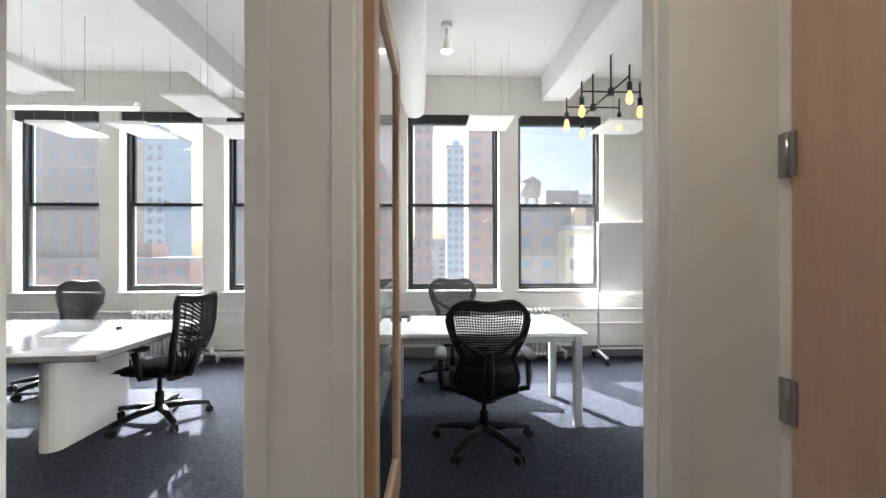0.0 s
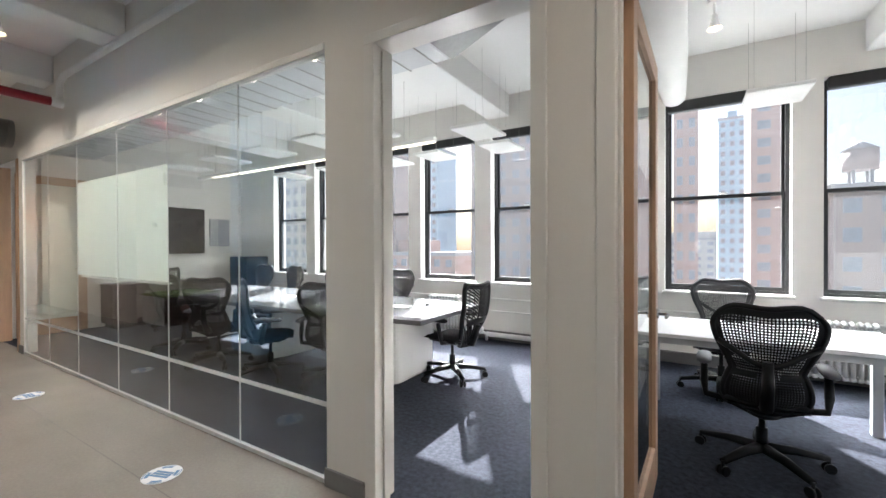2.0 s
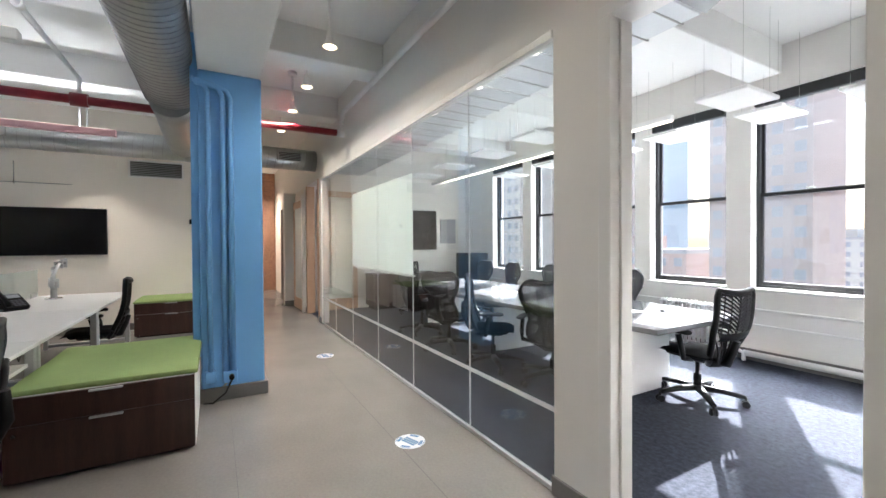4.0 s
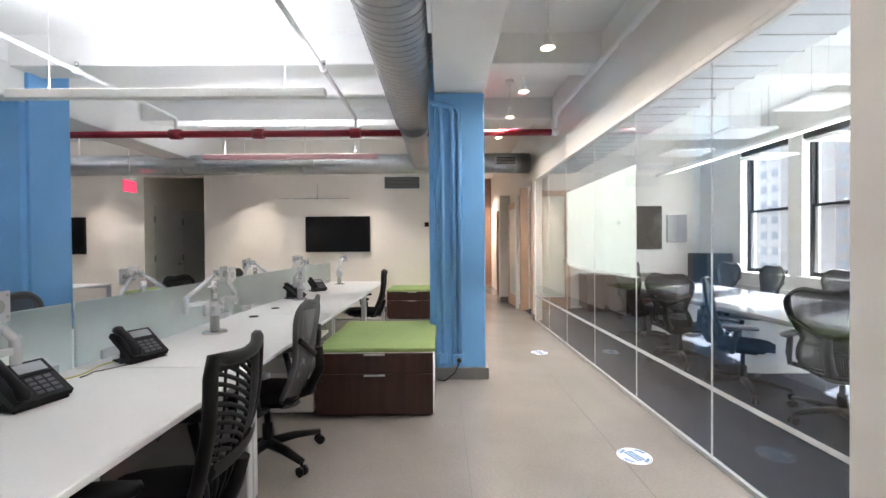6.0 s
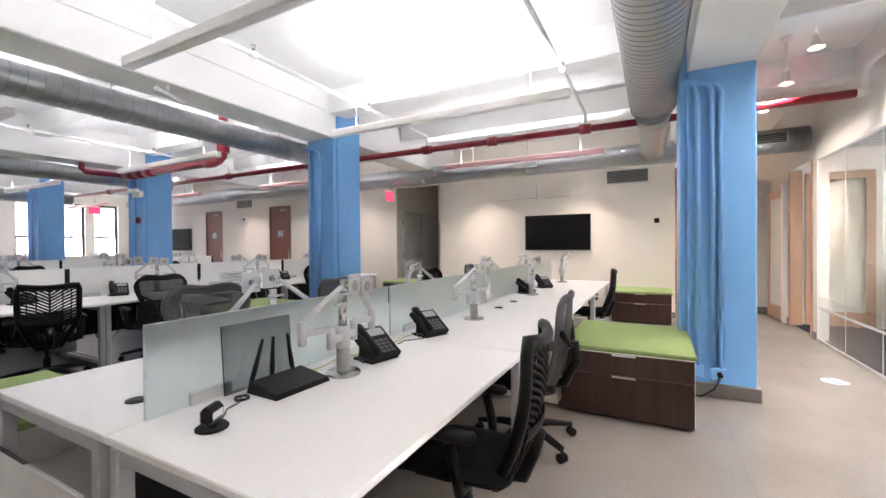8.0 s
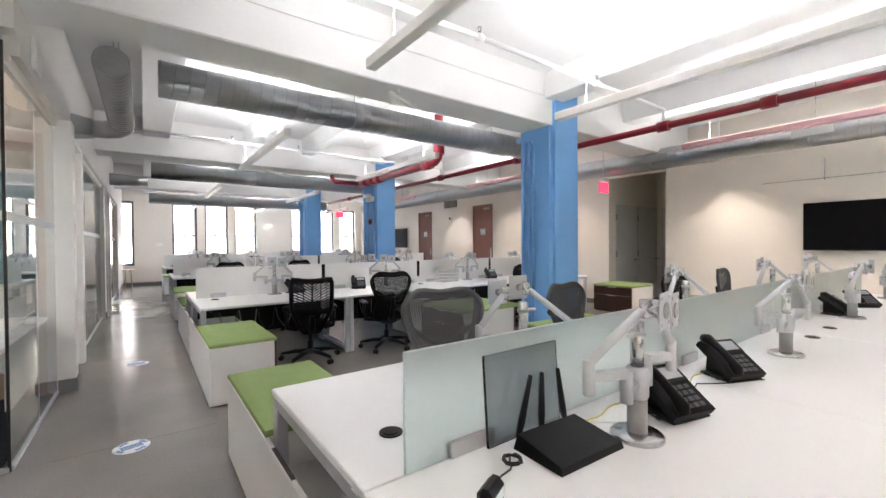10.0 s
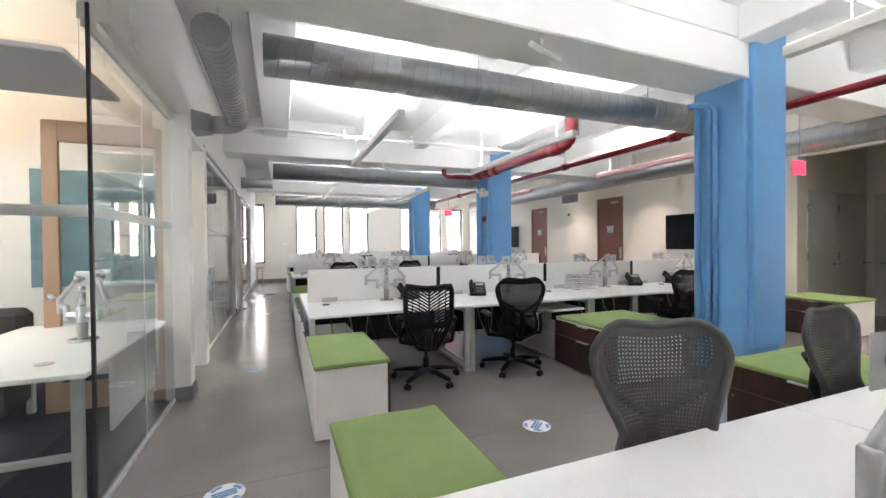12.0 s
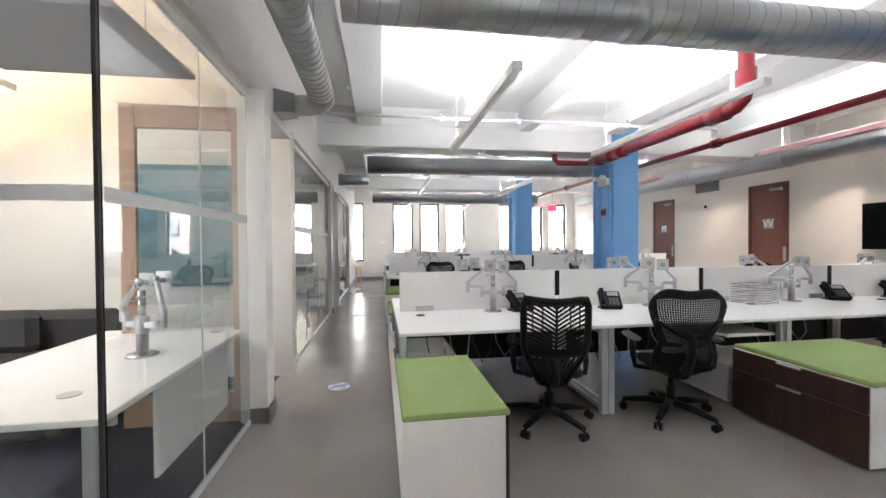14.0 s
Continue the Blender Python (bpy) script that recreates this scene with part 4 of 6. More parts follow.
def bench_desk(x0, x1, y, side, first):
    """One workstation of a row; side +1 lies north of the screen."""
    d = thing("bench_desk", "white laminate bench desk with light grey metal legs", "desk", "bench desks")
    y0, y1 = (y + 0.002, y + 0.99) if side > 0 else (y - 0.99, y - 0.002)
    part("desktop", Mesh().box(x0 + 0.002, x1 - 0.002, y0, y1, 0.712, 0.74, 0.004), DESK_WHITE, d, "white laminate top")
    ye = y1 if side > 0 else y0
    for x in (x0 + 0.03, x1 - 0.03):
        part("leg", Mesh().box(x - 0.028, x + 0.028, ye - 0.07, ye - 0.015, 0, 0.712, 0.006) if side > 0 else Mesh().box(x - 0.028, x + 0.028, ye + 0.015, ye + 0.07, 0, 0.712, 0.006), LEG_GREY, d, "light grey metal leg")
        part("leg", Mesh().box(x - 0.028, x + 0.028, y + side * 0.04, y + side * 0.09, 0, 0.712, 0.006), LEG_GREY, d, "light grey metal leg")
        part("foot_rail", Mesh().box(x - 0.025, x + 0.025, min(ye - side * 0.07, y + side * 0.09), max(ye - side * 0.07, y + side * 0.09), 0.03, 0.07, 0.006), LEG_GREY, d, "light grey foot rail")
    for x in (x0 + 0.03, x1 - 0.03):
        part("end_rail", Mesh().box(x - 0.024, x + 0.024, min(ye - side * 0.071, y + side * 0.091), max(ye - side * 0.071, y + side * 0.091), 0.662, 0.711, 0.004), LEG_GREY, d, "light grey end rail")
    part("top_rail", Mesh().box(x0 + 0.06, x1 - 0.06, y + side * 0.2 - 0.02, y + side * 0.2 + 0.02, 0.66, 0.712), LEG_GREY, d, "light grey top rail")
    # black sheet added to stand for the darkness under the desk
    part("under_desk_panel", Mesh().box(x0 + 0.06, x1 - 0.06, y + side * 0.02 - 0.009, y + side * 0.02 + 0.009, 0.24, 0.70, 0.002), BLACK_PLASTIC, d, "added black sheet for the darkness under the desk")
    part("cable_tray", Mesh().box(x0 + 0.2, x1 - 0.2, y + side * 0.05, y + side * 0.17, 0.56, 0.575, 0.003).box(x0 + 0.2, x1 - 0.2, y + side * 0.165, y + side * 0.17, 0.5755, 0.62), BLACK_PLASTIC, d, "black cable tray")
    for k in range(4):
        xc = x0 + 0.5 + 0.23 * k
        part("hanging_cable", Mesh().tube([(xc, y + side * 0.12, 0.58), (xc + 0.05, y + side * 0.2, 0.4 - 0.05 * k), (xc + 0.13, y + side * 0.19, 0.3 - 0.05 * k), (xc + 0.2, y + side * 0.15, 0.42), (xc + 0.22, y + side * 0.12, 0.57)], 0.006, 5), CABLE_BLACK if k % 2 else GREY_VENT, d, "slack cable")
    for g in ((x1 - 0.23,) if first else (x0 + 0.12,) if x0 > -5 else (x1 - 0.38,)):
        gr = Mesh().disc(g, y + side * 0.26, 0.7395, 0.7455, 0.042, 20).disc(g, y + side * 0.26, 0.7455, 0.749, 0.03, 16)
        part("cable_grommet", gr, BLACK_PLASTIC, d, "black cable grommet")
    return d


EDGES = [-0.67, -2.37, -4.07, -5.77, -7.62]
for r, y in enumerate(ROW_Y):
    for i in range(4):
        for side in (1, -1):
            bench_desk(EDGES[i + 1], EDGES[i], y, side, i == 0)


def desk_screen(x0, x1, y, top, mat, label):
    s = thing("desk_screen", label, "desk screen", "desk screens")
    part("panel", Mesh().box(x0, x1, y - 0.006, y + 0.006, 0.7415, top, 0.003), mat, s)
    for x in (x0 + 0.18, x1 - 0.25):
        part("clamp", Mesh().box(x - 0.09, x + 0.09, y - 0.02, y + 0.02, 0.741, 0.795, 0.004), SILVER, s, "silver screen clamp")
    return s


for a, b in zip((-0.80, -2.38, -4.08, -5.78), (-2.36, -4.06, -5.76, -7.55)):
    desk_screen(b, a, ROW_Y[0], 1.10, FROST, "frosted glass desk screen with silver clamps")
for y in ROW_Y[1:]:
    for a, b in zip((-0.72, -2.38, -4.08, -5.78), (-2.36, -4.06, -5.76, -7.55)):
        desk_screen(b, a, y, 1.13, PANEL_WHITE, "white desk screen between facing desks")
        if y > -13:
            solo("screen_connector", Mesh().box(b - 0.035, b + 0.015, y - 0.014, y + 0.014, 0.86, 1.12, 0.003), BLACK_PLASTIC, "black connector strip between desk screens", "connector", "screen connectors") if y < -5 else None

# ---- cabinets with cushions ----


def cushion(x0, x1, y0, y1, z, group):
    def top(u, v):
        e = max(abs(2 * u - 1), abs(2 * v - 1))
        k = 0.052 - 0.018 * max(0, (e - 0.8) / 0.2) ** 2 + 0.003 * math.sin(u * 9 + x0 * 3) * math.sin(v * 7 + y0)
        return (x0 + (x1 - x0) * u, y0 + (y1 - y0) * v, z + k)
    m = Mesh().sheet(top, 18, 18)
    n = 18
    ring = [(i / n, 0) for i in range(n)] + [(1, i / n) for i in range(n)] + [(1 - i / n, 1) for i in range(n)] + [(0, 1 - i / n) for i in range(n)]
    mid, low = [], []
    for u, v in ring:
        x, y, zz = top(u, v)
        ox, oy = (0.008 if u == 1 else -0.008 if u == 0 else 0), (0.008 if v == 1 else -0.008 if v == 0 else 0)
        mid.append((x + ox, y + oy, z + 0.017))
        low.append((x, y, z + 0.001))
    hi = [top(u, v) for u, v in ring]
    k = len(ring)
    m.add(hi + mid + low, [(i + k, (i + 1) % k + k, (i + 1) % k, i) for i in range(k)] + [(i + 2 * k, (i + 1) % k + 2 * k, (i + 1) % k + k, i + k) for i in range(k)], True)
    m.add([(x0, y0, z + 0.001), (x1, y0, z + 0.001), (x1, y1, z + 0.001), (x0, y1, z + 0.001)], [(3, 2, 1, 0)])
    return solo("seat_cushion", m, GREEN, "green felt seat cushion on a low cabinet", "cushion", group)


def drawer_cabinet(x0, x1, y0, y1, face=1):
    """A low cabinet whose walnut drawer fronts look along +x (face 1) or -x."""
    c = thing("drawer_cabinet", "low white cabinet with dark walnut drawer fronts", "cabinet", "low cabinets")
    xf = x1 if face > 0 else x0
    part("body", Mesh().box(x0 if face > 0 else x0 + 0.02, x1 - 0.02 if face > 0 else x1, y0, y1, 0.02, 0.52, 0.003), PANEL_WHITE, c, "white melamine body")
    part("plinth", Mesh().box(x0 + 0.05, x1 - 0.05, y0 + 0.03, y1 - 0.03, 0, 0.02), BLACK_PLASTIC, c, "black plinth")
    a, b = (xf - 0.0195, xf) if face > 0 else (xf, xf + 0.0195)
    for z0, z1, hz in ((0.353, 0.518, 0.517), (0.024, 0.349, 0.348)):
        f = part("drawer_front", Mesh().box(a, b, y0 + 0.004, y1 - 0.004, z0, z1, 0.002), WALNUT, c, "dark walnut drawer front")
        ym = (y0 + y1) / 2
        part("handle", Mesh().box(xf, xf + face * 0.022, ym - 0.085, ym + 0.085, hz - 0.012, hz, 0.002), SILVER, f, "slim steel pull")
    part("lock", Mesh().tube([(xf, y0 + 0.05, 0.30), (xf + face * 0.006, y0 + 0.05, 0.30)], 0.011, 12), CHROME, c, "small steel lock")
    return c


for r, base in enumerate((0.0, -4.93, -10.05)):
    drawer_cabinet(-4.36, -3.44, base - 1.46, base - 0.5)
    cushion(-4.66 if r == 0 else -4.5, -3.47, base - 1.46, base - 0.49, 0.521, "green cushions")
drawer_cabinet(-8.64, -7.82, -1.46, -0.5)
cushion(-8.64, -7.81, -1.46, -0.49, 0.521, "green cushions")
drawer_cabinet(-8.64, -7.82, -6.45, -5.62)
cushion(-8.64, -7.81, -6.45, -5.61, 0.521, "green cushions")
drawer_cabinet(-4.50, -3.48, -4.42, -3.46)
cushion(-4.5, -3.47, -4.42, -3.46, 0.521, "green cushions")
drawer_cabinet(-7.3, -6.3, -4.42, -3.46)
cushion(-7.3, -6.29, -4.42, -3.46, 0.521, "green cushions")


def end_cabinet(y_end, y_in, inward):
    """A white end cabinet along the aisle: closed at y_end with a cushion, open shelves under the desk."""
    c = thing("end_cabinet", "long white aisle cabinet with an open shelf under the desk", "cabinet", "aisle cabinets")
    ya, yb = sorted((y_end, y_in))
    part("back_panel", Mesh().box(-0.655, -0.635, ya, yb, 0.02, 0.52, 0.002), PANEL_WHITE, c, "white back panel on the aisle")
    yc = y_end + inward * 1.03
    y0, y1 = sorted((y_end, yc))
    part("body", Mesh().box(-1.17, -0.6555, y0, y1, 0.02, 0.52, 0.003), PANEL_WHITE, c, "white melamine body")
    part("front", Mesh().box(-1.19, -1.171, y0 + 0.004, y1 - 0.004, 0.024, 0.516, 0.002), WALNUT, c, "dark walnut front")
    y2, y3 = sorted((yc + inward * 0.002, y_in))
    part("shelf", Mesh().box(-1.17, -0.6555, y2, y3, 0.02, 0.06, 0.002), PANEL_WHITE, c, "white lower shelf")
    part("shelf", Mesh().box(-1.148, -0.6555, y2, y3, 0.33, 0.35, 0.002), PANEL_WHITE, c, "white upper shelf")
    part("tray_side", Mesh().box(-1.17, -1.15, y2, y3, 0.0605, 0.46, 0.002), PANEL_WHITE, c, "white inner side of the cable tray")
    ym = yc + inward * 0.12
    part("edge_strip", Mesh().box(-0.6545, -0.637, min(ym, ym + inward * 0.3), max(ym, ym + inward * 0.3), 0.5205, 0.523), WALNUT, c, "dark brown strip on the top edge")
    part("end_panel", Mesh().box(-1.1495, -0.6555, y_in - inward * 0.02, y_in, 0.3505, 0.48), PANEL_WHITE, c, "white end panel")
    part("plinth", Mesh().box(-1.12, -0.70, ya + 0.05, yb - 0.05, 0, 0.02), BLACK_PLASTIC, c, "black plinth")
    cushion(-1.185, -0.64, y0, y1, 0.521, "green cushions")


end_cabinet(-4.46, -2.55, 1)
end_cabinet(-5.43, -7.4, -1)
end_cabinet(-9.5, -7.55, 1)
end_cabinet(-10.5, -12.4, -1)
end_cabinet(-15.5, -17.3, -1)


def open_shelf(x0, x1, y0, y1):
    s = thing("open_shelf", "white open shelf unit under the desk", "shelf", "under-desk shelves")
    part("back", Mesh().box(x0, x1, y0, y0 + 0.02, 0.02, 0.6, 0.002), PANEL_WHITE, s)
    for z in (0.02, 0.32, 0.58):
        part("board", Mesh().box(x0, x1, y0 + 0.021, y1, z, z + 0.025, 0.002), PANEL_WHITE, s)
    for x in (x0, x1 - 0.02):
        part("side", Mesh().box(x, x + 0.02, y0 + 0.021, y1, 0.046, 0.318), PANEL_WHITE, s)


open_shelf(-3.98, -3.5, -7.35, -6.5)
open_shelf(-3.98, -3.5, -2.35, -1.5)

# ---- monitor arms, phones and small desk things ----


def monitor_arm():
    """A post with two jointed arms whose screen plates meet above it; the plates face +y."""
    a = thing("monitor_arm", "silver dual monitor arm without screens", "monitor arm", "monitor arms")
    part("base", Mesh().tube([(0, 0, 0), (0, 0, 0.009), (0, 0, 0.016), (0, 0, 0.02)], [0.088, 0.088, 0.08, 0.04], 28), CHROME, a, "round brushed steel desk base")
    part("lower_post", Mesh().disc(0, 0, 0.02, 0.135, 0.033, 18), GREY_VENT, a, "dark grey lower post")
    part("collar", Mesh().tube([(0, 0, 0.135), (0, 0, 0.145), (0, 0, 0.235), (0, 0, 0.245)], [0.033, 0.038, 0.038, 0.03], 18), SILVER, a, "silver collar")
    part("post", Mesh().disc(0, 0, 0.245, 0.40, 0.022, 16), CHROME, a, "bright steel post")
    part("cable_clip", Mesh().disc(0, 0, 0.352, 0.366, 0.028, 16).box(0.02, 0.075, -0.012, 0.012, 0.353, 0.365, 0.004), SILVER, a, "silver cable clip")
    part("crossbar", Mesh().box(-0.115, 0.115, -0.018, 0.018, 0.172, 0.208, 0.006), SILVER, a, "silver crossbar")
    for s, (ex, ey), (hx, hz) in ((1, (0.235, -0.075), (0.062, 0.455)), (-1, (-0.21, 0.06), (-0.07, 0.44))):
        part("pivot", Mesh().tube([(s * 0.112, 0, 0.150), (s * 0.112, 0, 0.256)], 0.021, 12), SILVER, a, "silver pivot")
        d = Vector((ex - s * 0.112, ey, 0))
        n = d.normalized().cross(Vector((0, 0, 1))) * 0.017
        p, q = Vector((s * 0.112, 0, 0)), Vector((ex, ey, 0))
        arm = Mesh().prism([tuple((p + n)[:2]), tuple((q + n * 0.8)[:2]), tuple((q - n * 0.8)[:2]), tuple((p - n)[:2])], 0.232, 0.262)
        part("lower_arm", arm, SILVER, a, "silver lower arm")
        part("elbow", Mesh().tube([(ex, ey, 0.19), (ex, ey, 0.195), (ex, ey, 0.30), (ex, ey, 0.305)], [0.016, 0.0195, 0.0195, 0.016], 12), SILVER, a, "silver elbow")
        up = Mesh().tube([(ex, ey, 0.288), (ex * 0.93 + hx * 0.07, ey * 0.93, 0.302), (hx * 0.9 + ex * 0.1, 0.045 * 0.9 + ey * 0.1, hz - 0.012), (hx, 0.045, hz)], [0.015, 0.019, 0.016, 0.013], 10, flat=0.8)
        part("upper_arm", up, SILVER, a, "silver sprung upper arm")
        part("tilt_head", Mesh().tube([(hx, 0.045, hz - 0.03), (hx, 0.045, hz + 0.03)], 0.02, 12).tube([(hx, 0.045, hz), (hx, 0.098, hz)], 0.017, 10), CHROME, a, "steel tilt head")
        plate = part("mount_plate", Mesh().box(hx - 0.058, hx + 0.058, 0.098, 0.103, hz - 0.058, hz + 0.058, 0.002), SILVER, a, "pale silver screen mount plate")
        part("hub", Mesh().tube([(hx, 0.103, hz), (hx, 0.108, hz)], 0.026, 14), GREY_VENT, plate, "grey plate hub")
        for i in (-1, 1):
            for k in (-1, 1):
                part("screw_hole", Mesh().tube([(hx + i * 0.042, 0.103, hz + k * 0.042), (hx + i * 0.042, 0.1045, hz + k * 0.042)], 0.006, 8), GREY_VENT, plate)
    return a


arm_proto = monitor_arm()
first = [True]


def put_arm(x, y, rz, z=0.74):
    m = pose(x, y, z, 0, 0, rz)
    if first[0]:
        first[0] = False
        arm_proto.matrix_basis = m
        return arm_proto
    return copy_thing(arm_proto, m)


for x, r in ((-1.57, 12), (-3.26, 2), (-5.15, 24), (-7.1, 30)):
    put_arm(x, -2.17, r)
for x, r in ((-1.62, 176), (-3.3, 190), (-5.2, 183), (-6.9, 170)):
    put_arm(x, -2.74, r)
for y, n in ((-7.45, 4), (-12.5, 4), (-17.4, 4)):
    for i in range(n):
        put_arm(-1.63 - 1.72 * i, y + 0.16, (5, -14, 9, 20)[i])
        put_arm(-1.5 - 1.75 * i, y - 0.22, (182, 171, 186, 176)[i])


def phone():
    """A desk phone on a foot, its face tilted towards +y, the handset along its +x side."""
    p = thing("desk_phone", "black desk phone with a corded handset", "phone", "desk phones")
    part("foot", Mesh().box(-0.1, 0.1, -0.07, 0.1, 0.0, 0.014, 0.005), BLACK_PLASTIC, p, "black foot")
    part("stand", Mesh().add([(-0.06, -0.07, 0.013), (0.06, -0.07, 0.013), (0.06, 0.05, 0.013), (-0.06, 0.05, 0.013), (-0.05, -0.07, 0.115), (0.05, -0.07, 0.115), (0.05, 0.05, 0.05), (-0.05, 0.05, 0.05)],
                             [(3, 2, 1, 0), (4, 5, 6, 7), (0, 1, 5, 4), (1, 2, 6, 5), (2, 3, 7, 6), (3, 0, 4, 7)]), BLACK_PLASTIC, p, "black stand")

    def face(x, k, h):
        """A point x across, k up the tilted face, h out of it."""
        return (-x, 0.105 - 0.83 * k + 0.56 * h, 0.024 + 0.56 * k + 0.83 * h)

    def slab(x0, x1, k0, k1, h0, h1):
        q = [face(x, k, h) for h in (h0, h1) for k in (k0, k1) for x in (x0, x1)]
        return Mesh().add(q, [(1, 3, 2, 0), (6, 7, 5, 4), (4, 5, 1, 0), (3, 7, 6, 2), (2, 6, 4, 0), (5, 7, 3, 1)])
    part("body", slab(-0.105, 0.105, 0.0, 0.225, -0.012, 0.016), BLACK_PLASTIC, p, "black tilted body")
    part("bezel", slab(-0.035, 0.1, 0.135, 0.218, 0.0163, 0.022), BLACK_PLASTIC, p, "raised bezel")
    part("screen", slab(-0.02, 0.085, 0.15, 0.205, 0.0222, 0.0235), PANEL_GREY, p, "grey display")
    for i in range(4):
        for j in range(3):
            part("key", slab(-0.015 + 0.033 * j, 0.009 + 0.033 * j, 0.022 + 0.027 * i, 0.039 + 0.027 * i, 0.0163, 0.0205), ARM_PAD, p)
    pts = [face(-0.075, k, h) for k, h in ((0.0, 0.03), (0.02, 0.045), (0.06, 0.052), (0.115, 0.056), (0.17, 0.052), (0.21, 0.045), (0.235, 0.03))]
    part("handset", Mesh().tube(pts, [0.02, 0.027, 0.02, 0.017, 0.02, 0.027, 0.02], 10), BLACK_PLASTIC, p, "black handset")
    cord = [(0.09 + 0.03 * math.sin(i * 0.33), 0.1 - 0.012 * i, 0.012 + 0.004 * math.cos(i * 2.2)) for i in range(14)]
    part("cord", Mesh().tube(cord, 0.004, 5), CABLE_BLACK, p, "coiled black cord")
    return p


phone_proto = phone()
spots = [(-1.87, -2.2, -14), (-2.55, -2.23, -22), (-5.3, -2.3, -16), (-6.1, -2.25, -45), (-2.85, -7.25, -20), (-1.9, -7.3, 15), (-5.66, -7.3, -25),
         (-6.5, -7.3, -12), (-2.4, -12.3, -8), (-5.0, -12.3, -15), (-4.2, -17.2, 5)]
for i, (x, y, r) in enumerate(spots):
    m = pose(x, y, 0.74, 0, 0, r)
    if i:
        copy_thing(phone_proto, m)
    else:
        phone_proto.matrix_basis = m

# router
r = thing("router", "black wireless router with three aerials", "router", m=pose(-1.31, -2.26, 0.7405, 0, 0, -3))
part("body", Mesh().add([(-0.15, -0.1, 0), (0.15, -0.1, 0), (0.15, 0.1, 0), (-0.15, 0.1, 0), (-0.14, -0.09, 0.05), (0.14, -0.09, 0.05), (0.145, 0.095, 0.022), (-0.145, 0.095, 0.022)],
                        [(3, 2, 1, 0), (4, 5, 6, 7), (0, 1, 5, 4), (1, 2, 6, 5), (2, 3, 7, 6), (3, 0, 4, 7)]), BLACK_PLASTIC, r, "wedge-shaped black body")
for x, lean in ((-0.1, 0.02), (0.02, -0.02), (0.13, -0.075)):
    part("antenna", Mesh().tube([(x, -0.1, 0.03), (x + lean * 0.3, -0.105, 0.08), (x + lean, -0.115, 0.22)], [0.012, 0.016, 0.009], 8, flat=0.55), BLACK_PLASTIC, r, "flat black aerial")
solo("acrylic_sheet", Mesh().box(-0.185, 0.185, -0.006, 0.006, 0, 0.30, 0.002), ACRYLIC, "smoked acrylic sheet leaning on the glass screen", "sheet", at=pose(-1.28, -2.416, 0.7405, 4, 0, 0))
w = thing("webcam", "small black conference camera on a round foot", "camera", m=pose(-0.88, -2.17, 0.7405, 0, 0, 25))
part("foot", Mesh().disc(0, 0, 0, 0.006, 0.055, 24).disc(0, 0, 0.006, 0.02, 0.02, 16), BLACK_PLASTIC, w, "round black foot")
part("body", Mesh().box(-0.05, 0.05, -0.022, 0.022, 0.02, 0.085, 0.015), BLACK_PLASTIC, w, "black camera body")
part("label_plate", Mesh().box(-0.03, 0.03, 0.0221, 0.0235, 0.04, 0.065, 0.0005), WHITE_VINYL, w, "white label")


def cable(name, pts, rad, mat, label):
    return solo(name, Mesh().tube(pts, rad, 6), mat, label, "cable", "cables")


def wiggle(x0, y0, x1, y1, z, n=16, amp=0.03, seed=0):
    rnd = random.Random(seed)
    ph = rnd.random() * 6
    return [(x0 + (x1 - x0) * i / n + amp * 0.4 * math.sin(ph + i * 1.3), y0 + (y1 - y0) * i / n + amp * math.sin(ph + i * 0.8), z + 0.002 * math.sin(i)) for i in range(n + 1)]


cable("power_cable", wiggle(-0.92, -2.2, -1.12, -2.33, 0.746, 12, 0.012, 1), 0.003, CABLE_BLACK, "thin black cable on the desk")
cable("network_cable", wiggle(-1.45, -2.36, -2.5, -2.3, 0.746, 24, 0.02, 2), 0.0035, CABLE_YELLOW, "thin yellow network cable on the desk")
cable("network_cable", wiggle(-1.4, -2.38, -1.9, -2.12, 0.747, 18, 0.03, 3), 0.003, WHITE_PIPE, "thin white cable on the desk")
cable("power_cable", wiggle(-2.2, -2.28, -2.6, -2.12, 0.746, 16, 0.025, 4), 0.003, CABLE_BLACK, "thin black cable on the desk")
m = Mesh()
m.tube([(0.06 * math.cos(a * 0.7) * (0.6 + 0.04 * (a % 7)) * 0.6 - 1.1, -2.31 + 0.03 * math.sin(a * 0.7), 0.746 + 0.0018 * (a % 6)) for a in range(50)], 0.0035, 5)
solo("cable_coil", m, CABLE_BLACK, "small coil of black cable on the desk", "cable", "cables")
cable("power_cable", [(-4.43, -0.25, 0.215), (-4.38, -0.27, 0.17), (-4.36, -0.36, 0.06), (-4.38, -0.46, 0.015), (-4.45, -0.52, 0.012), (-4.6, -0.54, 0.012)], 0.012, GREY_VENT, "thick grey power cable at the column foot")
cable("power_cable", [(-4.27, -0.25, 0.2), (-4.24, -0.3, 0.1), (-4.22, -0.4, 0.03), (-4.3, -0.47, 0.012)], 0.008, CABLE_BLACK, "black power cable at the column foot")
cable("power_cable", [(-4.43, -5.2, 0.215), (-4.36, -5.22, 0.12), (-4.34, -5.3, 0.02), (-4.4, -5.42, 0.012)], 0.012, CABLE_BLACK, "black power cable at the column foot")

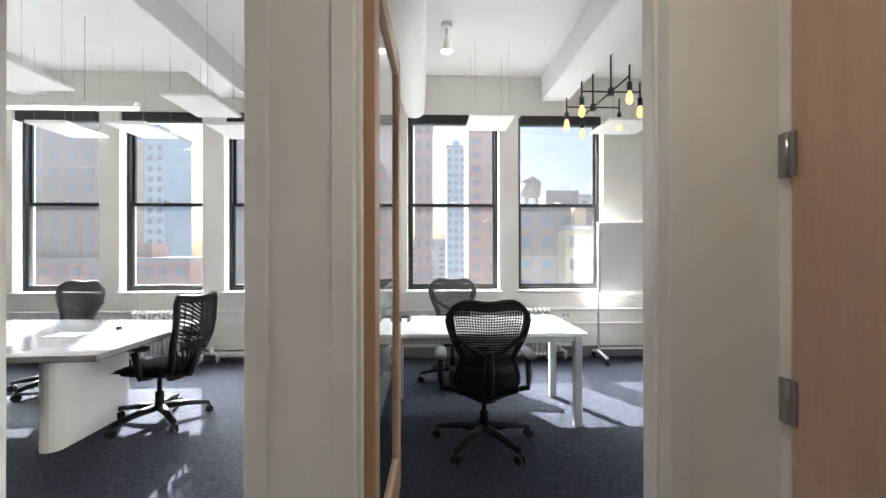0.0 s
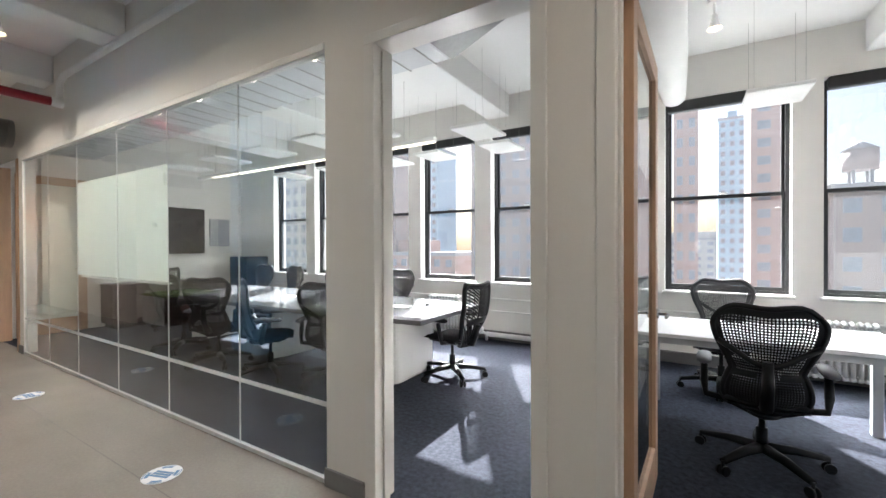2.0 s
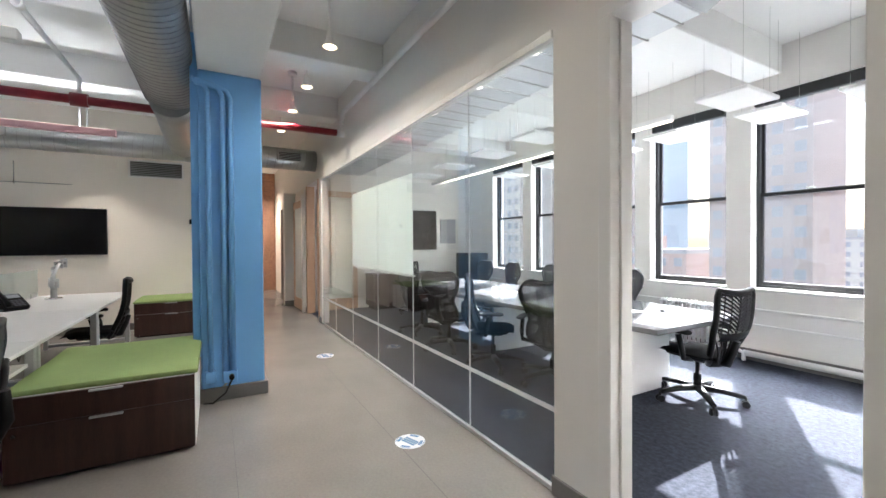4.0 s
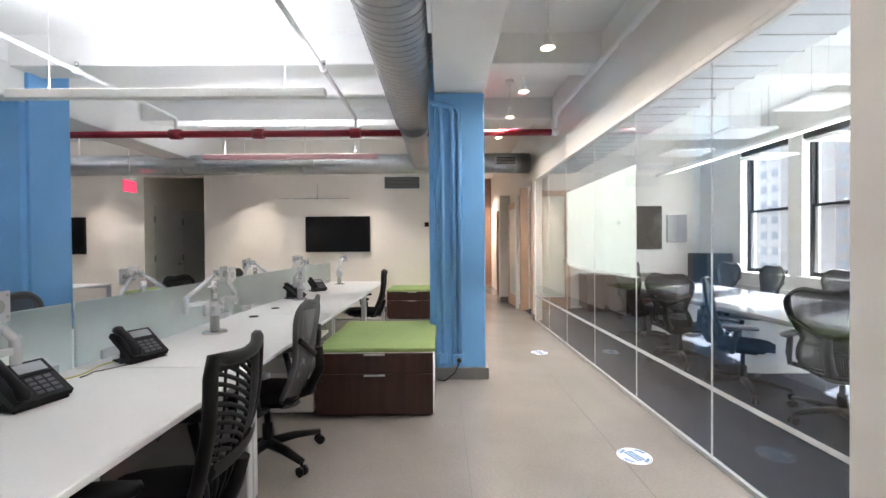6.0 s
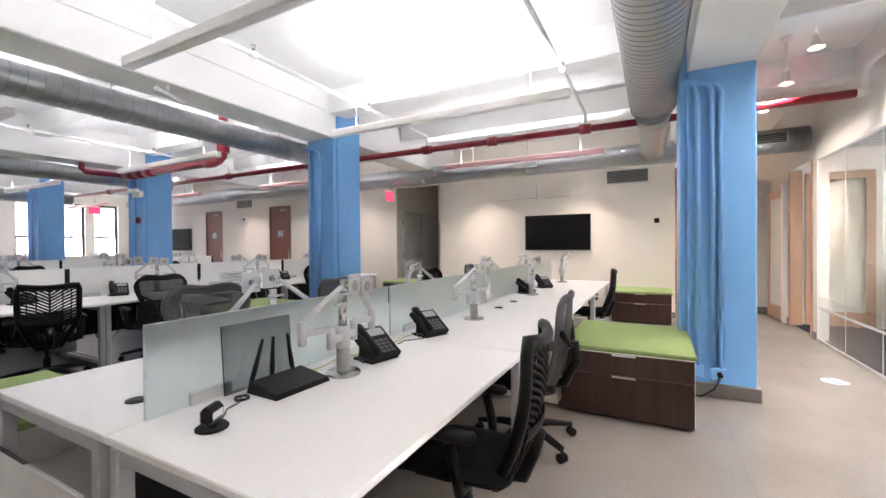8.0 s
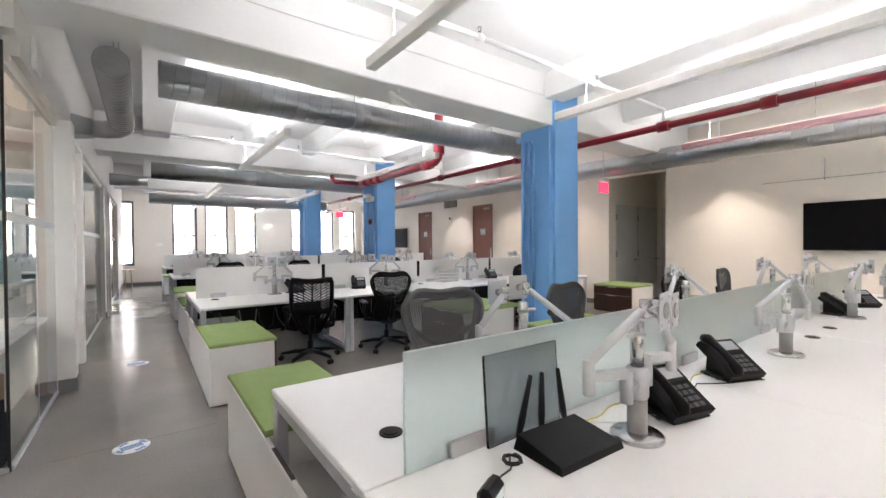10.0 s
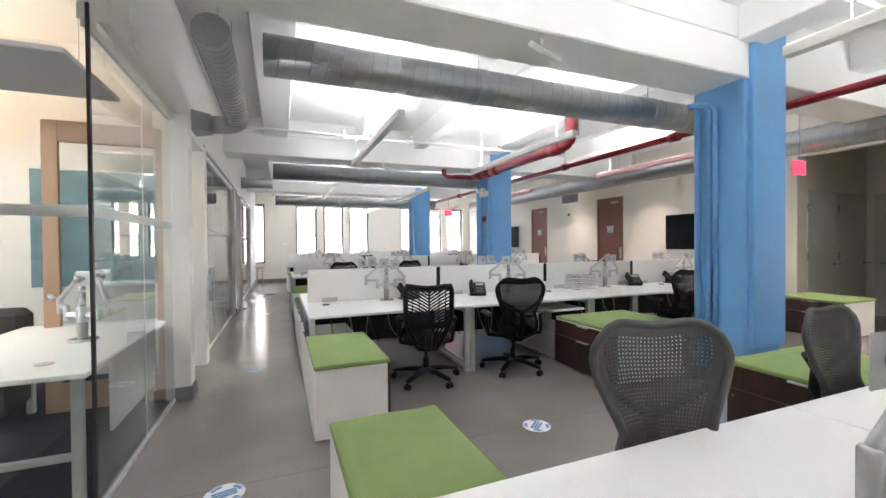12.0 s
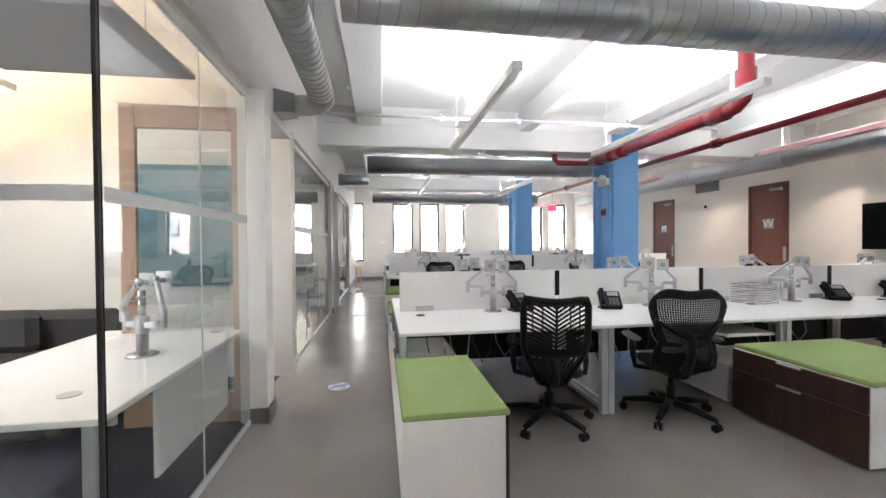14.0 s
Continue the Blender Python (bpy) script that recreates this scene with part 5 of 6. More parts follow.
t = thing("letter_tray", "stacked wire letter trays on the white desk", "letter tray", m=pose(-4.55, -7.25, 0.741, 0, 0, 8))
for k in range(4):
    fr = Mesh()
    z = 0.01 + 0.055 * k
    for x in (-0.16, -0.1, -0.04, 0.02, 0.08, 0.14):
        fr.tube([(x, -0.12, z), (x, 0.12, z)], 0.002, 5)
    fr.tube([(-0.17, -0.13, z + 0.03), (0.17, -0.13, z + 0.03), (0.17, 0.13, z + 0.03), (-0.17, 0.13, z + 0.03), (-0.17, -0.13, z + 0.03)], 0.0035, 5)
    fr.tube([(-0.17, -0.13, z), (0.17, -0.13, z), (0.17, 0.13, z), (-0.17, 0.13, z), (-0.17, -0.13, z)], 0.0035, 5)
    part("tray", fr, CHROME, t, "silver wire tray")
part("post", Mesh().tube([(-0.17, 0.13, 0.0), (-0.17, 0.13, 0.22)], 0.004, 6), CHROME, t)
part("post", Mesh().tube([(0.17, 0.13, 0.0), (0.17, 0.13, 0.22)], 0.004, 6), CHROME, t)

# ---- screens on walls ----


def wall_screen(x, y0, y1, z0, z1, face, label):
    t = thing("television", label, "television", "wall televisions")
    a, b = (x + 0.03, x + 0.075) if face > 0 else (x - 0.075, x - 0.03)
    part("case", Mesh().box(a, b, y0, y1, z0, z1, 0.006), BLACK_PLASTIC, t, "black case")
    part("screen", box(b if face > 0 else a - 0.002, b + 0.002 if face > 0 else a, y0 + 0.012, y1 - 0.012, z0 + 0.018, z1 - 0.012), SCREEN, t, "black glossy screen")
    part("wall_bracket", box(x if face > 0 else x - 0.03, x + 0.03 if face > 0 else x, (y0 + y1) / 2 - 0.2, (y0 + y1) / 2 + 0.2, (z0 + z1) / 2 - 0.15, (z0 + z1) / 2 + 0.15), GREY_VENT, t, "grey bracket")


wall_screen(X_W, -3.24, -1.90, 1.27, 2.01, 1, "large black television on the cream wall")
wall_screen(X_W, -9.12, -7.80, 1.26, 2.03, 1, "large black television near the restrooms")
wall_screen(X_W, -16.5, -15.3, 1.28, 2.05, 1, "black television on the far cream wall")
wall_screen(-8.9, 3.3, 4.33, 1.27, 2.2, 1, "black television in the meeting room")
wall_screen(-0.42, 2.7, 3.95, 1.1, 2.0, 1, "black television in the small office")
solo("wall_panel", Mesh().box(-8.899, -8.86, 4.46, 4.89, 1.42, 2.01, 0.008), PANEL_GREY, "grey felt panel beside the television", "wall panel")
t = thing("wall_picture_light", "thin black picture wire light over the television", "picture light")
part("bar", Mesh().tube([(X_W + 0.16, -3.75, 2.37), (X_W + 0.16, -2.3, 2.37)], 0.007, 6), CHROME, t, "thin metal bar")
part("bracket", Mesh().tube([(X_W, -3.0, 2.40), (X_W + 0.16, -3.0, 2.37)], 0.006, 6).tube([(X_W + 0.01, -3.0, 2.36), (X_W + 0.01, -3.0, 2.7)], 0.006, 6), CHROME, t, "thin bracket")


def vent(name, x, y0, y1, z0, z1, n):
    v = thing(name, "grey slatted air grille in the cream wall", "air vent", "air vents")
    f = Mesh()
    f.box(x + 0.001, x + 0.02, y0, y1, z0, z0 + 0.025).box(x + 0.001, x + 0.02, y0, y1, z1 - 0.025, z1).box(x + 0.001, x + 0.02, y0, y0 + 0.025, z0 + 0.025, z1 - 0.025).box(x + 0.001, x + 0.02, y1 - 0.025, y1, z0 + 0.025, z1 - 0.025)
    part("frame", f, TRIM, v, "white frame")
    part("backing", box(x + 0.001, x + 0.003, y0 + 0.02, y1 - 0.02, z0 + 0.02, z1 - 0.02), BLACK_PLASTIC, v, "dark backing")
    for i in range(n):
        z = z0 + 0.035 + (z1 - z0 - 0.07) * i / (n - 1)
        part("slat", Mesh().add([(x + 0.004, y0 + 0.025, z + 0.012), (x + 0.004, y1 - 0.025, z + 0.012), (x + 0.022, y1 - 0.025, z - 0.006), (x + 0.022, y0 + 0.025, z - 0.006),
                                 (x + 0.004, y0 + 0.025, z + 0.009), (x + 0.004, y1 - 0.025, z + 0.009), (x + 0.022, y1 - 0.025, z - 0.009), (x + 0.022, y0 + 0.025, z - 0.009)],
                                [(0, 1, 2, 3), (7, 6, 5, 4), (0, 4, 5, 1), (3, 2, 6, 7), (0, 3, 7, 4), (1, 5, 6, 2)]), GREY_VENT, v)


vent("air_vent", X_W, -1.62, -0.84, 2.56, 2.86, 9)
vent("air_vent", X_W, -12.89, -12.09, 2.62, 3.05, 12)


def wall_box(x, y, z, s, mat, label, name="wall_device"):
    d = thing(name, label, "wall device")
    part("housing", Mesh().box(x, x + 0.03, y - s / 2, y + s / 2, z - s / 2, z + s / 2, 0.006), mat, d)
    part("face", Mesh().tube([(x + 0.03, y, z), (x + 0.045, y, z)], s * 0.3, 14), BLACK_PLASTIC, d, "small dark lens")


wall_box(X_W, -0.72, 1.83, 0.09, BLACK_PLASTIC, "small round black sensor on the wall", "wall_sensor")
wall_box(X_W, -12.5, 2.28, 0.14, PANEL_WHITE, "white alarm strobe on the cream wall", "alarm_strobe")
wall_box(-10.9 + 0.03, -5.62, 1.5, 0.14, BLACK_PLASTIC, "black card reader in the exit recess", "card_reader")
wall_box(-4.53, -10.2, 1.95, 0.13, RED_PIPE, "red fire alarm box on the blue column", "fire_alarm")


def exit_sign(x, y, z):
    s = thing("exit_sign", "red lit exit sign hung from the ceiling", "exit sign", "exit signs")
    part("sign_face", Mesh().box(x - 0.15, x + 0.15, y - 0.012, y + 0.012, z, z + 0.2, 0.004), EXIT_RED, s, "red glowing face")
    part("canopy", Mesh().box(x - 0.12, x + 0.12, y - 0.03, y + 0.03, z + 0.2, z + 0.24, 0.004), PANEL_WHITE, s, "white housing")
    part("hanger", Mesh().tube([(x, y, z + 0.24), (x, y, CEIL)], 0.006, 6), CHROME, s, "thin hanger")


exit_sign(-7.4, -5.95, 2.38)
exit_sign(-6.2, -16.2, 2.45)

# ---- ducts and pipes ----


def helix(p0, p1, rx, rz, pitch=0.12, wire=0.0042, ring=22):
    """A thin raised seam wound along a straight level duct."""
    a, b = Vector(p0), Vector(p1)
    ax = (b - a).normalized()
    side = ax.cross(Vector((0, 0, 1))).normalized()
    n = int((b - a).length / pitch * ring)
    pts = []
    for i in range(n + 1):
        w = 2 * math.pi * i / ring
        pts.append(a.lerp(b, i / n) + side * math.cos(w) * rx + Vector((0, 0, math.sin(w) * rz)))
    return Mesh().tube(pts, wire, 5, cap=False)


def spiral_duct(name, p0, p1, r, label, step=0.35, mat=STEEL, flat=1.0):
    d = thing(name, label, "duct", "air ducts")
    a, b = Vector(p0), Vector(p1)
    n = max(2, int((b - a).length / 1.0))
    part("pipe", Mesh().tube([a.lerp(b, i / n) for i in range(n + 1)], r, 36, flat=flat), mat, d, "galvanised pipe")
    part("seam", helix(a, b, r, r * flat), SEAM, d, "raised spiral seam")
    L = (b - a).length
    k = 1.9
    while k < L:
        p = a.lerp(b, k / L)
        t = (b - a).normalized()
        part("coupling", Mesh().tube([p - t * 0.05, p - t * 0.045, p + t * 0.045, p + t * 0.05], [r * 1.0, r * 1.035, r * 1.035, r * 1.0], 28, flat=flat), mat, d, "duct coupling band")
        part("hanger", Mesh().tube([p + Vector((0, 0, r * flat)), (p.x, p.y, CEIL)], 0.004, 5), CHROME, d, "thin hanger rod")
        k += 2.2
    return d


for i, y in enumerate((-5.93, -11.05, -16.1)):
    spiral_duct("round_duct", (-0.32, y, 2.925 - 0.05 * i), (-5.6, y, 2.925 - 0.05 * i), 0.16, "round galvanised spiral duct under the ceiling")
spiral_duct("wall_duct", (-7.6, 1.2, 2.89), (-7.6, -17.0, 2.89), 0.18, "round galvanised duct along the cream wall")
d = thing("duct_register", "dark grille on the round wall duct", "air vent", "duct grilles")
part("grille", Mesh().box(-7.43, -7.405, 0.55, 0.95, 2.82, 2.98, 0.006), GREY_VENT, d, "grey collar")
for k in range(5):
    part("slat", box(-7.404, -7.398, 0.58, 0.92, 2.84 + 0.026 * k, 2.855 + 0.026 * k), BLACK_PLASTIC, d)
for y in (-2.9, -5.0):
    d = thing("duct_register", "grey grille on the round wall duct", "air vent", "duct grilles")
    part("grille", Mesh().box(-7.435, -7.405, y - 0.22, y + 0.22, 2.82, 2.96, 0.006), GREY_VENT, d)

# flat oval duct insulated with foil over the aisle
d = thing("oval_duct", "flat oval foil-wrapped duct beside the beam", "duct", "air ducts")
part("pipe", Mesh().tube([(1.0 - 6.6 * i / 8, -0.775, 3.08) for i in range(9)], 0.25, 36, flat=0.72), FOIL, d, "foil-wrapped duct")
part("seam", helix((1.0, -0.775, 3.08), (-5.6, -0.775, 3.08), 0.25, 0.18, 0.085, 0.006, 26), SEAM, d, "raised spiral ribs")
part("outlet", Mesh().tube([(-5.5, -0.775, 2.98), (-5.85, -0.775, 2.96), (-6.9, -0.775, 2.9), (-7.5, -0.775, 2.89)], [0.2, 0.19, 0.18, 0.17], 20, flat=0.85), STEEL, d, "galvanised transition")
# meeting room duct
d = thing("meeting_room_duct", "wide foil-faced duct along the meeting room", "duct", "air ducts")
part("trunk", Mesh().box(-8.6, -1.6, 1.7, 2.36, 2.86, 3.3, 0.02), FOIL_LIT, d, "boxed foil trunk, coloured pale for its reflections")
for k in range(28):
    x = -8.5 + 0.25 * k
    part("band", Mesh().box(x, x + 0.012, 1.697, 2.363, 2.856, 3.303), GREY_VENT, d)
part("reducer", Mesh().add([(-1.6, 1.7, 2.86), (-1.6, 2.36, 2.86), (-1.6, 2.36, 3.3), (-1.6, 1.7, 3.3), (-1.1, 1.8, 3.02), (-1.1, 2.3, 3.02), (-1.1, 2.3, 3.3), (-1.1, 1.8, 3.3)],
                           [(0, 1, 5, 4), (1, 2, 6, 5), (2, 3, 7, 6), (3, 0, 4, 7), (4, 5, 6, 7)]), STEEL, d, "tapered galvanised end")
for k in range(6):
    part("hanger", Mesh().tube([(-8.0 + 1.25 * k, 2.0, 3.3), (-8.0 + 1.25 * k, 2.0, CEIL)], 0.005, 5), CHROME, d)
# small office round duct
d = thing("small_office_duct", "white wrapped round duct in the small office", "duct", "air ducts")
part("pipe", Mesh().tube([(-0.2, 1.5, 3.3), (-0.2, 4.0, 3.3), (-0.2, 4.6, 3.25), (-0.18, 5.0, 3.1)], [0.17, 0.17, 0.16, 0.12], 20), WHITE_PIPE, d, "white wrapped pipe")
# duct over the east corridor with a register
d = thing("corridor_duct", "galvanised spiral duct with an elbow above the corridor", "duct", "air ducts")
part("pipe", Mesh().tube([(-0.01, -5.5, 2.85), (-0.01, -6.5, 2.83), (-0.01, -7.3, 2.81)], 0.115, 28), STEEL, d, "galvanised pipe")
part("seam", helix((-0.01, -5.5, 2.85), (-0.01, -7.3, 2.81), 0.115, 0.115, 0.085, 0.006), SEAM, d, "raised spiral seam")
part("elbow", Mesh().tube([(-0.01, -7.28, 2.81), (-0.005, -7.42, 2.80), (0.05, -7.5, 2.78), (0.14, -7.52, 2.76), (0.26, -7.52, 2.75)], [0.117, 0.117, 0.11, 0.1, 0.095], 20), STEEL, d, "segmented elbow")
part("register", Mesh().add([(0.25, -7.61, 2.66), (0.25, -7.43, 2.66), (0.25, -7.43, 2.84), (0.25, -7.61, 2.84), (0.427, -7.67, 2.645), (0.427, -7.37, 2.645), (0.427, -7.37, 2.86), (0.427, -7.67, 2.86)],
                            [(0, 1, 5, 4), (1, 2, 6, 5), (2, 3, 7, 6), (3, 0, 4, 7), (0, 3, 2, 1)]), STEEL, d, "flared register box")
for y in (-5.9, -6.9):
    part("hanger", Mesh().tube([(-0.01, y, 2.94), (-0.01, y, CEIL)], 0.004, 5), CHROME, d, "thin hanger rod")
d = thing("corridor_duct", "galvanised duct stub with a register above the corridor", "duct", "air ducts")
part("pipe", Mesh().tube([(-0.28, -13.4, 2.95), (0.1, -13.4, 2.95), (0.42, -13.4, 2.95)], [0.12, 0.12, 0.14], 20), STEEL, d, "ribbed pipe")


def pipe_run(name, pts, r, mat, label, fittings=(), fit_r=1.5):
    d = thing(name, label, "pipe", "pipes")
    part("pipe", Mesh().tube(pts, r, 14), mat, d)
    for p, ax in fittings:
        v = Vector(ax).normalized() * r * 1.6
        part("coupling", Mesh().tube([Vector(p) - v, Vector(p) + v], r * fit_r, 14), mat, d, "grooved coupling")
    return d


pipe_run("sprinkler_main", [(-5.7, 1.1, 2.93), (-5.7, -18.5, 2.93)], 0.045, RED_PIPE, "red sprinkler main pipe under the ceiling",
         [((-5.7, y, 2.93), (0, 1, 0)) for y in (-1.58, -2.9, -4.02, -6.6, -9.0, -11.5, -14.1, -16.6)])
RX = -4.29
pipe_run("sprinkler_riser", [(RX, -7.1, CEIL), (RX, -7.1, 3.0), (RX, -7.13, 2.9), (RX, -7.22, 2.84), (RX, -7.34, 2.83), (RX, -10.3, 2.83)], 0.075, RED_PIPE, "thick red standpipe bending along the ceiling",
         [((RX, -7.1, 3.07), (0, 0, 1)), ((RX, -7.45, 2.83), (0, 1, 0)), ((RX, -9.3, 2.83), (0, 1, 0)), ((RX, -9.6, 2.83), (0, 1, 0)), ((RX, -9.95, 2.83), (0, 1, 0))], 1.25)
pipe_run("sprinkler_branch", [(RX, -10.25, 2.83), (RX + 0.62, -10.25, 2.83), (RX + 0.68, -10.25, 2.88), (RX + 0.68, -10.25, 3.15)], 0.05, RED_PIPE, "red branch pipe at the standpipe")
for y in (-1.58, -4.02, -9.0, -14.1):
    d = pipe_run("sprinkler_line", [(0.4, y, 3.15), (-5.7, y, 3.15), (-5.7, y, 2.95)], 0.022, WHITE_PIPE, "white painted sprinkler branch pipe",
                 [((x, y, 3.15), (1, 0, 0)) for x in (-1.4, -2.5, -4.2)])
    for x in (-1.4, -2.5, -4.2):
        part("sprinkler_head", Mesh().tube([(x, y, 3.15), (x, y, 3.2)], 0.012, 8).tube([(x, y, 3.2), (x, y, 3.235)], [0.016, 0.02], 10), CHROME, d, "upright sprinkler head")
pipe_run("wall_pipe", [(-5.7, 1.1, 2.93), (-5.7, 1.16, 2.95), (-5.72, 1.17, 3.15), (-5.6, 1.17, 3.2), (-0.5, 1.17, 3.2), (1.1, 1.17, 3.2)], 0.03, WHITE_PIPE, "white painted pipe along the partition", [((-5.7, 1.14, 2.93), (0, 1, 0))], 1.7)
pipe_run("heating_pipe", [(-2.6, 5.08, 0.1), (-1.15, 5.08, 0.1), (-1.1, 5.08, 0.06), (-1.1, 5.08, 0.005)], 0.035, WHITE_PIPE, "white heating pipe along the floor")

# ---- lamps ----


def linear_pendant(x, y0, y1, z, mat=PANEL_WHITE, share=1.0):
    l = thing("linear_pendant", "long white linear pendant lamp lighting the ceiling", "pendant lamp", "linear pendants")
    part("housing", Mesh().box(x - 0.04, x + 0.04, y0, y1, z - 0.035, z + 0.04, 0.005), mat, l, "white extruded housing")
    part("diffuser", box(x - 0.03, x + 0.03, y0 + 0.02, y1 - 0.02, z + 0.0405, z + 0.043), STRIP, l, "lit upper diffuser")
    for y in (y0 + 0.35, y1 - 0.35):
        part("cord", Mesh().tube([(x, y, z + 0.04), (x, y, CEIL)], 0.0035, 5), WHITE_PIPE, l, "thin suspension cord")
    part("canopy", Mesh().disc(x, y0 + 0.35, CEIL - 0.05, CEIL, 0.06, 16), WHITE_PIPE, l, "white canopy")
    area_lamp("pendant_uplight", pose(x, (y0 + y1) / 2, z + 0.06, 180), 0.06, abs(y1 - y0) - 0.1, UPLIGHT * share, (1.0, 0.98, 0.95), 180)


for y0, y1, share in ((-4.15, -1.42, 0.88), (-9.05, -6.3, 1.0), (-14.1, -11.4, 0.7), (-18.9, -16.3, 0.55)):
    linear_pendant(-1.55, y0, y1, 2.72, share=share)
    linear_pendant(-3.68, y0, y1, 2.72, share=share)
    linear_pendant(-6.55, y0, y1, 2.80, PIPE_TINT, share)


def spot_lamp(x, y, z_top, power=None, drop=0.28, cone=160):
    l = thing("ceiling_spot", "white ceiling spotlight with a warm bulb", "spotlight", "ceiling spotlights")
    part("canopy", Mesh().disc(x, y, z_top - 0.05, z_top, 0.055, 16), WHITE_PIPE, l, "white canopy")
    part("stem", Mesh().tube([(x, y, z_top - 0.05), (x, y, z_top - drop + 0.12)], 0.012, 8), WHITE_PIPE, l, "white stem")
    part("shade", Mesh().tube([(x, y, z_top - drop + 0.13), (x, y, z_top - drop + 0.06), (x, y, z_top - drop)], [0.025, 0.032, 0.062], 16, cap=False), WHITE_PIPE, l, "white conical holder")
    part("bulb", Mesh().tube([(x, y, z_top - drop + 0.03), (x, y, z_top - drop + 0.004), (x, y, z_top - drop - 0.012)], [0.036, 0.044, 0.024], 14), BULB, l, "warm reflector bulb")
    if power:
        data = bpy.data.lights.new("spot_beam", "SPOT")
        data.energy, data.spot_size, data.spot_blend, data.color, data.shadow_soft_size = power, radians(cone), 1.0, (1.0, 0.84, 0.66), 0.05
        ob = new("spot_beam", data)
        ob.matrix_world = pose(x, y, z_top - drop - 0.03)
    return l


# the spot at x 0.35 is an unseen addition that brightens the jamb
for x, share in ((0.35, 1.1), (-1.8, 0.3), (-2.85, 0.5), (-3.72, 1.2), (-4.74, 1.7), (-5.65, 1.7), (-6.7, 1.7)):
    spot_lamp(x, 0.52, CEIL, power=SPOT * share, drop=0.5)
for y in (-2.0, -4.2):
    spot_lamp(-8.0, y, CEIL, power=SPOT * 2.1, drop=0.6, cone=96)
for y in (-7.4, -9.4, -12.0):
    spot_lamp(-8.05, y, CEIL, power=SPOT * 1.3, drop=0.6, cone=96)
spot_lamp(0.17, 4.0, CEIL)
spot_lamp(-6.9, 3.0, CEIL)
spot_lamp(-12.9, 0.5, CEIL, power=SPOT * 5, drop=0.5)

# meeting room linear lamp, lit below
l = thing("meeting_room_lamp", "long slim linear lamp over the meeting table", "pendant lamp")
part("housing", Mesh().box(-8.4, -2.8, 3.96, 4.03, 2.745, 2.80, 0.004), PANEL_WHITE, l, "white housing")
part("diffuser", box(-7.9, -2.82, 3.955, 4.035, 2.735, 2.7445), STRIP, l, "lit lower diffuser")
for x in (-7.8, -5.6, -3.3):
    part("cord", Mesh().tube([(x, 4.0, 2.8), (x, 4.0, CEIL)], 0.003, 5), CHROME, l, "thin cord")


def baffle(x0, x1, y0, y1, z):
    b = thing("acoustic_panel", "white acoustic panel hung on thin wires", "acoustic panel", "acoustic panels")
    part("panel", Mesh().box(x0, x1, y0, y1, z, z + 0.035, 0.008), PANEL_WHITE, b, "white felt panel")
    for x in (x0 + 0.06, x1 - 0.06):
        for y in (y0 + 0.06, y1 - 0.06):
            part("wire", Mesh().tube([(x, y, z + 0.035), (x, y, CEIL)], 0.0016, 4), CHROME, b, "thin wire")


for x in (-2.39, -3.5, -4.33, -5.4, -6.5, -7.6):
    baffle(x, x + 0.45, 3.0 if x < -3 else 3.66, 3.6 if x < -3 else 4.27, 2.75)
for x in (-1.6, -2.45, -3.52, -4.35, -5.6, -6.8):
    baffle(x, x + 0.44, 4.5, 5.1, 2.75)
baffle(0.42, 0.9, 4.2, 4.75, 2.78)
baffle(1.95, 2.5, 4.3, 4.85, 2.78)

# chandelier of the small office: two hubs on one long rod, each with a cross bar
c = thing("chandelier", "black pipe chandelier with amber filament bulbs", "chandelier", m=pose(1.84, 4.27, 0))
part("ceiling_plate", Mesh().box(-0.045, 0.055, -0.29, 0.29, CEIL - 0.03, CEIL, 0.004), GREY_VENT, c, "dark grey ceiling plate")
part("long_rod", Mesh().tube([(0, -0.6, 2.985), (0, 0.55, 2.985)], 0.009, 8), DARK_FRAME, c, "black pipe rod")
for y in (-0.22, 0.23):
    part("cord", Mesh().tube([(0.0, y, 3.38), (0.02, y, 3.46), (-0.015, y, 3.53), (0.0, y, CEIL - 0.03)], 0.004, 6), CABLE_BLACK, c, "black cord")
    part("stem", Mesh().tube([(0, y, 2.985), (0, y, 3.39)], 0.011, 8), DARK_FRAME, c, "black stem")
    part("hub", Mesh().tube([(0, y, 2.95), (0, y, 3.02)], [0.032, 0.028], 12), DARK_FRAME, c, "black hub")
    part("arm", Mesh().tube([(-0.3, y, 2.985), (0.3, y, 2.985)], 0.009, 8), DARK_FRAME, c, "black pipe arm")
for x, y in ((-0.3, -0.22), (0.3, -0.22), (-0.3, 0.23), (0.3, 0.23), (0.0, -0.6), (0.0, 0.55)):
    z = 2.985
    s = part("socket", Mesh().tube([(x, y, z + 0.1), (x, y, z - 0.06)], 0.009, 8).tube([(x, y, z - 0.06), (x, y, z - 0.14)], 0.024, 12), DARK_FRAME, c, "black socket")
    part("bulb", Mesh().tube([(x, y, z - 0.14), (x, y, z - 0.17), (x, y, z - 0.22), (x, y, z - 0.25), (x, y, z - 0.265)], [0.013, 0.026, 0.034, 0.024, 0.006], 12), FILAMENT, s, "amber filament bulb")

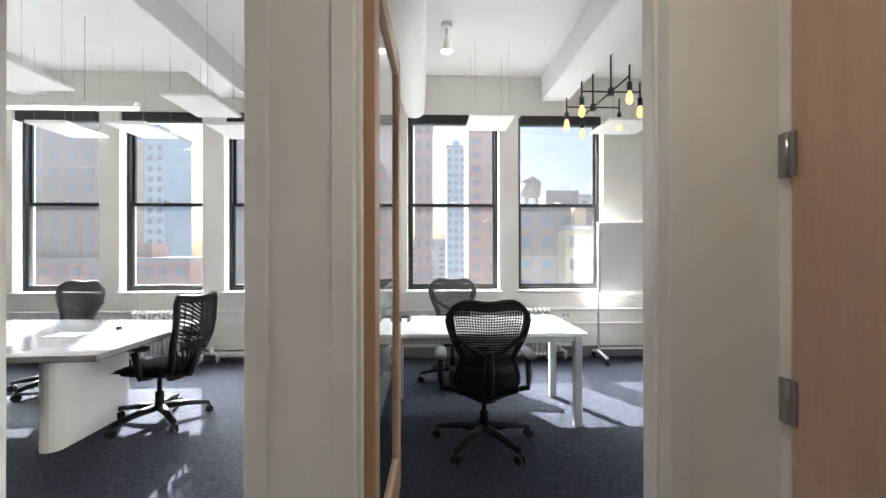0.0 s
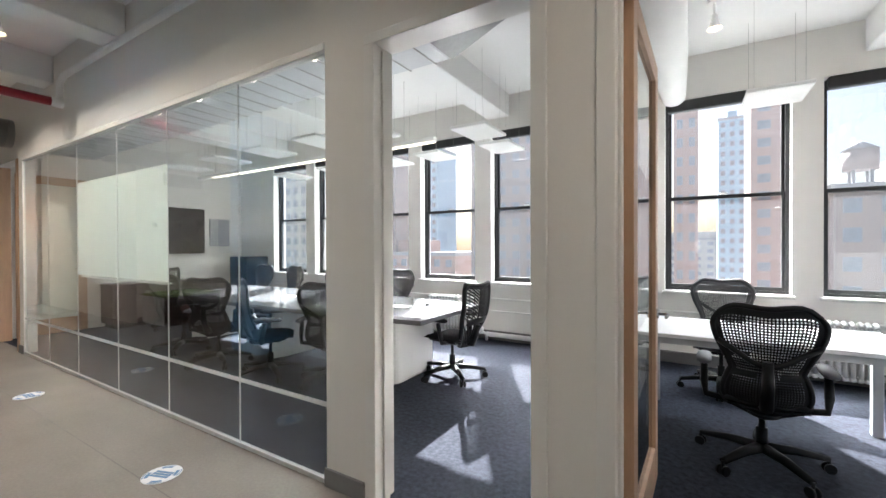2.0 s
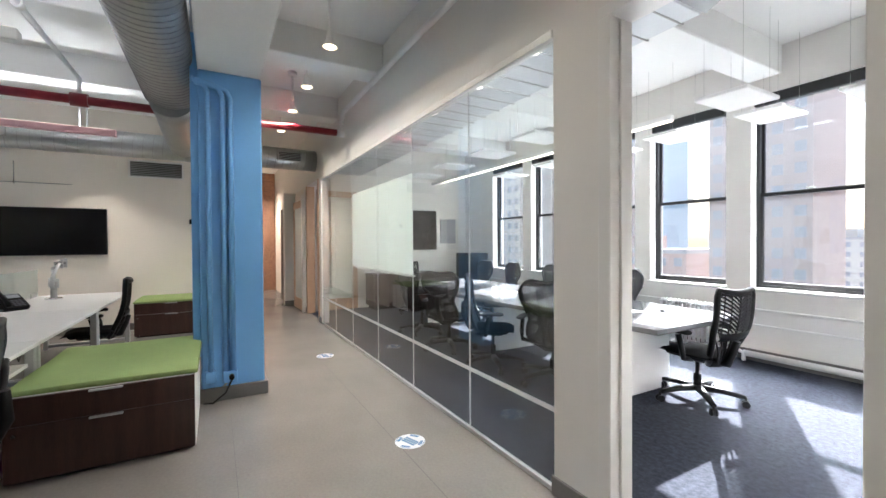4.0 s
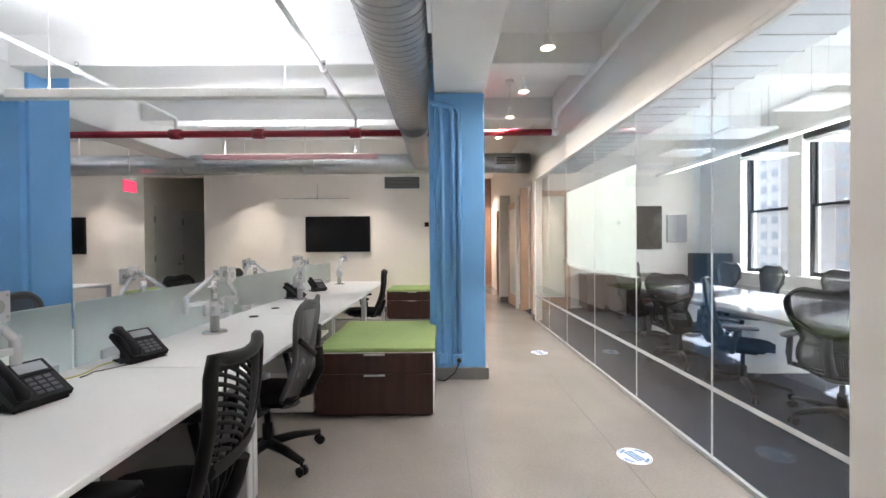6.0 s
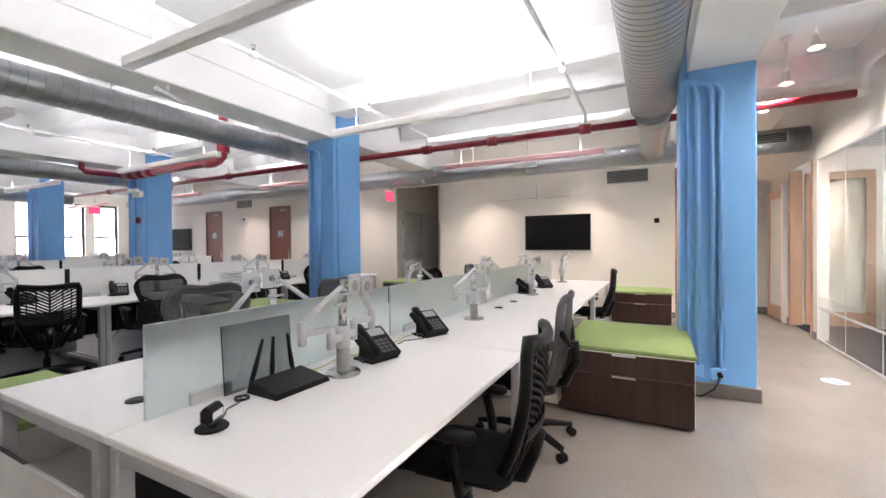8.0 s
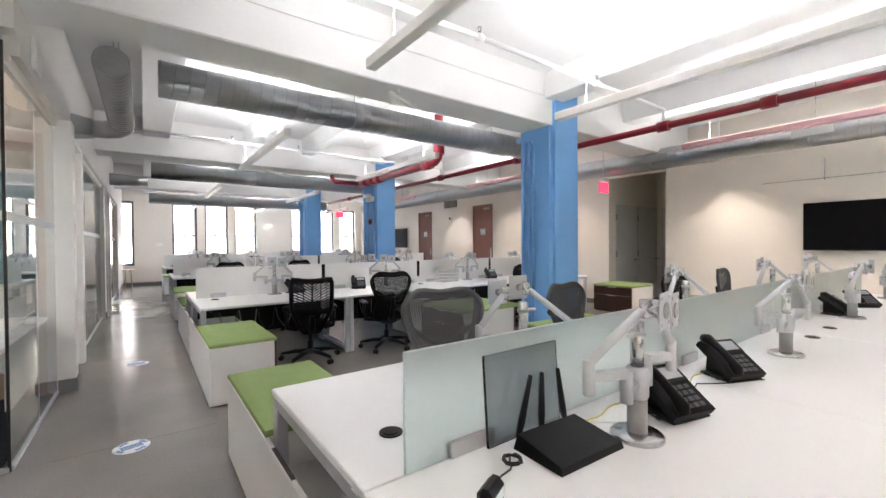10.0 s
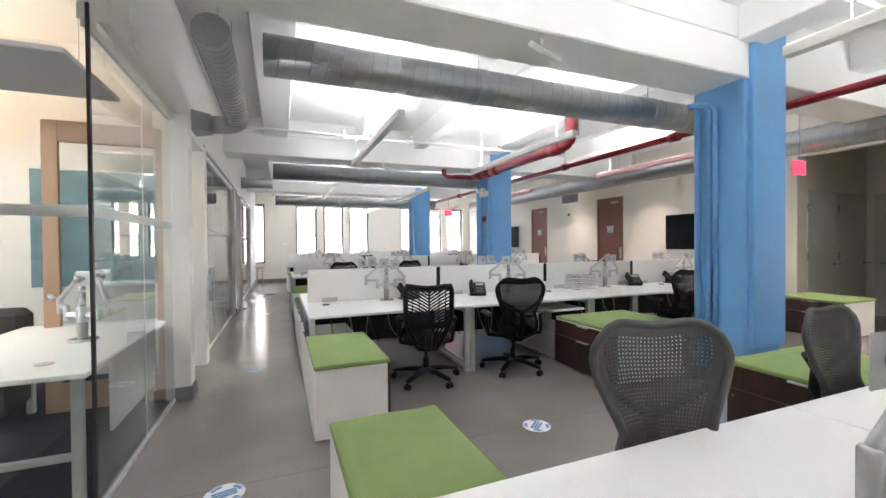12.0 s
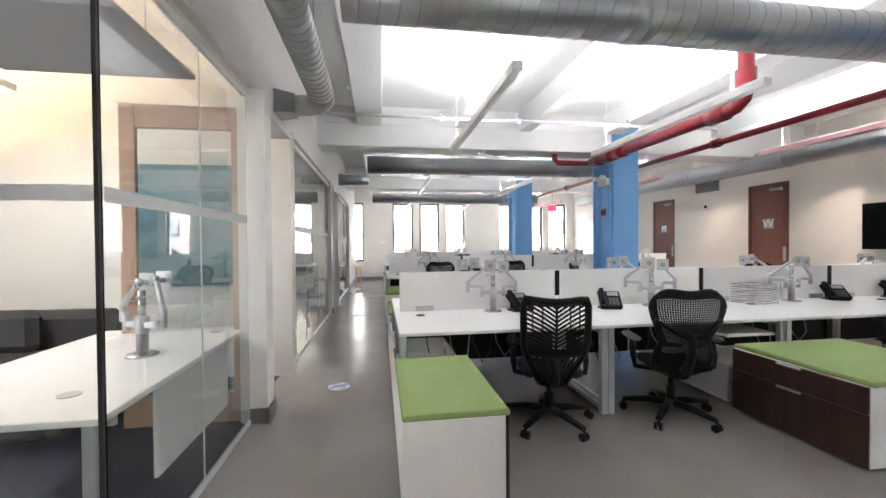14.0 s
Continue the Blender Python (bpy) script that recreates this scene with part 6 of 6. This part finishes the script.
# small fixtures on beams and columns
for i, (a, b) in enumerate(BEAM_Y[1:]):
    y = b + 0.008
    cable("beam_conduit", [(0.3, y, 3.34), (-1.2, y, 3.33), (-2.6, y, 3.35), (-4.4, y, 3.33)], 0.007, WHITE_PIPE, "thin white conduit along the beam")
    d = thing("beam_fixture", "small white tubular fixture under the beam", "fixture", "beam fixtures")
    part("bracket", Mesh().tube([(-2.3, b - 0.1, 2.98), (-2.3, b - 0.1, 2.93)], 0.016, 10), WHITE_PIPE, d, "white bracket")
    part("tube", Mesh().tube([(-2.2, b - 0.1, 2.93), (-2.55, b - 0.22, 2.9)], 0.022, 12), WHITE_PIPE, d, "white tube")
d = thing("emergency_light", "white twin-head emergency light on the blue column", "emergency light")
part("housing", Mesh().box(-4.53, -4.45, -10.3, -10.02, 2.42, 2.54, 0.01), PANEL_WHITE, d, "white housing")
for y in (-10.26, -10.06):
    part("lamp_head", Mesh().tube([(-4.46, y, 2.56), (-4.38, y, 2.55)], [0.03, 0.045], 12), PANEL_WHITE, d, "white lamp head")
for x, y in ((-2.2, -3.0), (-5.2, -3.2), (-2.2, -8.0), (-5.3, -8.3), (-2.2, -13.0)):
    d = thing("smoke_detector", "white round smoke detector on the ceiling", "smoke detector", "smoke detectors")
    part("base", Mesh().disc(x, y, CEIL - 0.02, CEIL, 0.07, 20), WHITE_PIPE, d, "white base")
    part("head", Mesh().disc(x, y, CEIL - 0.055, CEIL - 0.02, 0.04, 20, 0.055), WHITE_PIPE, d, "white head")
for x, y in ((-0.4, -4.25), (-0.15, -9.3), (-3.0, -9.3)):
    d = thing("ceiling_box", "white junction box on the ceiling", "junction box", "junction boxes")
    part("box", Mesh().box(x - 0.06, x + 0.06, y - 0.06, y + 0.06, CEIL - 0.06, CEIL, 0.006), WHITE_PIPE, d)

v = thing("bulkhead_grille", "white slatted grille on the bulkhead over the glass", "air vent")
part("frame", Mesh().box(0.41, 0.43, -5.73, -5.5, 2.68, 2.92, 0.004), TRIM, v, "white frame")
for k in range(7):
    part("slat", Mesh().box(0.403, 0.41, -5.71, -5.52, 2.705 + 0.028 * k, 2.72 + 0.028 * k), TRIM, v)

# ---- meeting room ----
TABLE_TOP = material("pale_grey_table_laminate", (0.2, 0.2, 0.215), 0.14, vary=0.05, scale=2, bump=0.02)
t = thing("meeting_table", "long boat-shaped meeting table with a pale top and white panel legs", "table")
outline = []
for i in range(25):
    u = i / 24
    outline.append((-7.2 + 5.15 * u, 2.56 - 0.0 * u - 0.12 * math.sin(math.pi * u)))
for i in range(25):
    u = 1 - i / 24
    outline.append((-7.2 + 5.15 * u, 3.8 + 0.12 * math.sin(math.pi * u)))
part("tabletop", Mesh().prism(outline, 0.705, 0.74), TABLE_TOP, t, "pale laminate top")
part("edge_band", Mesh().prism([(x + (0.004 if x > -4.6 else -0.004), y + (0.004 if y > 3.2 else -0.004)) for x, y in outline], 0.7, 0.7045), DARK_FRAME, t, "dark edge band")
for x in (-2.62, -4.5, -6.4):
    o = []
    for k in range(9):
        a = math.pi * k / 8
        o.append((x - 0.075 * math.cos(a), 2.92 - 0.075 * math.sin(a)))
    for k in range(9):
        a = math.pi * k / 8
        o.append((x + 0.075 * math.cos(a), 3.5 + 0.075 * math.sin(a)))
    part("panel_leg", Mesh().prism(o, 0.004, 0.7), PANEL_WHITE, t, "white rounded panel leg")
for x in (-2.75, -4.6, -6.3):
    part("cable_port", Mesh().box(x - 0.12, x + 0.12, 3.1, 3.26, 0.7402, 0.744, 0.001), SILVER, t, "flush metal cable port")
solo("table_puck", Mesh().disc(-2.55, 3.42, 0.7405, 0.76, 0.02, 14), BLACK_PLASTIC, "small black puck on the meeting table", "remote")

b = thing("glass_board", "large white translucent board film on the glass wall", "writing board")
part("board", Mesh().box(-5.68, -3.73, 1.3065, 1.3095, 1.11, 2.10), FILM_WHITE, b, "white translucent sheet")
part("pen_tray", Mesh().box(-5.6, -3.8, 1.3066, 1.37, 1.085, 1.1, 0.003), SILVER, b, "slim metal pen tray")

c = thing("credenza", "dark wood credenza along the meeting room wall", "credenza")
part("body", Mesh().box(-8.86, -8.38, 2.55, 4.1, 0.08, 0.74, 0.004), WALNUT, c, "dark walnut body")
part("top", Mesh().box(-8.88, -8.36, 2.53, 4.12, 0.7405, 0.765, 0.004), WALNUT, c, "dark walnut top")
for k in range(3):
    part("door", Mesh().box(-8.38, -8.36, 2.56 + 0.513 * k, 3.066 + 0.513 * k, 0.1, 0.73, 0.002), WALNUT, c, "dark walnut door")
part("plinth", box(-8.82, -8.44, 2.6, 4.05, 0.004, 0.08), BLACK_PLASTIC, c, "black plinth")
c = thing("rolling_cabinet", "black wheeled equipment cabinet in the meeting room corner", "cabinet")
part("body", Mesh().box(-8.3, -7.7, 4.55, 5.05, 0.1, 1.2, 0.015), BLACK_PLASTIC, c, "black cabinet body")
for x in (-8.22, -7.78):
    for y in (4.62, 4.98):
        part("caster", Mesh().tube([(x - 0.015, y, 0.05), (x + 0.015, y, 0.05)], 0.046, 12).tube([(x, y, 0.05), (x, y, 0.105)], 0.012, 8), BLACK_PLASTIC, c, "black caster")


def radiator(x0, x1, y, label):
    r = thing("radiator", label, "radiator", "radiators")
    n = int((x1 - x0) / 0.055)
    for k in range(n):
        x = x0 + 0.055 * k + 0.027
        m = Mesh()
        for yy in (y - 0.05, y + 0.05):
            m.tube([(x, yy, 0.1), (x, yy, 0.6)], 0.019, 8)
        m.tube([(x, y - 0.07, 0.6), (x, y, 0.635), (x, y + 0.07, 0.6)], 0.022, 8).tube([(x, y - 0.07, 0.1), (x, y, 0.08), (x, y + 0.07, 0.1)], 0.022, 8)
        part("section", m, WHITE_PIPE, r)
    for x in (x0 + 0.03, x1 - 0.05):
        part("foot", Mesh().box(x - 0.015, x + 0.015, y - 0.05, y + 0.05, 0.004, 0.09, 0.004), WHITE_PIPE, r)
    part("valve", Mesh().tube([(x1, y, 0.12), (x1 + 0.12, y, 0.12), (x1 + 0.16, y, 0.1), (x1 + 0.16, y, 0.01)], 0.022, 10).tube([(x1 + 0.08, y, 0.12), (x1 + 0.08, y, 0.2)], 0.028, 10), WHITE_PIPE, r, "white valve")


radiator(0.75, 1.55, 5.06, "white cast-iron radiator under the window")
radiator(-3.6, -2.75, 5.06, "white cast-iron radiator in the meeting room")

# ---- small office ----
t = thing("office_table", "white rectangular table with grey metal legs", "table")
part("tabletop", Mesh().box(-0.36, 1.21, 3.08, 3.95, 0.712, 0.74, 0.004), DESK_WHITE, t, "white laminate top")
for x in (-0.28, 1.15):
    for y in (3.14, 3.78):
        part("leg", Mesh().box(x - 0.03, x + 0.03, y - 0.03, y + 0.03, 0.004, 0.712, 0.005), LEG_GREY, t, "grey metal leg")
part("frame", Mesh().box(-0.25, 1.12, 3.12, 3.16, 0.66, 0.712).box(-0.25, 1.12, 3.76, 3.8, 0.66, 0.712), LEG_GREY, t, "grey metal frame")
w = thing("mobile_whiteboard", "wheeled whiteboard on a white metal stand", "whiteboard")
part("board", Mesh().box(2.1, 3.2, 4.93, 4.96, 0.86, 1.72, 0.006), WRITING_WHITE, w, "pale writing surface")
part("tray", Mesh().box(2.1, 3.2, 4.86, 4.93, 0.79, 0.81, 0.003), WHITE_PIPE, w, "white tray")
for x in (2.09, 3.21):
    part("upright", Mesh().tube([(x, 4.95, 0.1), (x, 4.95, 1.72)], 0.013, 8), WHITE_PIPE, w, "white upright")
    part("foot", Mesh().tube([(x, 4.7, 0.1), (x, 4.95, 0.13), (x, 5.1, 0.1)], 0.018, 8), WHITE_PIPE, w, "white foot")
    for y in (4.7, 5.1):
        part("caster", Mesh().tube([(x - 0.014, y, 0.04), (x + 0.014, y, 0.04)], 0.036, 12).tube([(x, y, 0.04), (x, y, 0.1)], 0.01, 6), BLACK_PLASTIC, w, "black caster")
part("crossbar", Mesh().tube([(2.09, 4.95, 0.16), (3.21, 4.95, 0.16)], 0.011, 8), WHITE_PIPE, w, "white crossbar")
o = thing("wall_outlet", "white double wall outlet under the window", "outlet")
part("plate", Mesh().box(1.7, 1.82, 5.185, 5.199, 0.5, 0.58, 0.003), TRIM, o)
part("socket", Mesh().box(1.72, 1.75, 5.18, 5.185, 0.52, 0.56).box(1.77, 1.8, 5.18, 5.185, 0.52, 0.56), PANEL_GREY, o)

# ---- side offices ----


def side_desk(name, x0, x1, y0, y1):
    d = thing(name, "white desk with grey metal legs in a glazed office", "desk", "side office desks")
    part("desktop", Mesh().box(x0, x1, y0, y1, 0.71, 0.74, 0.004), DESK_WHITE, d, "white laminate top")
    for x in (x0 + 0.06, x1 - 0.06):
        for y in (y0 + 0.06, y1 - 0.06):
            part("leg", Mesh().box(x - 0.025, x + 0.025, y - 0.025, y + 0.025, 0.008, 0.71, 0.004), LEG_GREY, d, "grey metal leg")
    part("foot_rail", Mesh().box(x0 + 0.08, x1 - 0.08, y1 - 0.08, y1 - 0.05, 0.25, 0.29, 0.004), LEG_GREY, d, "grey rail")
    part("under_desk_panel", Mesh().box(x0 + 0.05, x0 + 0.07, y0 + 0.35, y1 - 0.5, 0.22, 0.7, 0.002), PANEL_WHITE, d, "white modesty panel")
    for x, y in ((x0 + 0.3, y1 - 0.3), (x0 + 0.18, y0 + 0.2)):
        part("cable_grommet", Mesh().disc(x, y, 0.7401, 0.746, 0.045, 20), SILVER, d, "silver grommet")


side_desk("side_desk", 0.56, 1.62, -7.0, -5.18)
put_arm(0.92, -6.15, 160)
side_desk("side_desk", 0.62, 1.6, -10.6, -8.9)
put_arm(0.95, -9.7, 170)
s = thing("sofa", "charcoal fabric sofa with cushions in the glazed office", "sofa")
part("base", Mesh().box(1.75, 3.45, -7.3, -6.5, 0.1, 0.42, 0.04), GREY_SOFA, s, "upholstered base")
part("backrest", Mesh().box(1.75, 3.45, -7.5, -7.28, 0.3, 0.86, 0.06), GREY_SOFA, s, "upholstered back")
part("armrest", Mesh().box(1.55, 1.75, -7.5, -6.5, 0.1, 0.66, 0.05), GREY_SOFA, s, "upholstered arm")
part("seat_cushion", Mesh().box(1.78, 3.42, -7.26, -6.48, 0.42, 0.56, 0.04), GREY_SOFA, s, "loose seat cushion")
part("pillow", Mesh().box(2.2, 2.65, -7.25, -7.1, 0.56, 0.9, 0.06), GREY_SOFA, s, "charcoal pillow")
d = tagged(thing("door_11", "open oak framed glass door of the side office", "door", m=pose(0.52, -6.87, 0, 0, 0, 0)), kind="structure")
f = Mesh()
f.box(0.0, 0.11, -0.022, 0.022, 0.01, 2.5, 0.003).box(0.8, 0.91, -0.022, 0.022, 0.01, 2.5, 0.003).box(0.11, 0.8, -0.022, 0.022, 2.32, 2.5, 0.003).box(0.11, 0.8, -0.022, 0.022, 0.01, 0.25, 0.003)
part("leaf_frame", f, OAK, d, "oak veneer stiles and rails")
part("pane", box(0.1, 0.81, -0.004, 0.004, 0.24, 2.33), PANE, d, "", False)
lever(d, 0.86, 0.022, 1.0, 0, 1, 1)
p = thing("painting", "large teal seascape painting on the office wall", "painting")
part("canvas", Mesh().box(0.66, 2.0, -8.018, -7.985, 1.0, 2.25, 0.004), ART_TEAL, p, "teal painted canvas")
l = thing("cove_light", "warm linear cove light on the office wall", "cove light")
part("shelf", Mesh().box(3.3, 3.5, -8.0, -5.2, 2.42, 2.5, 0.004), PANEL_WHITE, l, "white cove shelf")
part("led_strip", box(3.36, 3.4, -7.9, -5.3, 2.5005, 2.506), glow("warm_led", (1.0, 0.62, 0.26), 1.2), l, "warm strip")
area_lamp("cove_glow", pose(3.4, -6.6, 2.53, 180), 0.05, 2.6, 2.9, (1.0, 0.60, 0.26))
l = thing("office_pendant", "slim lit linear lamp in the side office", "pendant lamp")
part("housing", Mesh().box(2.35, 2.43, -7.2, -5.5, 2.66, 2.72, 0.004), PANEL_WHITE, l, "white housing")
part("diffuser", box(2.36, 2.42, -7.18, -5.52, 2.655, 2.6595), STRIP, l, "lit lower diffuser")
for y in (-7.0, -5.7):
    part("cord", Mesh().tube([(2.39, y, 2.72), (2.39, y, CEIL)], 0.003, 5), CHROME, l, "thin cord")
area_lamp("office_downlight", pose(2.39, -6.35, 2.645), 0.06, 1.6, 2.3, (1.0, 0.97, 0.93))
area_lamp("office_uplight", pose(2.39, -6.35, 2.74, 180), 0.06, 1.6, 1.2, (1.0, 0.97, 0.93))
# plain ceilings hung in the side office
b = thing("acoustic_panel", "grey acoustic panel hung in the side office", "acoustic panel", "acoustic panels")
part("panel", Mesh().box(0.9, 2.2, -6.9, -5.9, 2.72, 2.76, 0.006), PANEL_GREY, b, "grey felt panel")
for x in (1.0, 2.1):
    part("wire", Mesh().tube([(x, -6.4, 2.76), (x, -6.4, CEIL)], 0.002, 4), CHROME, b)

# ---- floor stickers ----


def sticker(x, y, rz):
    s = thing("floor_sticker", "round blue and white floor sticker", "floor sticker", "floor stickers", pose(x, y, 0, 0, 0, rz))
    part("disc", Mesh().disc(0, 0, 0.0004, 0.0025, 0.108, 40), WHITE_VINYL, s, "white disc")
    ring = Mesh()
    n = 40
    for r0, r1 in ((0.098, 0.104), (0.072, 0.092)):
        v = [(r * math.cos(2 * math.pi * k / n), r * math.sin(2 * math.pi * k / n), 0.0032) for r in (r0, r1) for k in range(n)]
        ring.add(v, [(k, (k + 1) % n, n + (k + 1) % n, n + k)[::-1] for k in range(n) if r0 > 0.1 or (k * 8 // n) % 2 == 0])
    part("ring", ring, BLUE_VINYL, s, "blue ring")
    bars = Mesh()
    for k in range(3):
        bars.box(-0.064, 0.064, -0.033 + 0.023 * k, -0.015 + 0.023 * k, 0.0026, 0.0033)
    part("lettering", bars, BLUE_VINYL, s, "blue bars of lettering")


for x, y, r in ((-2.79, 0.83, 20), (-5.36, 0.83, 0), (-2.26, -5.07, 40), (-0.12, -7.54, 10), (-0.11, -5.03, 15), (-0.1, -11.6, 0)):
    sticker(x, y, r)
# saw-cut floor joints
JOINT = material("dark_floor_joint", (0.15, 0.14, 0.13), 0.8, vary=0.2)
m = Mesh()
for y in (0.74, -5.1, -10.2, -15.3):
    m.box(-8.6, 0.4, y - 0.003, y + 0.003, 0.0, 0.0008)
for y, x0, x1 in ((-0.27, -4.3, 0.8), (-7.9, -0.5, 0.35), (-9.3, -0.5, 0.35), (-11.0, -0.5, 0.4), (-13.2, -0.5, 0.4)):
    m.box(x0, x1, y - 0.0015, y + 0.0015, 0.0, 0.0007)
built("floor_joint", m, JOINT, "thin saw-cut joints in the concrete floor", "floor joint")
c = thing("clock_panel", "small white thermostat on the far wall", "thermostat")
part("plate", Mesh().box(-0.75, -0.55, Y_S + 0.001, Y_S + 0.03, 1.42, 1.52, 0.004), PANEL_WHITE, c)
s = thing("stool", "small light wood stool by the far wall", "stool")
part("seat", Mesh().disc(0.25, -18.6, 0.6, 0.63, 0.16, 20), OAK, s, "light wood seat")
for a in range(4):
    x, y = 0.25 + 0.14 * math.cos(a * 1.571 + 0.78), -18.6 + 0.14 * math.sin(a * 1.571 + 0.78)
    part("leg", Mesh().tube([(0.25 + (x - 0.25) * 0.7, -18.6 + (y + 18.6) * 0.7, 0.6), (x, y, 0.0)], 0.014, 8), OAK, s, "light wood leg")

# ---- city outside ----
GROUND_Z = -34.0
CITY = material("pale_city_ground", (0.3, 0.3, 0.3), 0.9, vary=0.2, scale=0.02, fine=0.4, bump=0)
g = Mesh().add([(-2500, -2500, GROUND_Z), (2500, -2500, GROUND_Z), (2500, 2500, GROUND_Z), (-2500, 2500, GROUND_Z)], [(0, 1, 2, 3)])
built("ground", g, CITY, "pale hazy city ground far below", "ground")
# muted, low-contrast colours put the distance haze into facades and windows
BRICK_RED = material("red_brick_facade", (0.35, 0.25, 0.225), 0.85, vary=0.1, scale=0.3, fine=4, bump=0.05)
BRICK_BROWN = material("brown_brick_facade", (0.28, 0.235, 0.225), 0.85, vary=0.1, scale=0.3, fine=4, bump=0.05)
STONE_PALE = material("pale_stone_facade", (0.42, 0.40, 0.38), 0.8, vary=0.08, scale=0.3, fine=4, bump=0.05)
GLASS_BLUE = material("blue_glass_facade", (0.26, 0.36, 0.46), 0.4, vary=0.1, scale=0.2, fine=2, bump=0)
WIN_HAZY = material("far_window_glass", (0.20, 0.21, 0.24), 0.3, vary=0.2, scale=0.5, fine=2, bump=0)
ROOF_GREY = material("grey_roof", (0.28, 0.28, 0.29), 0.9, vary=0.1, scale=0.4)
YELLOW_WALL = material("pale_yellow_facade", (0.48, 0.43, 0.30), 0.8, vary=0.08, scale=0.4)


def city_block(cx, cy, w, dpt, top, mat, label, fl=3.6, bay=3.2, toward=-1):
    """A building of storeys with window strips on the side that looks at the office."""
    b = thing("city_building", label, "building", "city buildings", pose(cx, cy, GROUND_Z))
    h = top - GROUND_Z
    part("wall", box(-w / 2, w / 2, -dpt / 2, dpt / 2, 0, h), mat, b)
    part("roof", Mesh().box(-w / 2 - 0.3, w / 2 + 0.3, -dpt / 2 - 0.3, dpt / 2 + 0.3, h, h + 0.9), ROOF_GREY, b, "roof parapet")
    part("roof_hut", box(-w * 0.15, w * 0.2, -dpt * 0.2, dpt * 0.2, h + 0.9, h + 4.0), mat, b, "rooftop hut")
    y = toward * dpt / 2
    nb = max(2, int(w / bay))
    floors = int(min(h, top + 40) / fl)
    z_low = max(0.0, (-28.0 - GROUND_Z))
    n = 0
    for f in range(floors):
        z = h - (f + 1) * fl + 0.9
        if z < z_low or n > 230:
            continue
        for k in range(nb):
            x = -w / 2 + (k + 0.5) * w / nb
            n += 1
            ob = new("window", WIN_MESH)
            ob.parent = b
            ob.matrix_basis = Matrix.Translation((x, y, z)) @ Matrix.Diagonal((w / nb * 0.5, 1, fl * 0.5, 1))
    return b


WIN_MESH = Mesh().box(-0.5, 0.5, -0.12, 0.12, 0, 1).mesh("window", WIN_HAZY)
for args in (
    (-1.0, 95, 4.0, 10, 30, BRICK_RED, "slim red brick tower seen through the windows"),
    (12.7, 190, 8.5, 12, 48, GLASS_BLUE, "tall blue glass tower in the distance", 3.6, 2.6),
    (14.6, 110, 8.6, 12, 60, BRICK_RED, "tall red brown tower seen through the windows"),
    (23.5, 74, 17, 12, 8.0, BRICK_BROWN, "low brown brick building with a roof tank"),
    # sunlight on this wall is put into its pale yellow colour
    (24.6, 66, 5.4, 4, 4.5, YELLOW_WALL, "building with the sunlight on its wall coloured pale yellow"),
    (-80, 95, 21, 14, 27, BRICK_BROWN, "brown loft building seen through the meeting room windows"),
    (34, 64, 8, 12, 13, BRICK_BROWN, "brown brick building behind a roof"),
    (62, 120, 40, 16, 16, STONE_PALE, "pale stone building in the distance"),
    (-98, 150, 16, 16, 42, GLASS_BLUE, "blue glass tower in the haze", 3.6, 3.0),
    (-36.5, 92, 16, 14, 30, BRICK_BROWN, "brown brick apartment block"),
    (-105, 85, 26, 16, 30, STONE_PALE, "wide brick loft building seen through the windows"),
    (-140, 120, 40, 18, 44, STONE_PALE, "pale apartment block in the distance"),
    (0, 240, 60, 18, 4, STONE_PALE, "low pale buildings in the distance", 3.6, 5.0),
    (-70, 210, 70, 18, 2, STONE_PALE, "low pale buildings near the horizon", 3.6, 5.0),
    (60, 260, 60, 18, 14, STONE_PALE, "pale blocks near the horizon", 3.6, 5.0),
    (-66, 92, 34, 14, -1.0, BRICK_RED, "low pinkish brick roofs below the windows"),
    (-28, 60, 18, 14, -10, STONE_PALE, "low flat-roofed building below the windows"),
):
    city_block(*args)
for args in ((2, -60, 14, 12, 30, STONE_PALE, "pale building across the street", 3.6, 3.2, 1), (-9, -58, 7, 12, 26, YELLOW_WALL, "pale yellow building across the street", 3.6, 3.0, 1),
             (-22, -60, 16, 12, 34, BRICK_BROWN, "brown building across the street", 3.6, 3.2, 1)):
    city_block(*args)
# roof tank
t = thing("water_tower", "round timber roof water tank with a conical cap", "water tower", m=pose(18.4, 72, 8.9))
part("tank", Mesh().tube([(0, 0, 2.0), (0, 0, 4.6)], 1.7, 24), BRICK_BROWN, t, "timber tank")
part("cap", Mesh().tube([(0, 0, 4.6), (0, 0, 5.8)], [1.85, 0.1], 24), ROOF_GREY, t, "conical cap")
for a in range(4):
    x, y = 1.2 * math.cos(a * 1.571 + 0.78), 1.2 * math.sin(a * 1.571 + 0.78)
    part("leg", Mesh().tube([(x, y, 0), (x, y, 2.0)], 0.18, 6), ROOF_GREY, t, "steel leg")
